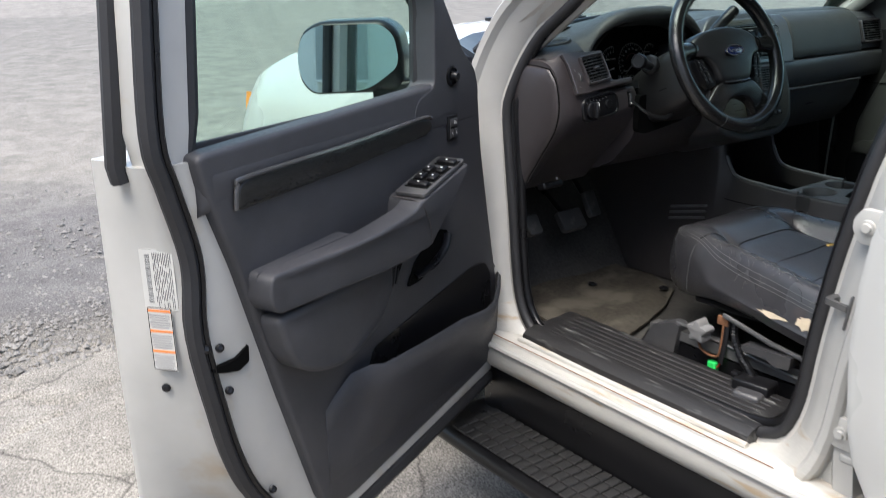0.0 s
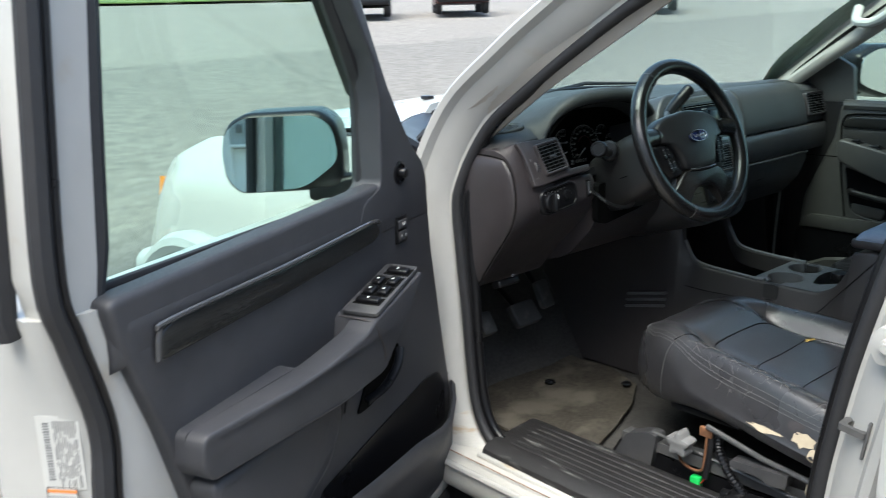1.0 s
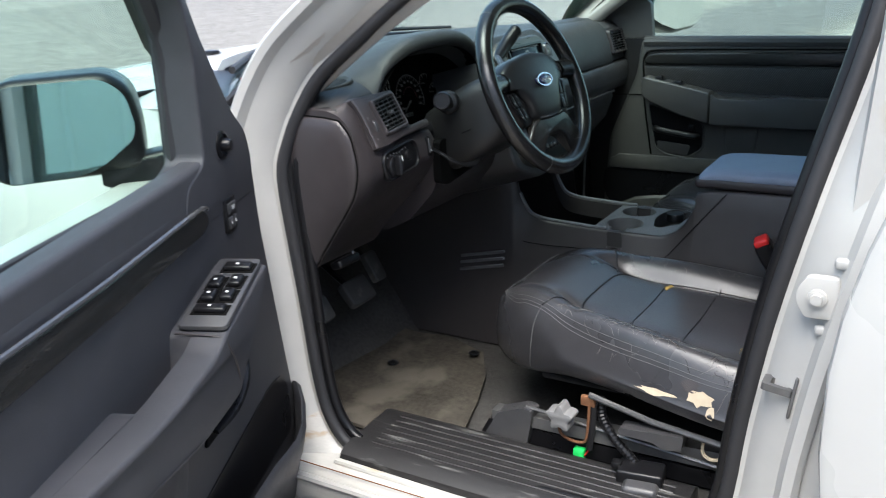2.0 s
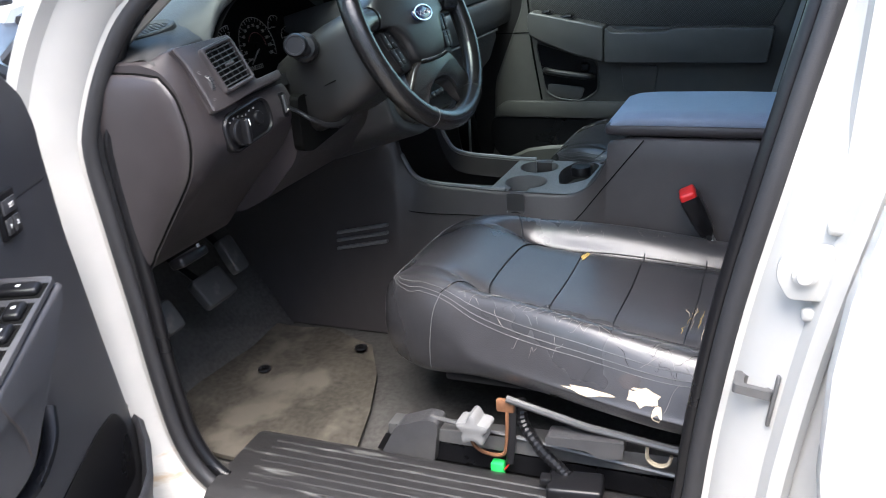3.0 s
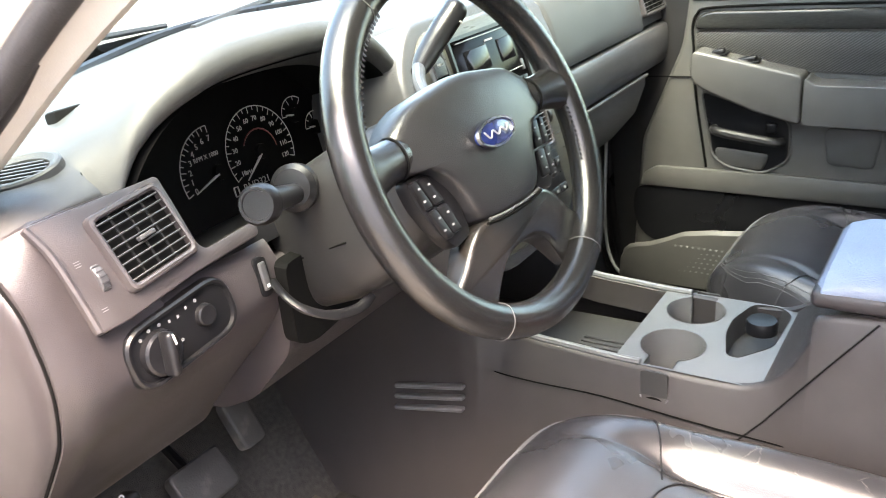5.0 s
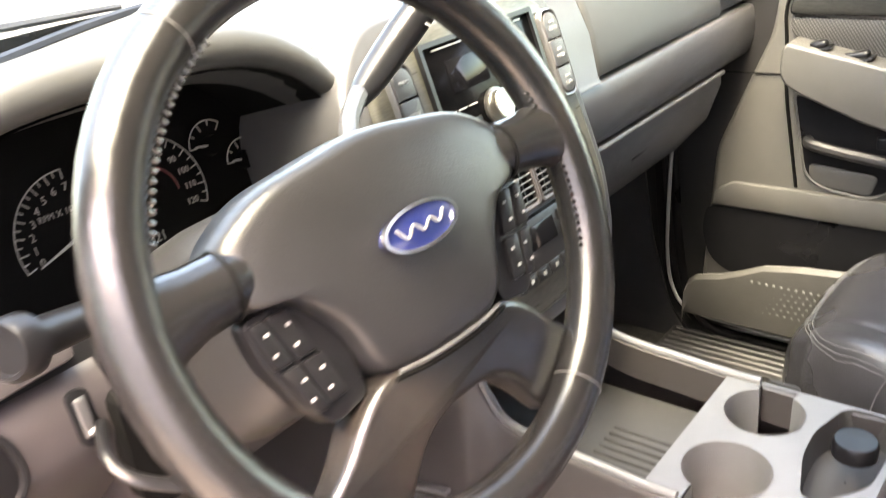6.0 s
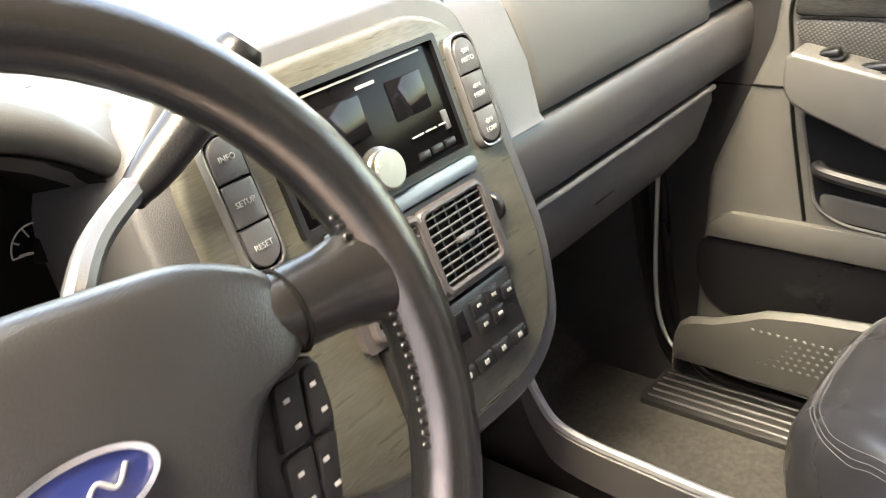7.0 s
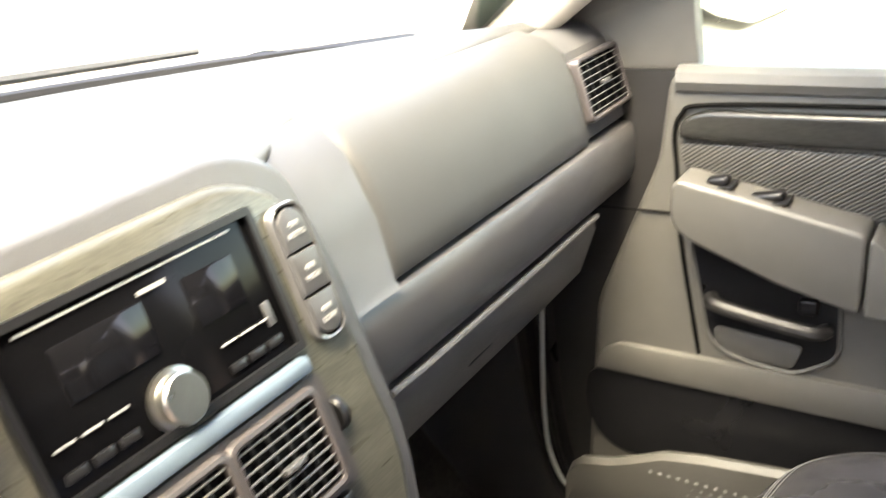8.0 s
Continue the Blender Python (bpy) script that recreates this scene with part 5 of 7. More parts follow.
pad_n = (pad_at[1] - pad_at[0]).cross(pad_at[2] - pad_at[0]).normalized() + Vector((-0.05, -0.06, 0))
pad_n.normalize()
along = Vector((0.40, -0.92, 0))
along = (along - pad_n * along.dot(pad_n)).normalized()
vent_m = Matrix.Translation(pad_at[0] + pad_n * 0.004) @ Matrix((along, pad_n.cross(along), pad_n)).transposed().to_4x4()
top_vent = part("demister_vent", loft([[(a, b, d) for a, b in oval(0.086 + g, 0.056 + g, n=40)] for g, d in ((0.006, -0.010), (0.004, 0.001), (0.0, 0.0028), (-0.006, 0.0030), (-0.010, 0.0016), (-0.018, 0.0002), (-0.022, -0.005), (-0.022, -0.012))], caps=False), PLASTIC_SOFT, dashboard, "oval demister vent", m=vent_m)
part("vent_mouth", prism(oval(0.066, 0.036), -0.014, -0.008, "xy"), VOID, top_vent)
for k in range(5):
    half = 0.032 * math.sqrt(max(0.05, 1 - ((k - 2) / 2.75) ** 2))
    part("slat", box(2 * half, 0.0022, 0.006, (0, -0.0125 + 0.00625 * k, -0.0026), 0.0005, 1), PLASTIC, top_vent)
# knee panel, with a black plate for the shade in the column opening
part("knee_panel", prism(rounded([(0.205, 1.21), (0.19, 1.15), (0.205, 1.10), (0.27, 1.03), (0.33, 1.0), (0.45, 1.0), (0.45, 1.2)], 0.015, 3), -0.472, -0.13, "yz"), PLASTIC_WARM, dashboard, "lower knee panel")
part("column_shade_plate", prism(rounded([(-0.478, 1.212), (-0.478, 1.12), (-0.45, 1.112), (-0.31, 1.13), (-0.26, 1.15), (-0.25, 1.215)], 0.012, 3), 0.20, 0.182, "xz"), VOID, dashboard)

# centre stack
stack = part("console_face", prism(rounded([(-0.17, 0.05), (-0.135, 0.088), (0.085, 0.090), (0.125, 0.070), (0.140, 0.0), (0.146, -0.14), (0.125, -0.20), (0.075, -0.232), (-0.10, -0.232), (-0.175, -0.20)], 0.03, 5), 0.20, 0.004, "xz", 0.008, 3), WOOD_LIT, dashboard, "glossy dark woodgrain centre stack", m=pose(0, 0.1905, 1.297, -17.2, 0, 0))
part("stack_surround", prism(rounded([(-0.20, 0.05), (-0.15, 0.105), (0.10, 0.108), (0.145, 0.085), (0.160, 0.0), (0.165, -0.14), (0.14, -0.22), (0.08, -0.25), (-0.11, -0.25), (-0.20, -0.21)], 0.03, 5), 0.22, 0.012, "xz", 0.008, 3), PLASTIC, stack)
radio = part("car_radio", box(0.186, 0.04, 0.096, (0, 0, 0), 0.003), RADIO_BLACK, stack, "black double height car radio", m=pose(-0.004, 0.022, 0.019))
part("radio_frame", ring_frame(rrect(0.190, 0.100, 0.003), rrect(0.180, 0.090, 0.002), -0.015, -0.024), BLACK, radio)
part("disc_slot", box(0.150, 0.002, 0.0018, (0, -0.0205, 0.041), 0.0006), CLADDING, radio)
for x, w in ((-0.032, 0.060), (0.048, 0.040)):
    part("display", box(w, 0.002, 0.032, (x, -0.0205, 0.012), 0.001), GLASS_DARK, radio)
part("brand_mark", box(0.020, 0.001, 0.0025, (0.008, -0.0212, 0.032), 0), PRINT_GREY, radio)
k = part("volume_knob", lathe([(0.0185, 0), (0.0185, 0.003), (0.0155, 0.004), (0.0155, 0.012), (0.014, 0.0135), (0.001, 0.0135)], 32, pose(-0.007, -0.020, -0.031, 90, 0, 0)), BRUSHED, radio, "brushed metal volume knob")
for x in (-0.075, -0.058, -0.041, 0.042, 0.058, 0.074):
    part("radio_button", box(0.013, 0.003, 0.006, (x, -0.0205, -0.036), 0.001), BLACK, radio)
    part("button_line", box(0.013, 0.001, 0.0012, (x, -0.0212, -0.020), 0), PRINT_GREY, radio)
part("usb_cover", box(0.006, 0.003, 0.016, (0.078, -0.0205, -0.018), 0.001), PLASTIC, radio)
part("trim_bar", box(0.168, 0.012, 0.012, (0.0, -0.002, -0.040), 0.003), STEEL_BLUE, stack, "bluish filler bar")
for cx in (-0.040, 0.038):
    vent(stack, 0.068, 0.060, cx, -0.088, 9, uprights=4, proud=0.002)
part("vent_surround", ring_frame(rrect(0.176, 0.080, 0.006, 0, -0.088), rrect(0.160, 0.066, 0.004, 0, -0.088), 0.004, -0.004), PLASTIC_WARM, stack)
hvac = part("climate_panel", box(0.150, 0.014, 0.066, (0.0, 0.0, -0.163), 0.003), BLACK, stack, "black climate control panel")
part("climate_display", box(0.055, 0.002, 0.024, (-0.020, -0.008, -0.150), 0.001), GLASS_DARK, hvac)
for i in range(6):
    part("climate_button", box(0.021, 0.004, 0.012, (-0.058 + i * 0.0232, -0.008, -0.187), 0.0015), BLACK, hvac)
    part("button_mark", box(0.005, 0.001, 0.0035, (-0.058 + i * 0.0232, -0.0105, -0.187), 0), CLADDING_DARK, hvac)
for x, z in ((0.025, -0.143), (0.045, -0.143), (0.025, -0.160), (0.045, -0.160), (0.064, -0.148), (-0.06, -0.145), (-0.06, -0.162)):
    part("climate_button", box(0.016, 0.004, 0.012, (x, -0.008, z), 0.0015), BLACK, hvac)
    part("button_mark", box(0.005, 0.001, 0.0022, (x, -0.0105, z), 0), CLADDING_DARK, hvac)
for side, names in ((1, ("4X4 AUTO", "4X4 HIGH", "4X4 LOW")), (-1, ("INFO", "SETUP", "RESET"))):
    cx = 0.118 if side > 0 else -0.133
    pod = part("button_pod", loft([[(a, d, b) for a, b in rrect(0.0285 + g, 0.094 + g, 0.0135 + g / 2, cx, 0.012, 7)] for g, d in ((0.006, 0.010), (0.005, 0.000), (0.002, -0.0025), (-0.001, -0.002), (-0.002, 0.004))], caps=False), GLOSSY, stack, "three button pod", m=pose(0, 0, 0))
    part("pod_base", prism(rrect(0.027, 0.0925, 0.013, cx, 0.012), 0.010, 0.0015, "xz"), VOID, pod)
    for i, name in enumerate(names):
        z = 0.0425 - i * 0.0305
        if i == 1:
            outline = rrect(0.0255, 0.029, 0.002, cx, z)
        else:
            e = 1 if i == 0 else -1
            outline = [(cx + 0.01275 * math.cos(a), z + e * (0.0016 + 0.0128 * math.sin(a))) for a in [math.pi * k / 14 for k in range(15)]] + [(cx - 0.01275, z - e * 0.0145), (cx + 0.01275, z - e * 0.0145)]
        part("pod_button", prism(outline, 0.008, -0.0035, "xz", 0.0018), PLASTIC, pod)
        for j, wd in enumerate(name.split()):
            letters("button_text", wd, 0.0058, pose(cx, -0.0040, z + (0.003 if " " in name else 0) - 0.007 * j, 90, 0, 0), PRINT_GREY, pod)
part("vent_wheel", lathe([(0.0125, -0.0035), (0.0135, -0.002), (0.0135, 0.002), (0.0125, 0.0035)], 24, pose(0.0975, 0.008, -0.085, 0, 90, 0)), BLACK, stack, "vent thumbwheel")

# passenger side
part("airbag_panel", loft([[(x, y + dy, z - dy) for y, z in ((0.315, 1.3815), (0.285, 1.3806), (0.264, 1.3775), (0.249, 1.371), (0.237, 1.361), (0.228, 1.348), (0.219, 1.328), (0.212, 1.305), (0.206, 1.278), (0.2035, 1.262), (0.205, 1.2525), (0.212, 1.249), (0.35, 1.249))] for x, dy in ((0.2236, 0.006), (0.2250, 0.0028), (0.2290, 0.0006), (0.235, 0), (0.35, 0), (0.60, 0.003), (0.614, 0.004), (0.618, 0.0065), (0.6195, 0.010))]), PLASTIC_SOFT, dashboard, "passenger airbag panel")
part("vent_panel", loft([[(x, y, z) for y, z in ((0.30, 1.370), (0.262, 1.366), (0.238, 1.35), (0.221, 1.305), (0.211, 1.254), (0.222, 1.249), (0.35, 1.249))] for x in (0.622, 0.628, 0.74, 0.765)]), PLASTIC, dashboard)
part("side_pad", loft([[(x, y, z) for y, z in ((0.32, 1.3800), (0.260, 1.3780), (0.236, 1.357), (0.213, 1.305), (0.203, 1.254), (0.198, 1.2475), (0.35, 1.2475))] for x in (0.10, 0.15, 0.217, 0.2226)]), PLASTIC, dashboard)
vent(dashboard, 0.105, 0.062, 0.0, 0.0, 8, m=pose(0.675, 0.224, 1.306, -16, 0, 0), proud=0.006)
part("fascia_strip", loft([[(x, y, z) for y, z in ((0.30, 1.2465), (0.208, 1.2465), (0.2025, 1.2445), (0.1995, 1.240), (0.1975, 1.225), (0.198, 1.195), (0.202, 1.176), (0.210, 1.165), (0.30, 1.16))] for x in (0.150, 0.17, 0.45, 0.765)]), PLASTIC, dashboard, "dash fascia strip")
glovebox = part("glovebox", loft([[(x, y, z) for y, z in ((0.34, 1.158), (0.212, 1.158), (0.210, 1.14), (0.232, 1.08), (0.285, 1.02), (0.40, 1.01))] for x in (0.19, 0.21, 0.45, 0.60, 0.63)]), PLASTIC, dashboard, "closed glovebox lid")
part("strip_bead", tube([(0.20, 0.2035, 1.161), (0.24, 0.2015, 1.1615), (0.45, 0.2015, 1.1615), (0.62, 0.2035, 1.161)], 0.0035, 8), PLASTIC, glovebox, "rounded lip over the glovebox")
part("glovebox_latch", box(0.052, 0.010, 0.016, (0.372, 0.228, 1.106), 0.006, 3), BLACK, glovebox)
part("lower_dash", prism([(0.30, 1.25), (0.30, 1.03), (0.42, 0.98), (0.72, 0.98), (0.72, 1.30), (0.30, 1.30)], -0.15, 0.77, "yz"), BLACK, dashboard)
part("dash_carcass", box(1.46, 0.30, 0.10, (0.02, 0.57, 1.25), 0.01), BLACK, dashboard)

# ---- steering column and wheel ----
column = thing("steering_column", "charcoal steering column with stalks", "steering column")
col_m = pose(-0.36, 0, 1.327, -23, 0, -3)
part("shroud", loft([[(a * k, y, b * h + c) for a, b in rrect(0.20, 0.150, 0.045, 0, 0, 7)] for y, k, h, c in ((0.060, 0.62, 0.70, -0.004), (0.066, 0.70, 0.78, -0.006), (0.105, 0.90, 0.94, -0.018), (0.14, 1.0, 1.0, -0.024), (0.19, 1.04, 1.0, -0.030), (0.25, 0.96, 0.92, -0.036))]), COLUMN, column, "two piece charcoal column shroud", m=col_m)
part("shroud_seam", tube([(sx * 0.101, y, -0.040) for sx, y in ((-1, 0.14), (-1, 0.19), (-1, 0.25))], 0.0012, 5), VOID, column, m=col_m)
part("stalk_boot", lathe([(0.024, -0.006), (0.024, 0.004), (0.019, 0.009), (0.013, 0.010)], 24, look((-0.462, 0.166, 1.290), (-0.42, 0.182, 1.279))), BLACK, column, "round stalk boot")
part("collar", lathe([(0.062, 0.02), (0.066, 0.04), (0.066, 0.065)], 28, col_m @ pose(0, 0.09, 0, 90, 0, 0)), COLUMN, column)
stalk = part("signal_stalk", tube([(-0.425, 0.178, 1.276), (-0.47, 0.160, 1.287), (-0.52, 0.140, 1.300), (-0.545, 0.130, 1.306)], [0.011, 0.010, 0.012, 0.012], 12), BLACK, column, "turn signal stalk")
part("stalk_knob", lathe([(0.012, -0.004), (0.0185, 0.0), (0.0185, 0.012), (0.016, 0.016), (0.0135, 0.016), (0.013, 0.0145), (0.001, 0.0145)], 24, look((-0.540, 0.132, 1.305), (-0.49, 0.152, 1.292))), BLACK, stalk)
lever = part("shift_lever", tube(smooth_path([(-0.30, 0.14, 1.285), (-0.285, 0.125, 1.330), (-0.255, 0.150, 1.345), (-0.21, 0.180, 1.352)], 5), [0.008] * 16, 10), PLASTIC, column, "column gear lever")
part("lever_grip", tube(smooth_path([(-0.215, 0.178, 1.348), (-0.19, 0.183, 1.359), (-0.156, 0.184, 1.379), (-0.130, 0.178, 1.400), (-0.119, 0.174, 1.411)], 4), [0.009, 0.010, 0.0115, 0.0125, 0.0135, 0.014, 0.0145, 0.015, 0.015, 0.0155, 0.0155, 0.0155, 0.0155, 0.0155, 0.0155, 0.0145, 0.012], 14), BLACK, lever, "black gear lever grip")
part("overdrive_mark", box(0.002, 0.001, 0.005, (0, 0, 0), 0), PRINT_GREY, lever, m=pose(-0.138, 0.160, 1.393, -20, -50, 0))
part("tilt_lever", tube(smooth_path([(-0.486, 0.195, 1.196), (-0.502, 0.165, 1.192), (-0.500, 0.144, 1.180), (-0.478, 0.128, 1.166), (-0.452, 0.117, 1.163), (-0.432, 0.112, 1.170)], 4), [0.0045] * 8 + [0.005] * 4 + [0.0058] * 7 + [0.005, 0.004], 10, flat=0.6), BLACK, column, "tilt release lever")

steering_wheel = thing("steering_wheel", "black leather wrapped four spoke steering wheel with wear", "steering wheel", col_m)
R, RY = 0.1745, 0.016
part("rim", tube([(R * math.cos(2 * math.pi * k / 64), RY, R * math.sin(2 * math.pi * k / 64) - 0.004) for k in range(64)], 0.0172, 14, closed=True, up=(0, 1, 0)), WRAP, steering_wheel, "worn leather wrapped rim")
HUB = [(-0.119, -0.002), (-0.122, 0.034), (-0.085, 0.056), (0.0, 0.067), (0.085, 0.056), (0.122, 0.034), (0.119, -0.002), (0.090, -0.005), (0.068, -0.030), (0.055, -0.072), (0.0, -0.078), (-0.055, -0.072), (-0.068, -0.030), (-0.090, -0.005)]


def crowned(ob, k):
    """Draws a flat moulding back towards its rim."""
    for v in ob.data.vertices:
        if v.co.y < 0.03:
            v.co.y += k * (v.co.x ** 2 + 1.6 * (v.co.z + 0.005) ** 2)
    return ob


cover = part("airbag_cover", loft([[(x * k, y, -0.004 + (z + 0.004) * k) for x, z in rounded(HUB, 0.022, 6)] for k, y in ((1.0, 0.045), (1.0, 0.016), (0.992, 0.0095), (0.972, 0.0045), (0.94, 0.0015), (0.88, 0.0), (0.74, 0.0), (0.58, 0.0), (0.42, 0.0), (0.26, 0.0), (0.10, 0.0), (0.01, 0.0))]), COVER_HIDE, steering_wheel, "black grained airbag cover", sharp=50)
crowned(cover, 0.9)
LOWER = [(-0.058, -0.070), (0.058, -0.070), (0.078, -0.083), (0.098, -0.104), (0.124, -0.122), (0.072, -0.164), (0.055, -0.138), (0.040, -0.119), (0.018, -0.109), (-0.018, -0.109), (-0.040, -0.119), (-0.055, -0.138), (-0.072, -0.164), (-0.124, -0.122), (-0.098, -0.104), (-0.078, -0.083)]
crowned(part("lower_trim", prism(rounded(LOWER, 0.014, 5), 0.042, 0.0035, "xz", 0.011, 5), WRAP, steering_wheel, "black lower spokes of the wheel"), 0.55)
for side in (-1, 1):
    part("upper_spoke", loft([[(side * a, yc + d * math.cos(b), zc + h * math.sin(b)) for b in [2 * math.pi * k / 16 for k in range(16)]] for a, yc, d, zc, h in ((0.105, 0.024, 0.014, 0.017, 0.017), (0.120, 0.024, 0.017, 0.016, 0.0195), (0.138, 0.022, 0.016, 0.015, 0.020), (0.154, 0.019, 0.016, 0.014, 0.023), (0.170, 0.017, 0.015, 0.013, 0.034))]), WRAP, steering_wheel, "glossy black spoke")
    part("spoke_seam", tube([(side * 0.1165, 0.024 + 0.0172 * math.cos(b), 0.016 + 0.0197 * math.sin(b)) for b in [2 * math.pi * k / 20 for k in range(20)]], 0.0010, 4, closed=True), VOID, steering_wheel)
    pad = part("button_pad", prism(rounded([(side * 0.060, -0.004), (side * 0.119, -0.004), (side * 0.117, -0.030), (side * 0.104, -0.062), (side * 0.090, -0.080), (side * 0.062, -0.075)], 0.008, 4), 0.034, 0.020, "xz", 0.003), BLACK, steering_wheel, "cruise and audio buttons")
    for i, (x0, x1, x2, x3, z0, z1) in enumerate(((0.092, 0.106, 0.098, 0.083, -0.008, -0.036), (0.108, 0.117, 0.112, 0.100, -0.008, -0.036), (0.082, 0.097, 0.090, 0.076, -0.038, -0.066), (0.099, 0.111, 0.099, 0.090, -0.038, -0.068))):
        part("wheel_button", prism(rounded([(side * x0, z0), (side * x1, z0), (side * x2, z1), (side * x3, z1)], 0.003, 3), 0.022, 0.0165, "xz", 0.0015), BLACK, pad)
        mx, mz = (x0 + x1 + x2 + x3) / 4, (z0 + z1) / 2
        for dz in (0.006, -0.006):
            part("button_mark", box(0.0030, 0.0006, 0.0018, (side * mx - 0.001 * dz, 0.0162, mz + dz), 0, 1), PRINT_GREY, pad)
stitches = []
for k in range(46):
    a = radians(-24 + k * 1.9) if k < 23 else radians(118 + (k - 23) * 1.9)
    stitches.append(box(0.006, 0.0025, 0.0025, (0, 0, 0), 0.0008, 1, pose((R - 0.0165) * math.cos(a), RY - 0.007, (R - 0.0165) * math.sin(a) - 0.004, 0, -math.degrees(a) + 25, 0)))
part("rim_stitching", join(*stitches), WRAP, steering_wheel, "black thread stitching", kind="stuff")
for a in (-58, 122, -118):
    a = radians(a)
    part("wrap_joint", tube([((R + 0.0176 * math.cos(b)) * math.cos(a), RY + 0.0176 * math.sin(b), (R + 0.0176 * math.cos(b)) * math.sin(a) - 0.004) for b in [2 * math.pi * k / 16 for k in range(16)]], 0.0004, 4, closed=True), STITCH, steering_wheel, "pale wrap joint")
badge = part("emblem", prism(oval(0.060, 0.026), 0.0, -0.0055, "xz", 0.002), BLUE, steering_wheel, "oval blue emblem")
part("emblem_ring", ring_frame(oval(0.062, 0.028), oval(0.057, 0.023), -0.003, -0.0068), CHROME, badge)
part("emblem_stroke", tube(smooth_path([(x, -0.0060, z) for x, z in ((-0.020, 0.004), (-0.013, -0.0035), (-0.006, 0.0025), (0.001, -0.003), (0.008, 0.002), (0.014, -0.0025), (0.020, 0.0035))], 5), 0.0009, 6), PRINT_GREY, badge)
part("cover_groove", tube(smooth_path([(-0.050, 0.0085, -0.0735), (-0.02, 0.0060, -0.0765), (0.02, 0.0060, -0.0765), (0.050, 0.0085, -0.0735)], 5), 0.0016, 6), VOID, steering_wheel)
# lighter grey bead paints the highlight on the groove's step
part("groove_highlight", tube(smooth_path([(-0.046, 0.0080, -0.0705), (-0.02, 0.0052, -0.0728), (0.02, 0.0052, -0.0728), (0.046, 0.0080, -0.0705)], 5), 0.0018, 6), GLOSSY, steering_wheel, "lighter bead drawing the highlight along the groove")
for k, (w, x) in enumerate(((0.005, 0.014), (0.003, 0.0195), (0.004, 0.0245))):
    part("airbag_mark", box(w, 0.001, 0.0026, (x, 0.0032, -0.042), 0.0003, 1), STITCH, steering_wheel)

# ---- centre console ----
console = thing("center_console", "charcoal centre console with cup holders and padded lid", "console")
CL, CR, DZ = -0.083, 0.158, 0.932
SIDE_TOP = [(0.76, 1.10), (0.30, 1.10), (0.215, 1.055), (0.193, 0.999), (0.183, 0.977), (0.163, 0.950), (0.124, 0.939), (0.06, 0.935), (0.0, DZ), (-0.15, 0.930), (-0.195, 0.940), (-0.225, 0.965), (-0.255, 1.020), (-0.285, 1.050), (-0.62, 1.055)]


def console_side(edge, out):
    """One flank: a rolled top edge, an upright wall and a flare towards the floor; out is -1 or 1."""
    rows = []
    for p in smooth_path([(0, *q) for q in SIDE_TOP], 4):
        y, z = p.y, p.z
        rows.append([(edge - out * 0.014, y, z - 0.045), (edge - out * 0.013, y, z - 0.002), (edge - out * 0.008, y, z + 0.001), (edge - out * 0.002, y, z - 0.001), (edge + out * 0.001, y, z - 0.007), (edge + out * 0.010, y, z - 0.05),
                     (edge + out * 0.030, y, min(z - 0.06, 0.84)), (edge + out * 0.058, y, 0.70), (edge + out * 0.075, y, 0.61)])
    return loft(rows, closed=False, caps=False)


part("side_panel", console_side(CL, -1), CONSOLE, console, "dark moulded flank", sharp=50)
part("side_panel", console_side(CR, 1), CONSOLE, console, "dark moulded flank", sharp=50)
part("tray_floor", prism([(0.33, 0.868), (0.0, 0.868), (0.0, 0.62), (0.33, 0.62)], CL + 0.012, CR - 0.012, "yz"), PLASTIC_SOFT, console, "ribbed rubber tray")
for i in range(10):
    part("tray_rib", box(0.0035, 0.085, 0.004, (CL + 0.035 + i * 0.013, 0.065, 0.869), 0.001, 1), RUBBER, console)
part("tray_wall", prism([(0.33, 0.90), (0.33, 1.12), (0.40, 1.12), (0.40, 0.86), (0.30, 0.86)], CL + 0.012, CR - 0.012, "yz"), PLASTIC, console)
# deck round two cup wells, a finger notch beside each, and a small bin behind
CUPS = [(-0.012, -0.062, 0.0445, -1), (0.099, -0.060, 0.0425, 1)]
deck_bm = bmesh.new()


def cup_outline(cx, cy, r, side, z):
    """A cup well's rim with a notch that breaks out through the console's flank."""
    half = math.asin(0.019 / r)
    out = []
    for k in range(33):
        a = (half + (2 * math.pi - 2 * half) * k / 32) + (math.pi if side < 0 else 0)
        out.append((cx + r * math.cos(a), cy + r * math.sin(a), z))
    end = CL + 0.008 if side < 0 else CR - 0.008
    return out + [(end, out[-1][1], z), (end, out[0][1], z)]


bin_slot = [(0.148, -0.132), (0.090, -0.116), (0.045, -0.118), (-0.012, -0.134), (-0.016, -0.150), (0.030, -0.186), (0.130, -0.190), (0.150, -0.170)]
outer = rounded([(CL + 0.004, 0.0), (CR - 0.004, 0.0), (CR - 0.004, -0.205), (CL + 0.004, -0.205)], 0.004, 2)
loops = [[(x, y, DZ) for x, y in outer], [(x, y, DZ) for x, y in rounded(bin_slot, 0.014, 4)]] + [cup_outline(*c, DZ) for c in CUPS]
edges = []
for ring in loops:
    vs = [deck_bm.verts.new(p) for p in ring]
    edges += [deck_bm.edges.new((vs[i], vs[(i + 1) % len(vs)])) for i in range(len(vs))]
bmesh.ops.triangle_fill(deck_bm, edges=edges, use_beauty=True)
part("console_deck", deck_bm, DECK, console, "grey cup holder deck")
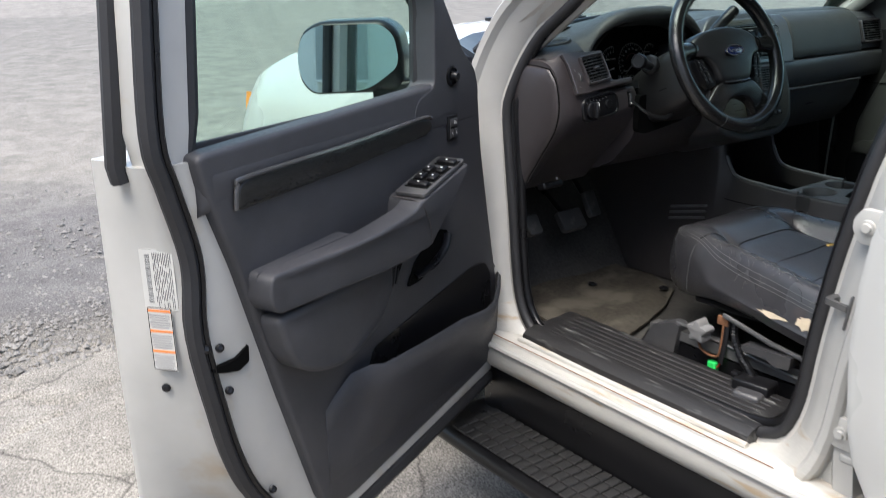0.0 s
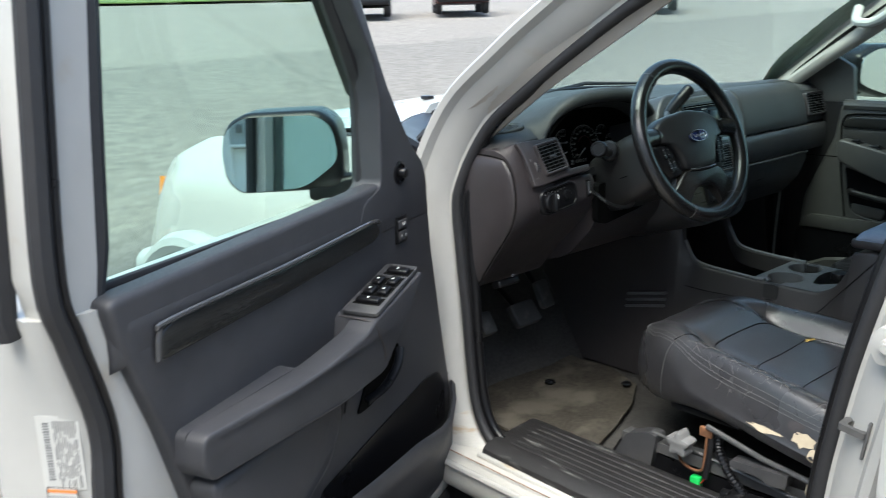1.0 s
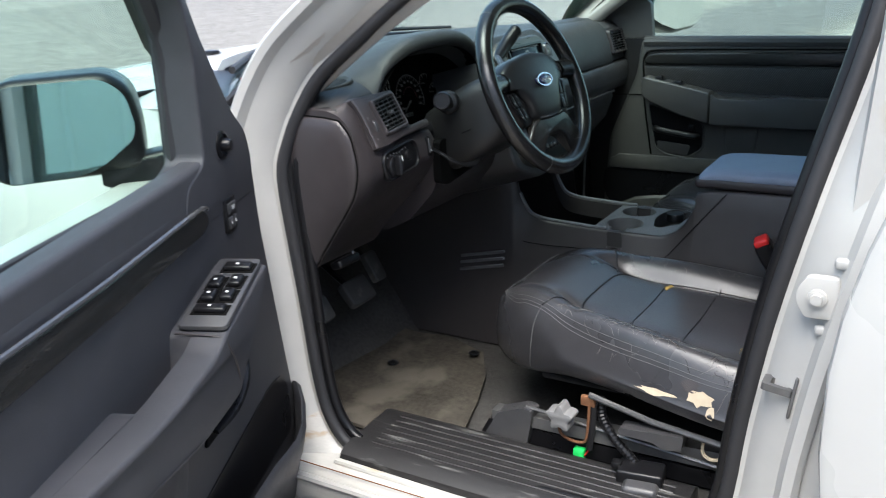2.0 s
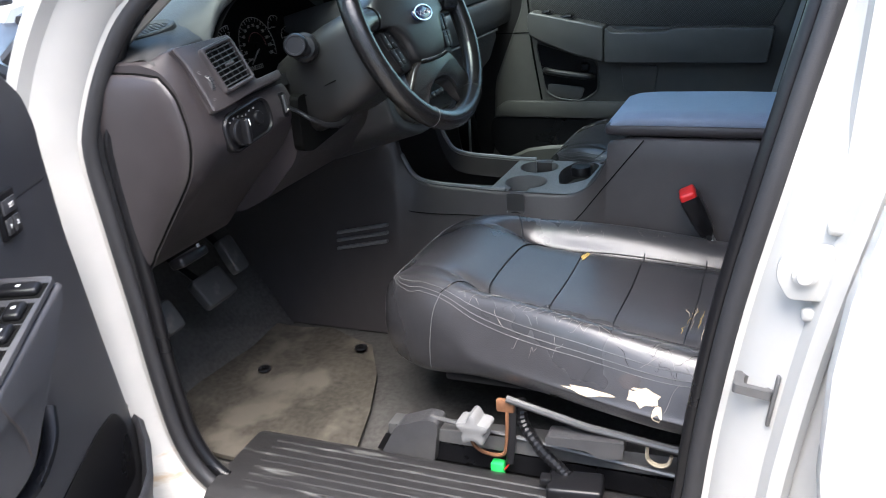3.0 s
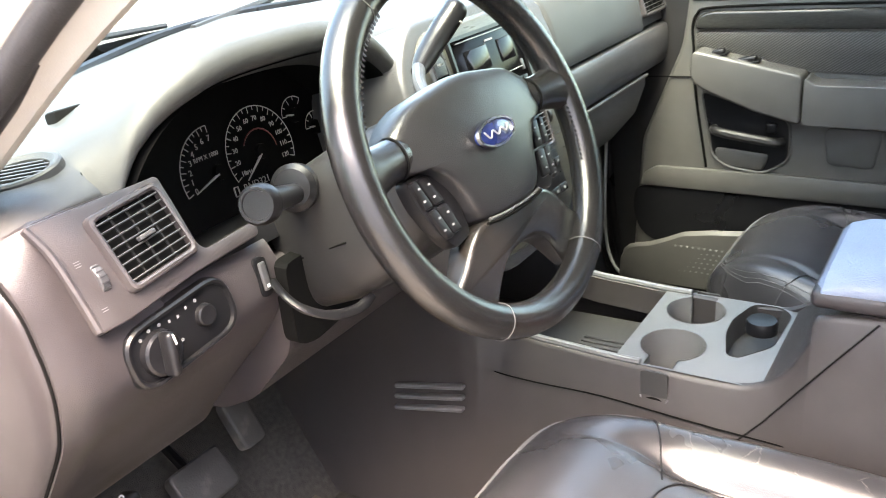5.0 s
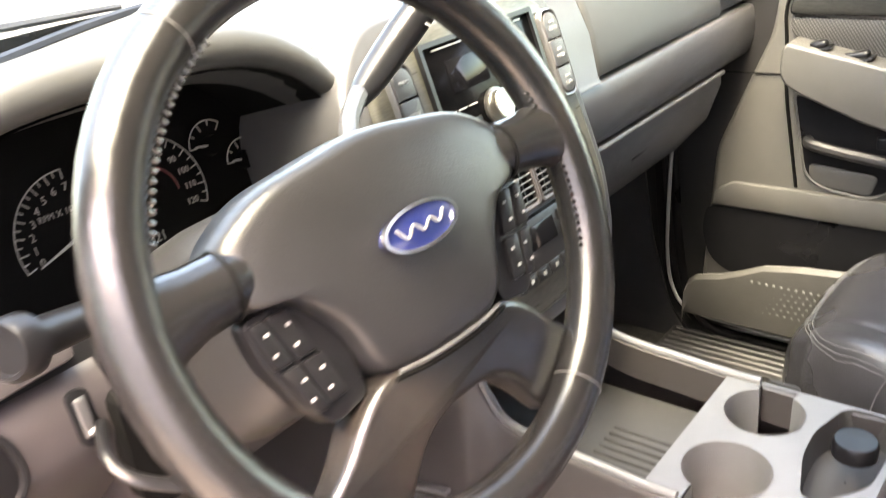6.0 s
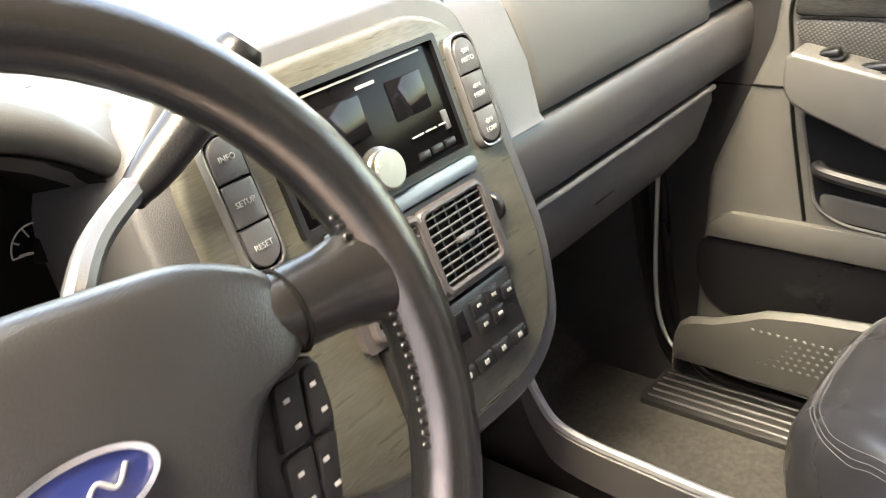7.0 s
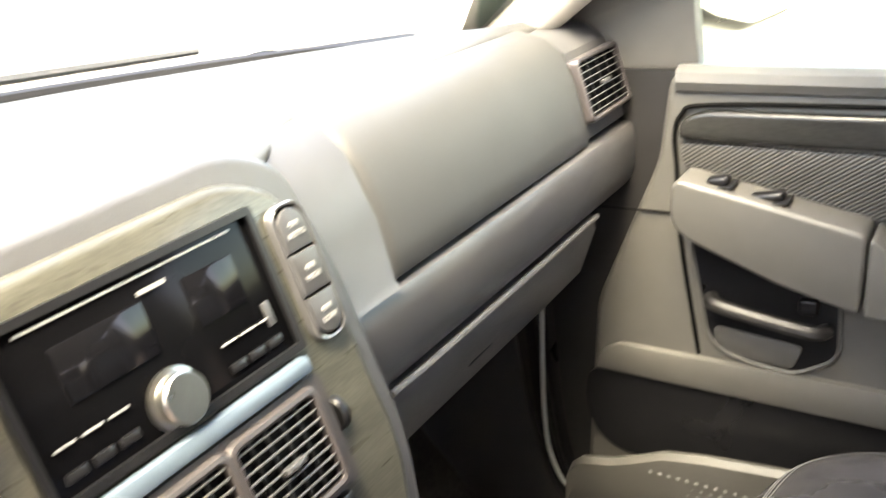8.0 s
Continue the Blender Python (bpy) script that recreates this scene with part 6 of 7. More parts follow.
for c in CUPS:
    ring = cup_outline(*c, DZ)
    cx, cy, r, side = c
    well = part("cup_well", loft([[(cx + (x - cx) * k, cy + (y - cy) * k, z) for x, y, _ in ring[:33]] for z, k in ((DZ + 0.0015, 1.02), (DZ + 0.001, 0.99), (DZ - 0.004, 0.975), (0.862, 0.90), (0.861, 0.02))], closed=False, caps=False), DECK, console, "cup holder with a finger notch")
    for e in (32, 0):
        x, y, _ = ring[e]
        end = ring[33][0]
        part("notch_wall", loft([[(x, y, DZ), (end, y, DZ), (end, y, 0.885), (x, y, 0.865)], [(x, y + (0.002 if y > cy else -0.002), DZ), (end, y + (0.002 if y > cy else -0.002), DZ), (end, y + (0.002 if y > cy else -0.002), 0.885), (x, y + (0.002 if y > cy else -0.002), 0.865)]]), DECK, well)
    sx = CL - 0.006 if side < 0 else CR + 0.006
    part("notch_front", prism(rounded([(cy - 0.0185, DZ - 0.001), (cy - 0.0185, 0.893), (cy - 0.008, 0.880), (cy + 0.008, 0.880), (cy + 0.0185, 0.893), (cy + 0.0185, DZ - 0.001)], 0.006, 3), sx - side * 0.002, sx + side * 0.0012, "yz"), PLASTIC_SOFT, well, "finger notch in the flank")
    part("notch_drain", prism(oval(0.024, 0.012, cy, 0.8865, 20), sx, sx + side * 0.0022, "yz"), VOID, well)
    part("notch_rim", tube([(sx + side * 0.0012, cy + 0.0185 * math.cos(a), 0.893 + 0.013 * math.sin(a)) for a in [math.pi + math.pi * k / 12 for k in range(13)]], 0.0014, 6), DECK, well)
part("small_bin", loft([[(0.07 + (x - 0.07) * k, -0.155 + (y + 0.155) * k, z) for x, y in rounded(bin_slot, 0.014, 4)] for z, k in ((DZ + 0.001, 1.0), (DZ - 0.035, 0.92), (DZ - 0.036, 0.02))], caps=False), PLASTIC_SOFT, console, "small bin behind the cups")
part("bin_plug", lathe([(0.022, -0.010), (0.022, 0.004), (0.020, 0.008), (0.001, 0.009)], 28, pose(0.083, -0.158, 0.935)), BLACK, console, "round black socket cap")
part("deck_front", box(CR - CL - 0.026, 0.010, 0.066, ((CL + CR) / 2, -0.003, 0.897), 0.003), DECK, console)
part("tray_edge", tube(smooth_path([(CL + 0.007, y, z + 0.002) for y, z in SIDE_TOP[3:9] + [(-0.038, DZ)]], 4), 0.0052, 8), DECK, console, "grey rail along the tray")
part("tray_edge", tube(smooth_path([(CR - 0.007, y, z + 0.002) for y, z in SIDE_TOP[3:9] + [(-0.038, DZ)]], 4), 0.0052, 8), DECK, console, "grey rail along the tray")
part("bin_body", prism(rounded([(-0.19, 0.70), (-0.19, 0.932), (-0.225, 0.958), (-0.258, 1.020), (-0.285, 1.052), (-0.61, 1.058), (-0.62, 0.70)], 0.015, 3), CL + 0.010, CR - 0.010, "yz"), CONSOLE, console)
lid = part("console_lid", loft([[(x, y, z) for x, z in rounded([(CL + 0.000, 1.074), (CL + 0.001, zt - 0.010), (CL + 0.022, zt), (0.115, zt + 0.002), (0.140, zt - 0.010), (0.140, 1.074)], 0.014, 4)] for y, zt in ((-0.250, 1.080), (-0.258, 1.090), (-0.280, 1.097), (-0.32, 1.100), (-0.48, 1.102), (-0.62, 1.100))]), LEATHER_SKYLIT, console, "padded lid coloured blue grey for the sky it reflects")
part("lid_rim", box(0.228, 0.385, 0.024, (0.029, -0.4375, 1.068), 0.010, 4), PLASTIC_WARM, console, "charcoal lid rim")
part("bin_seam", tube([(CL - 0.0035, -0.321, 1.050), (CL - 0.0105, -0.281, 1.000), (CL - 0.019, -0.245, 0.955), (CL - 0.029, -0.206, 0.905), (CL - 0.035, -0.17, 0.865)], 0.0012, 5), VOID, console)
part("side_seam", tube(smooth_path([(-0.0930, 0.262, 1.02), (-0.0945, 0.253, 0.962), (-0.0975, 0.235, 0.915), (-0.1005, 0.191, 0.886), (-0.1005, 0.12, 0.880), (-0.100, 0.012, 0.882), (-0.103, -0.12, 0.876), (-0.105, -0.30, 0.870)], 6), 0.0012, 5), VOID, console)
for z in (0.843, 0.826, 0.808):
    part("floor_duct_slot", box(0.012, 0.13, 0.0065, (0, 0, 0), 0.0015, 1, pose(-0.1165 - 0.21 * (0.843 - z), 0.285, z - 0.003, -12, 0, 0)), DECK, console, "slot of the floor air duct")

# ---- seats ----
CUSHION = [(0.090, 0.055, 0.815, 0.785, 0.0, 0.0), (0.083, 0.093, 0.846, 0.766, 0.0, 0.0), (0.065, 0.128, 0.874, 0.752, 0.001, 0.0), (0.038, 0.154, 0.897, 0.745, 0.002, 0.0), (0.002, 0.176, 0.912, 0.742, 0.003, 0.0), (-0.036, 0.192, 0.918, 0.744, 0.004, 0.0),
           (-0.070, 0.204, 0.916, 0.752, 0.006, 0.002), (-0.100, 0.215, 0.906, 0.760, 0.012, 0.006), (-0.125, 0.223, 0.892, 0.766, 0.022, 0.008), (-0.14, 0.228, 0.885, 0.770, 0.028, 0.012), (-0.22, 0.243, 0.876, 0.774, 0.036, 0.014),
           (-0.32, 0.262, 0.868, 0.770, 0.036, 0.014), (-0.43, 0.278, 0.857, 0.757, 0.030, 0.012), (-0.54, 0.282, 0.848, 0.75, 0.025, 0.010), (-0.60, 0.265, 0.84, 0.76, 0.02, 0.0)]


def lean_in(y):
    """The cushion's front stands a little towards the console."""
    return 0.022 * (1 - ease(-0.05, 0.40, -y))


def cushion_ring(y, hw, top, low, bol, dip):
    pr = [(-0.86, low), (-0.93, low + 0.008), (-0.98, low + 0.032), (-1.0, low * 0.5 + top * 0.5 - 0.01), (-0.985, top - 0.058), (-0.950, top - 0.034), (-0.905, top - 0.015 + bol * 0.3), (-0.84, top - 0.003 + bol * 0.9), (-0.77, top + bol), (-0.66, top + bol * 0.6), (-0.585, top - dip), (-0.55, top - dip), (-0.50, top + 0.002), (-0.25, top), (0, top)]
    pr = pr + [(-a, b) for a, b in reversed(pr[:-1])]
    return [(a * hw + lean_in(y), y, b) for a, b in pr]


def backrest_ring(s, hw, thick, bol):
    """A section of the backrest at s metres up its lean."""
    pr = [(-0.90, -thick), (-0.99, -thick * 0.6), (-1.0, -0.02), (-0.97, 0.015), (-0.90, bol), (-0.80, bol * 0.95), (-0.66, bol * 0.3), (-0.58, -0.012), (-0.54, -0.010), (-0.48, 0.0), (0, 0.0)]
    pr = pr + [(-a, b) for a, b in reversed(pr[:-1])]
    return [(a * hw, b, s) for a, b in pr]


def front_seat(cx, dy, name, label):
    seat = thing(name, label, "car seat", pose(cx, dy, 0), group="front seats")
    c = part("seat_cushion", loft([cushion_ring(*r) for r in CUSHION]), LEATHER, seat, "creased black leather cushion", sharp=180)
    sub = c.modifiers.new("round", "SUBSURF")
    sub.levels = sub.render_levels = 2
    b = part("backrest", loft([backrest_ring(*r) for r in ((0.0, 0.21, 0.08, 0.02), (0.03, 0.24, 0.10, 0.035), (0.12, 0.255, 0.11, 0.050), (0.28, 0.262, 0.11, 0.055), (0.45, 0.255, 0.10, 0.050), (0.56, 0.235, 0.09, 0.03), (0.62, 0.20, 0.08, 0.01), (0.645, 0.12, 0.06, 0.0))]), LEATHER, seat, "black leather backrest", m=pose(0, -0.565, 0.82, 13, 0, 0), sharp=180)
    sub = b.modifiers.new("round", "SUBSURF")
    sub.levels = sub.render_levels = 2
    part("headrest", box(0.27, 0.11, 0.18, (0, -0.76, 1.56), 0.05, 4), LEATHER, seat)

    def seam(name, pts, way, r, mat, lab=""):
        path = drape(c, smooth_path(pts, 8), way, 0.0008)
        if len(path) > 3:
            part(name, tube(path, r, 5), mat, seat, lab)
    up, y0 = (0, 0, -1), 1.2
    # seams round the insert and across it
    seam("insert_seam", [(-0.185, -0.58, y0), (-0.183, -0.45, y0), (-0.172, -0.34, y0), (-0.150, -0.235, y0), (-0.132, -0.165, y0), (-0.105, -0.135, y0), (-0.05, -0.128, y0), (0.05, -0.128, y0), (0.105, -0.135, y0), (0.135, -0.165, y0), (0.151, -0.235, y0), (0.160, -0.34, y0), (0.165, -0.45, y0), (0.165, -0.58, y0)], up, 0.0014, BLACK)
    for y, hw_in in ((-0.238, 0.150), (-0.345, 0.165), (-0.455, 0.172)):
        seam("cross_seam", [(-hw_in, y, y0), (0.0, y - 0.004, y0), (hw_in, y, y0)], up, 0.0011, BLACK)
    for sx in (-1, 1):
        for off in (0.0, 0.0035, 0.009):
            hw = lambda y: between(-y, [(-r[0], r[1]) for r in CUSHION]) * 0.91 - off
            seam("edge_stitch", [(sx * hw(y) + lean_in(y), y, y0) for y in (-0.58, -0.45, -0.30, -0.16, -0.06, -0.03, 0.0)] + [(sx * 0.130 + 0.022, 0.036 - off, y0), (sx * 0.075 + 0.022, 0.060 - off, y0), (0.022, 0.068 - off, y0)], up, 0.0007, STITCH)
        seam("bolster_seam", [(sx * 0.115, -0.128, y0), (sx * 0.150 + 0.022, -0.105, y0), (sx * 0.178 + 0.022, -0.085, y0), (sx * 0.186 + 0.022, -0.072, y0)], up, 0.0011, BLACK)
        seam("corner_stitch", [(sx * 0.6, -0.072, 0.903), (sx * 0.6, -0.060, 0.87), (sx * 0.6, -0.050, 0.80), (sx * 0.6, -0.046, 0.765)], (-sx, 0, 0), 0.0008, STITCH)
    part("seat_pan", box(0.36, 0.42, 0.022, (0.01, -0.28, 0.756), 0.008), BLACK, seat)
    for x in (-0.20, 0.20):
        part("seat_rail", prism([(0.02, 0.655), (0.02, 0.675), (-0.50, 0.70), (-0.50, 0.66)], x - 0.018, x + 0.018, "yz", 0.003), STEEL_DARK, seat, "sliding seat rail")
        part("rail_base", prism([(0.05, 0.615), (0.03, 0.650), (-0.05, 0.650), (-0.50, 0.650), (-0.52, 0.615)], x - 0.012, x + 0.012, "yz"), BLACK, seat)
    return seat, c


driver_seat, cushion = front_seat(-0.365, 0.0, "bucket_seat", "worn black leather driver seat with torn cracked side bolster")
passenger_seat, _ = front_seat(0.445, -0.075, "bucket_seat", "black leather passenger seat beside the console")
# wear on the driver's cushion: torn patches, bare foam and cracks
rnd = random.Random(4)


def patch(name, cy, cz, w, h, mat, lab, seed):
    g = random.Random(seed)
    ring = [(cy + w * math.cos(a) * (0.7 + 0.5 * g.random()), cz + h * math.sin(a) * (0.6 + 0.6 * g.random())) for a in [2 * math.pi * k / 16 for k in range(16)]]
    pts = drape(cushion, [(-0.6, y, z) for y, z in ring] + [(-0.6, cy, cz)], (1, 0, 0), 0.0012)
    if len(pts) == 17:
        bm = bmesh.new()
        vs = [bm.verts.new(p) for p in pts]
        for i in range(16):
            bm.faces.new((vs[i], vs[(i + 1) % 16], vs[16]))
        part(name, bm, mat, driver_seat, lab)


patch("torn_patch", -0.335, 0.814, 0.036, 0.006, CREAM, "torn leather showing cream backing", 2)
patch("torn_patch", -0.420, 0.820, 0.024, 0.014, CREAM, "torn leather showing cream backing", 5)
patch("torn_patch", -0.438, 0.802, 0.009, 0.012, CREAM, "torn leather showing cream backing", 8)
patch("peeled_patch", -0.395, 0.838, 0.018, 0.012, PLASTIC_WARM, "lifted grey leather flap", 9)


def streak(name, x, y, dx, dy, r, mat):
    p = drape(cushion, smooth_path([(x, y, 1.2), (x + dx * 0.3 + 0.006 * rnd.uniform(-1, 1), y + dy * 0.3, 1.2), (x + dx * 0.7, y + dy * 0.7 + 0.006 * rnd.uniform(-1, 1), 1.2), (x + dx, y + dy, 1.2)], 4), (0, 0, -1), r * 0.3)
    if len(p) > 6:
        n = len(p)
        part(name, tube(p, [r * (0.25 + 0.75 * math.sin(math.pi * (i + 0.5) / n)) for i in range(n)], 5, flat=0.5), mat, driver_seat)


streak("foam_tear", 0.090, -0.247, 0.044, 0.004, 0.0045, YELLOW)
streak("foam_tear", 0.098, -0.241, 0.030, -0.004, 0.003, YELLOW)
for k in range(10):
    streak("foam_crack", -0.115 + rnd.uniform(-0.02, 0.06), -0.462 + rnd.gauss(0, 0.010), rnd.uniform(0.02, 0.06), rnd.uniform(-0.006, 0.006), rnd.uniform(0.0003, 0.0007), YELLOW if k % 2 else CREAM)
for k in range(110):
    y = -0.08 - 0.44 * rnd.random() ** 0.7
    long = rnd.uniform(0.012, 0.05)
    lean = rnd.choice((0.6, -0.6, 1.0))
    streak("leather_crack", 0.025 - 0.91 * between(-y, [(-r[0], r[1]) for r in CUSHION]) + lean_in(y) + rnd.gauss(0, 0.017), y, long * 0.55 * rnd.uniform(0.3, 1), -long * lean, rnd.uniform(0.0003, 0.0007), (CRACK, VOID, STITCH)[k % 3])
for k in range(24):
    streak("leather_crack", 0.20 + rnd.gauss(0, 0.025), rnd.uniform(-0.46, -0.12), rnd.uniform(-0.02, 0.02), rnd.uniform(-0.02, 0.02), 0.0004, CRACK)
buckle = thing("seat_belt_buckle", "black seat belt buckle with red release button", "buckle", pose(-0.130, -0.462, 0.862, -26, -6, 10))
part("buckle_body", loft([[(a, b, z) for a, b in rrect(w, d, 0.010)] for z, w, d in ((0.03, 0.026, 0.018), (0.04, 0.038, 0.028), (0.075, 0.044, 0.034), (0.110, 0.046, 0.036), (0.116, 0.044, 0.034))]), BLACK, buckle)
part("release_button", box(0.040, 0.030, 0.016, (0, 0, 0.120), 0.005, 3), RED, buckle, "red release button")
strap = part("buckle_strap", box(0.034, 0.010, 0.16, (0, 0.0, -0.045), 0.003), BLACK, buckle)
for k in range(7):
    part("strap_stripe", box(0.035, 0.0108, 0.0026, (0, 0.0, 0.022 - k * 0.0075), 0.0005, 1), CLADDING, strap)

# ---- clutter under the driver's seat ----
flap = thing("track_cover", "black plastic seat track end cover", "cover", pose(-0.575, -0.02, 0.66))
part("cover_shell", prism(rounded([(0.055, -0.043), (0.02, 0.02), (-0.035, 0.042), (-0.058, 0.038), (-0.045, -0.043)], 0.008, 3), -0.02, 0.02, "yz", 0.004), PLASTIC, flap)
knob_t = thing("adjuster_knob", "grey star shaped seat adjuster knob", "knob", pose(-0.595, -0.150, 0.716, 0, -90, 0))
part("knob_star", prism([((0.024 + 0.005 * math.cos(5 * a)) * math.cos(a), (0.024 + 0.005 * math.cos(5 * a)) * math.sin(a)) for a in [2 * math.pi * k / 40 for k in range(40)]], 0.0, 0.034, "xy", 0.006), CLADDING_DARK, knob_t)
bracket = thing("rusty_bracket", "rusty wire bracket below the seat", "bracket")
part("wire_loop", tube(smooth_path([(-0.592, -0.135, 0.70), (-0.592, -0.138, 0.668), (-0.592, -0.16, 0.655), (-0.592, -0.19, 0.660), (-0.59, -0.196, 0.70), (-0.59, -0.198, 0.745)], 5), 0.0032, 6), RUST, bracket)
part("bracket_plate", box(0.010, 0.030, 0.022, (-0.588, -0.195, 0.748), 0.003), RUST, bracket)
hose = thing("wiring_conduit", "black corrugated wiring conduit", "conduit")
hp = smooth_path([(-0.575, -0.215, 0.755), (-0.58, -0.222, 0.715), (-0.595, -0.25, 0.685), (-0.61, -0.285, 0.665), (-0.62, -0.312, 0.645)], 10)
part("conduit_tube", tube(hp, [0.0085 + 0.0016 * (i % 2) for i in range(len(hp))], 9), BLACK, hose)
strap = thing("wire_strap", "taped wire lead ending in a green plug", "wire")
part("lead_tape", tube(smooth_path([(-0.585, -0.205, 0.755), (-0.59, -0.205, 0.70), (-0.595, -0.200, 0.645)], 5), 0.007, 7, flat=0.5), BLACK, strap)
part("thin_wire", tube(smooth_path([(-0.595, -0.200, 0.645), (-0.592, -0.192, 0.632), (-0.59, -0.186, 0.624)], 4), 0.0016, 5), RED, strap, "thin red wire")
plug = part("plug", box(0.018, 0.022, 0.026, (-0.590, -0.178, 0.628), 0.003, 2, pose(0, 0, 0)), GREEN, strap, "bright green plug")
part("plug_lip", box(0.012, 0.010, 0.008, (-0.592, -0.184, 0.615), 0.002), GREEN, plug)
module = thing("seat_module", "black plastic seat control connector", "connector", pose(-0.64, -0.318, 0.642, 0, 0, 8))
part("module_body", box(0.055, 0.085, 0.036, (0.01, 0, 0), 0.006, 3), BLACK, module)
part("module_cover", box(0.045, 0.065, 0.026, (-0.025, -0.005, -0.008), 0.010, 4), PLASTIC, module)
part("module_clip", box(0.02, 0.018, 0.012, (0.01, 0.045, 0.016), 0.003), BLACK, module)
handle = thing("slide_handle", "dark grey seat release handle", "handle", pose(-0.60, -0.33, 0.715, -5, 0, 0))
part("handle_grip", prism(rounded([(0.062, 0.014), (0.062, 0.0), (0.0, -0.006), (-0.02, -0.018), (-0.055, -0.016), (-0.06, 0.012)], 0.006, 3), -0.02, 0.016, "yz", 0.004), PLASTIC, handle)
cable = thing("release_bar", "dark steel seat release bar", "bar")
part("bar_rod", tube([(-0.595, -0.20, 0.765), (-0.605, -0.33, 0.742), (-0.61, -0.47, 0.728)], 0.006, 8), STEEL_DARK, cable)
part("lower_rod", tube([(-0.58, -0.06, 0.70), (-0.59, -0.30, 0.685), (-0.60, -0.48, 0.675)], 0.004, 6), STEEL_DARK, cable)
hook = thing("steel_hook", "cream painted steel hook", "hook")
part("hook_plate", tube(smooth_path([(-0.60, -0.42, 0.725), (-0.60, -0.42, 0.700), (-0.60, -0.435, 0.690), (-0.60, -0.45, 0.695), (-0.60, -0.455, 0.71)], 4), 0.005, 6, flat=0.6), CREAM, hook)

# ---- floor ----
floor_mat = thing("floor_mat", "worn beige grey carpet floor mat with stains", "floor mat")


def mat_point(u, v):
    x0 = between(v, [(0, -0.655), (0.08, -0.690), (0.7, -0.670), (0.9, -0.62), (1, -0.52)])
    x1 = between(v, [(0, -0.47), (0.10, -0.35), (0.25, -0.235), (0.5, -0.195), (1, -0.20)])
    y = 0.065 + 0.50 * v + 0.05 * u * (1 - v)
    x = x0 + (x1 - x0) * u
    z = 0.622 + 0.010 * noise.noise(Vector((x * 9, y * 9, 0))) + 0.30 * max(0, y - 0.50) ** 1.2
    return (x, y, z)


part("mat_sheet", sheet(36, 36, mat_point, 0.008), MAT, floor_mat)
for x, y in ((-0.404, 0.39), (-0.27, 0.235)):
    part("mat_grommet", lathe([(0.014, 0.0), (0.013, 0.003), (0.006, 0.003), (0.005, 0.0)], 16, pose(x, y, 0.630)), BLACK, floor_mat, "black anchor grommet")
for nm, lab, x, y, z, w, h, rx in (("brake_pedal", "dusty black rubber brake pedal", -0.420, 0.470, 0.812, 0.095, 0.066, -42), ("parking_brake_pedal", "dusty parking brake pedal", -0.62, 0.42, 0.845, 0.05, 0.06, -35), ("accelerator_pedal", "dusty accelerator pedal by the tunnel", -0.312, 0.495, 0.838, 0.045, 0.080, -30)):
    p = thing(nm, lab, "pedal", pose(x, y, z, rx, 0, 0))
    pad = part("pedal_pad", prism(rounded([(-w / 2, -h / 2), (w / 2 * 0.94, -h / 2), (w / 2, h / 2), (-w / 2 * 0.94, h / 2)], 0.012, 4), 0.010, -0.010, "xz", 0.005, 3), DUSTY, p)
    part("pedal_arm", tube([(0, 0.01, 0.0), (0.01, 0.05, 0.12), (0.01, 0.12, 0.25)], 0.008, 6), BLACK, p)
cover = part("hood_release", box(0.07, 0.03, 0.018, (0, 0, 0), 0.006, 3), BLACK, dashboard, "black hood release pull", m=pose(-0.655, 0.315, 0.985, -20, 0, 0))
part("handle_mark", ring_frame(oval(0.007, 0.007, 0.012, 0.012, 20), oval(0.004, 0.004, 0.012, 0.012, 20), -0.016, -0.018), PRINT_GREY, cover)

# ---- passenger door, closed ----
passenger_door = thing("passenger_door", "closed front passenger door with charcoal trim", "car door")
part("door_shell", prism(rounded([(0.40, 0.60), (0.42, 1.30), (-0.62, 1.30), (-0.56, 0.95), (-0.48, 0.62)], 0.02), 0.90, 0.745, "yz"), WHITE, passenger_door)
# liner in darker plastic, to hold the shade between dash and trim
part("door_liner", prism(rounded([(0.40, 0.63), (0.43, 1.31), (-0.60, 1.31), (-0.55, 0.95), (-0.48, 0.66)], 0.02), 0.746, 0.732, "yz"), COLUMN, passenger_door)
part("trim_panel", prism(rounded([(0.275, 0.70), (0.25, 1.0), (0.165, 1.20), (0.15, 1.31), (-0.585, 1.312), (-0.545, 1.0), (-0.50, 0.74), (-0.40, 0.69)], 0.02, 4), 0.75, 0.715, "yz", 0.012, 3), LIT_DOOR_TRIM, passenger_door, "charcoal plastic door trim")
part("belt_roll", tube([(0.725, 0.14, 1.302), (0.725, -0.57, 1.304)], 0.018, 10), LIT_DOOR_TRIM, passenger_door)
part("trim_strip", prism(rounded([(0.136, 1.234), (0.132, 1.258), (0.105, 1.270), (-0.54, 1.278), (-0.555, 1.236)], 0.012, 4), 0.72, 0.703, "yz", 0.006, 3), WOOD, passenger_door, "glossy dark woodgrain strip")
part("insert_panel", prism(rounded([(0.135, 1.230), (0.130, 1.200), (-0.08, 1.155), (-0.50, 1.140), (-0.545, 1.231)], 0.010, 3), 0.72, 0.7085, "yz", 0.004), WOVEN, passenger_door, "woven charcoal trim insert")
part("panel_edge", tube(smooth_path([(0.712, -0.55, 1.284), (0.712, -0.1, 1.281), (0.712, 0.100, 1.276), (0.712, 0.133, 1.263), (0.712, 0.141, 1.237), (0.712, 0.138, 1.195), (0.712, 0.133, 1.107), (0.712, 0.108, 0.948)], 5), 0.0028, 6), VOID, passenger_door)
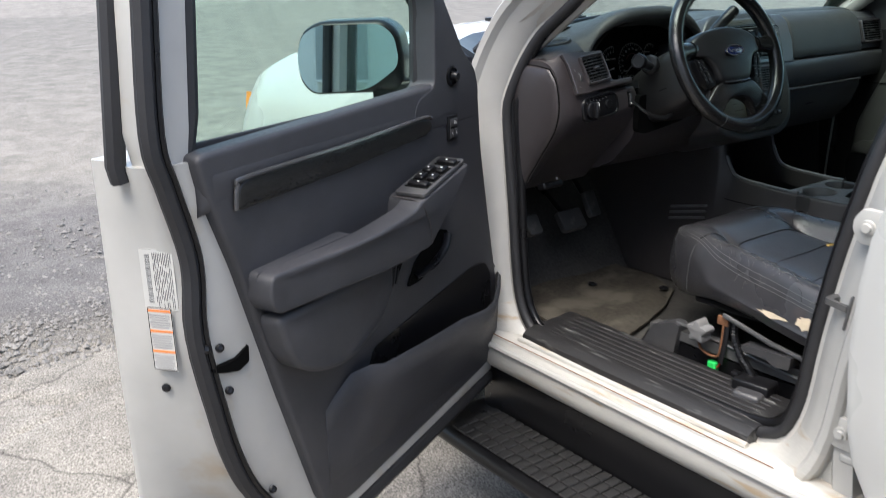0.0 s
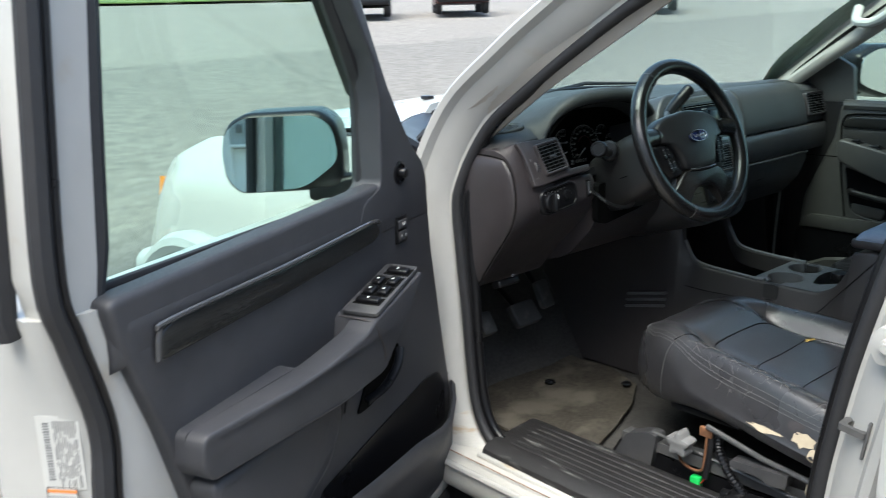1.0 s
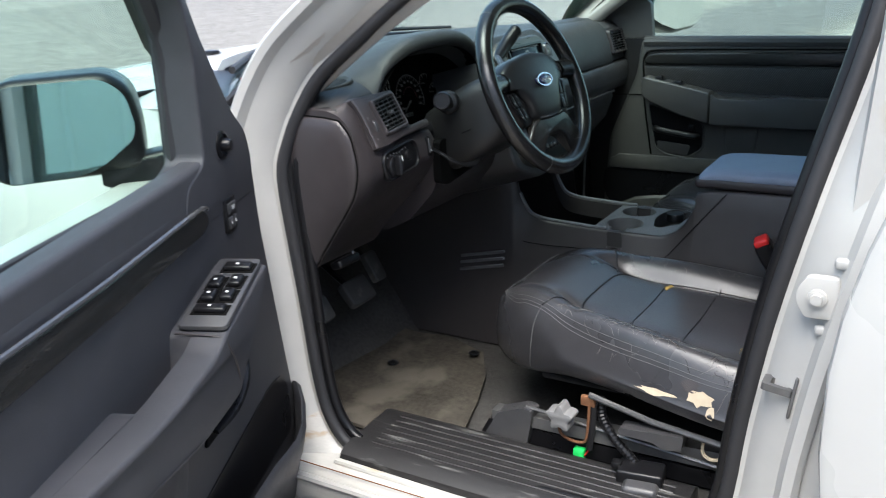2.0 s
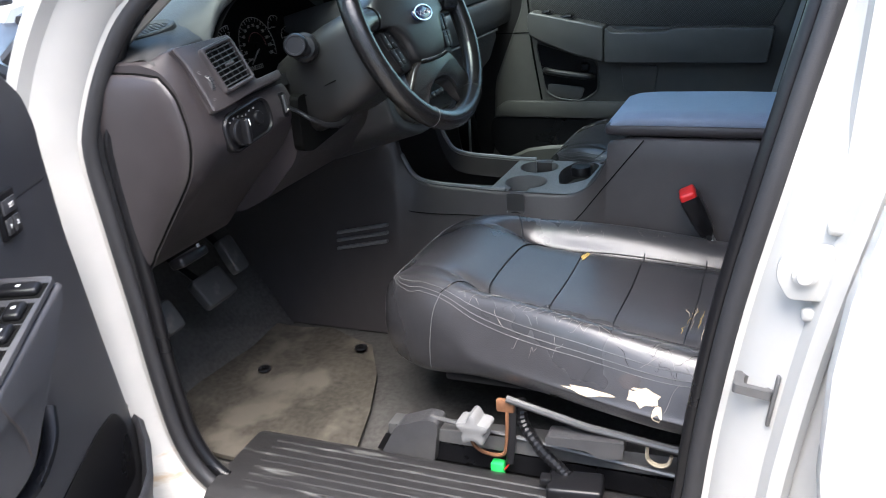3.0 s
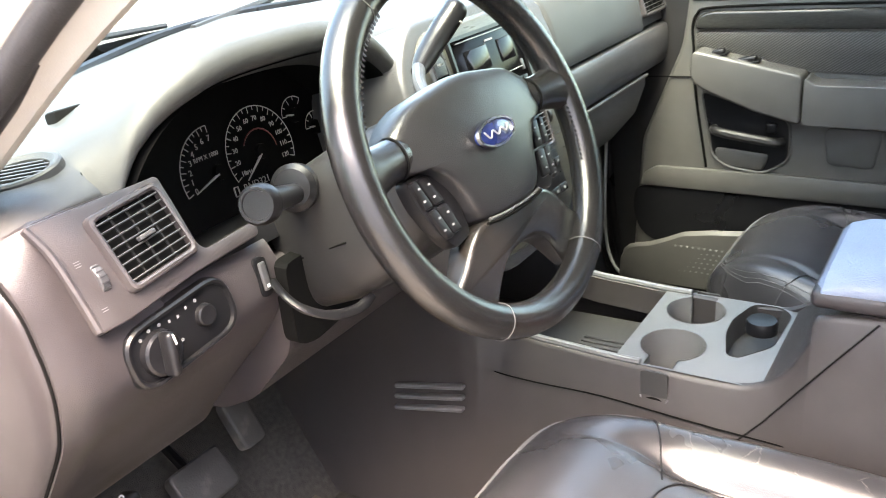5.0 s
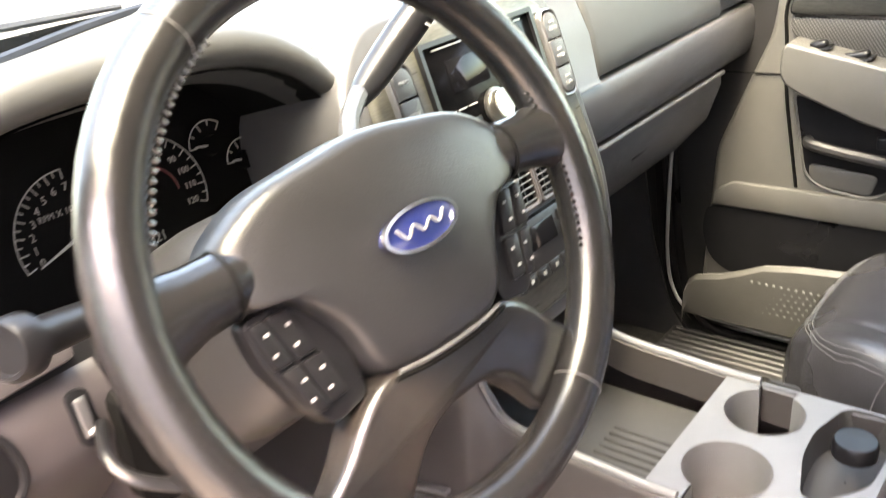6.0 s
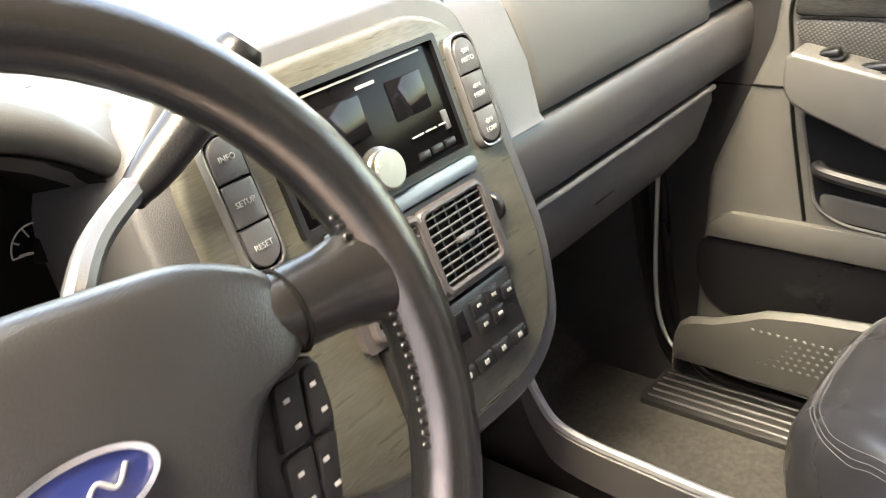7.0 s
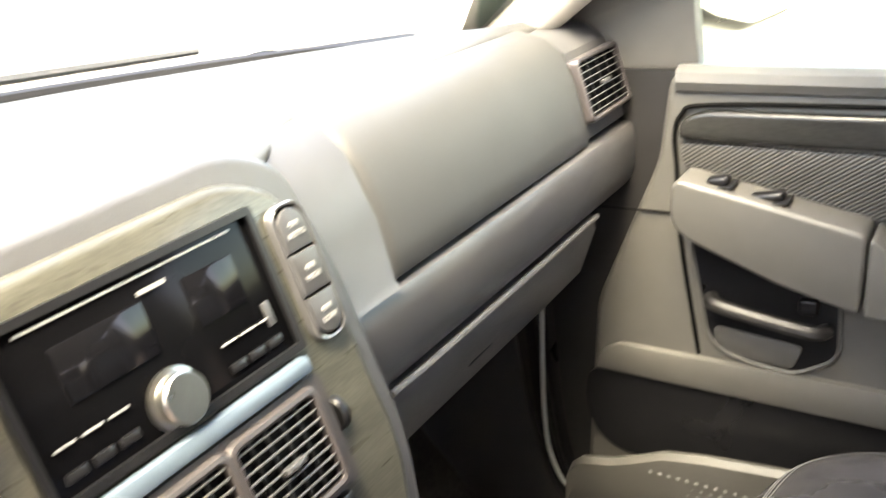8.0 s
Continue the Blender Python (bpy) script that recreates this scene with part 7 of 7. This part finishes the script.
arm = part("armrest", prism(rounded([(0.128, 1.192), (0.120, 1.201), (0.02, 1.180), (-0.083, 1.158), (-0.082, 1.063), (0.005, 1.086), (0.092, 1.120), (0.120, 1.134), (0.130, 1.155)], 0.010, 4), 0.72, 0.657, "yz", 0.012, 4), LIT_DOOR_TRIM, passenger_door, "charcoal switch panel of the armrest")
part("armrest_pad", prism(rounded([(-0.0855, 1.156), (-0.105, 1.141), (-0.247, 1.141), (-0.264, 1.150), (-0.515, 1.147), (-0.500, 1.060), (-0.0850, 1.062)], 0.009, 4), 0.72, 0.658, "yz", 0.012, 4), LIT_DOOR_TRIM, passenger_door, "padded charcoal armrest")
for y, z, l in ((0.078, 1.186, 0.026), (0.024, 1.172, 0.040)):
    well = part("switch_well", box(0.030, l + 0.010, 0.004, (0, 0, 0), 0.0015, 2), BLACK, arm, m=pose(0.682, y, z + 0.004, -12, 0, 0))
    part("door_switch", box(0.018, l, 0.012, (0, 0, 0.006), 0.005, 3), BLACK, well, "window and lock switch")
# black plate over the trim paints the shaded hollow of the door pull
part("release_shade_plate", prism(rounded([(0.122, 1.112), (0.096, 0.972), (0.060, 0.951), (-0.010, 0.944), (-0.058, 0.975), (-0.056, 1.056)], 0.018, 5), 0.72, 0.7125, "yz"), BLACK, passenger_door, "black plate drawing the shade in the door pull recess")
part("recess_rim", tube([(0.7125, y, z) for y, z in rounded([(0.122, 1.112), (0.096, 0.972), (0.060, 0.951), (-0.010, 0.944), (-0.058, 0.975), (-0.056, 1.056)], 0.018, 5)], 0.003, 6, closed=True), LIT_DOOR_TRIM, passenger_door)
part("recess_floor", prism(rounded([(0.090, 0.995), (0.088, 0.966), (0.060, 0.955), (-0.008, 0.949), (-0.020, 0.985)], 0.012, 4), 0.716, 0.7095, "yz", 0.004), LIT_DOOR_TRIM, passenger_door, "light scoop below the lever")
part("release_lever", tube(smooth_path([(0.706, 0.092, 1.034), (0.690, 0.080, 1.033), (0.686, 0.03, 1.026), (0.686, -0.03, 1.019), (0.700, -0.045, 1.017)], 4), 0.0095, 10), COLUMN, passenger_door, "door release lever")
part("lock_switch", box(0.012, 0.022, 0.020, (0.706, -0.022, 1.042), 0.004, 3), BLACK, passenger_door)
part("pull_pocket", prism(rounded([(-0.12, 1.046), (-0.128, 0.973), (-0.212, 0.969), (-0.222, 1.046)], 0.014, 4), 0.72, 0.7105, "yz", 0.003), LIT_DOOR_TRIM, passenger_door)
part("lower_panel", prism(rounded([(0.252, 0.897), (0.243, 0.925), (0.215, 0.943), (-0.08, 0.945), (-0.52, 0.940), (-0.51, 0.893)], 0.008, 3), 0.72, 0.7055, "yz", 0.004), LIT_DOOR_TRIM, passenger_door)
# black plate paints the shade inside the far map pocket
part("pocket_shade_plate", prism(rounded([(0.262, 0.894), (0.270, 0.84), (0.255, 0.79), (0.22, 0.765), (-0.50, 0.76), (-0.50, 0.894)], 0.022, 4), 0.722, 0.7115, "yz"), BLACK, passenger_door)
part("map_pocket", loft([[(0.72, y, 0.68), (0.676, y, 0.68), (0.660, y, zt - 0.045), (0.660, y, zt - 0.008), (0.667, y, zt), (0.678, y, zt - 0.004), (0.682, y, 0.72), (0.72, y, 0.72)] for y, zt in ((0.284, 0.71), (0.281, 0.738), (0.273, 0.758), (0.260, 0.770), (0.240, 0.776), (0.215, 0.781), (0.180, 0.795), (0.139, 0.814), (0.08, 0.824), (-0.006, 0.832), (-0.2, 0.842), (-0.48, 0.85))]), LIT_DOOR_TRIM, passenger_door, "map pocket with a dotted speaker area")
for i in range(15):
    for j in range(6):
        part("grille_dot", lathe([(0.0030, 0), (0.0022, 0.0015), (0.0005, 0.0015)], 6, pose(0.6606 + 0.0019 * j, 0.155 - i * 0.0125 - 0.006 * (j % 2), 0.782 - j * 0.012, 0, -90, 0)), CLADDING_DARK, passenger_door)
part("trim_seam", tube([(0.7135, 0.245, 1.136), (0.7135, 0.135, 1.138)], 0.0014, 5), VOID, passenger_door)
# dark trim edge drawn as a pale bead, its highlight in the colour
part("edge_highlight_bead", tube(smooth_path([(0.708, 0.327, 1.02), (0.708, 0.336, 0.80), (0.708, 0.322, 0.705), (0.708, 0.285, 0.668), (0.708, 0.197, 0.659), (0.708, 0.06, 0.654), (0.708, -0.40, 0.65)], 5), 0.0035, 6), CLADDING, passenger_door, "trim edge bead, paled to draw its highlight")
pane = part("window_pane", prism([(0.38, 1.31), (0.30, 1.38), (-0.10, 1.66), (-0.30, 1.73), (-0.60, 1.73), (-0.61, 1.31)], 0.752, 0.756, "yz"), GLASS, passenger_door, "green tinted side glass")
pane.visible_shadow = False
part("sail_trim", prism(rounded([(0.42, 1.31), (0.12, 1.31), (0.13, 1.42), (0.20, 1.46)], 0.01, 3), 0.76, 0.735, "yz", 0.008), LIT_DOOR_TRIM, passenger_door)
rm = part("mirror_housing", prism(rounded([(-0.03, 1.357), (0.02, 1.330), (0.125, 1.300), (0.25, 1.308), (0.312, 1.34), (0.316, 1.42), (0.27, 1.478), (0.06, 1.482), (-0.02, 1.45)], 0.02, 5), 0.11, 0.0, "xz", 0.022, 4), BLACK, passenger_door, "black outside mirror", m=pose(0.90, 0.17, 0, 0, 0, -16))
part("mirror_glass", prism(rounded([(-0.012, 1.362), (0.03, 1.341), (0.125, 1.314), (0.24, 1.321), (0.296, 1.35), (0.30, 1.415), (0.262, 1.463), (0.065, 1.467), (-0.005, 1.44)], 0.02, 5), 0.004, -0.004, "xz"), MIRROR, rm)
part("mirror_arm", loft([[(x, 0.06 + a, z + b) for a, b in rrect(0.05, h, 0.015)] for x, z, h in ((-0.11, 1.30, 0.10), (-0.04, 1.315, 0.07), (0.03, 1.335, 0.05), (0.09, 1.345, 0.04))]), BLACK, rm)
grab_handle = thing("grab_handle", "light grey grab handle on the pillar", "grab handle")
part("handle_bar", tube(smooth_path([(0.665, 0.10, 1.60), (0.635, 0.09, 1.56), (0.625, 0.03, 1.56), (0.60, -0.05, 1.61), (0.615, -0.09, 1.66), (0.64, -0.10, 1.70)], 5), 0.014, 10), HEADLINER, grab_handle)


# ---- rear door, closed ----
rear_door = thing("rear_door", "closed white rear door with a proud leading edge", "car door")
part("door_skin", loft([[(x, e + dy, z) for x, dy in ((-0.80, -0.012), (-0.868, 0.0), (-0.882, -0.004), (-0.888, -0.016), (-0.892, -0.2), (-0.89, -1.0), (-0.80, -1.0))] for z, e in ((0.42, -0.735), (0.50, -0.715), (0.66, -0.702), (0.72, -0.668), (0.78, -0.652), (0.84, -0.645), (0.91, -0.638), (1.03, -0.640), (1.11, -0.650), (1.20, -0.672), (1.27, -0.695))]), WHITE, rear_door, "white rear door skin")

side_plate = thing("passenger_sill_plate", "black ribbed plastic scuff plate on the far sill", "sill plate")
part("plate", box(0.10, 0.86, 0.02, (0.680, -0.10, 0.606), 0.006), SCUFFED, side_plate)
for k in range(5):
    part("rib", box(0.006, 0.84, 0.006, (0.645 + 0.018 * k, -0.10, 0.616), 0.002, 1), PLASTIC, side_plate)

# pale band painted for the daylight edge by the far pillar, with an added cap
daylight_strip = thing("daylight_strip", "pale grey strip drawn for the daylight edge at the far pillar", "seat belt")
part("daylight_band", prism([(-0.640, 1.50), (-0.652, 1.50), (-0.520, 0.95), (-0.508, 0.95)], 0.688, 0.691, "yz"), CLADDING, daylight_strip)
part("strip_cap", box(0.02, 0.05, 0.03, (0.695, -0.646, 1.51), 0.006, 3), BLACK, daylight_strip)
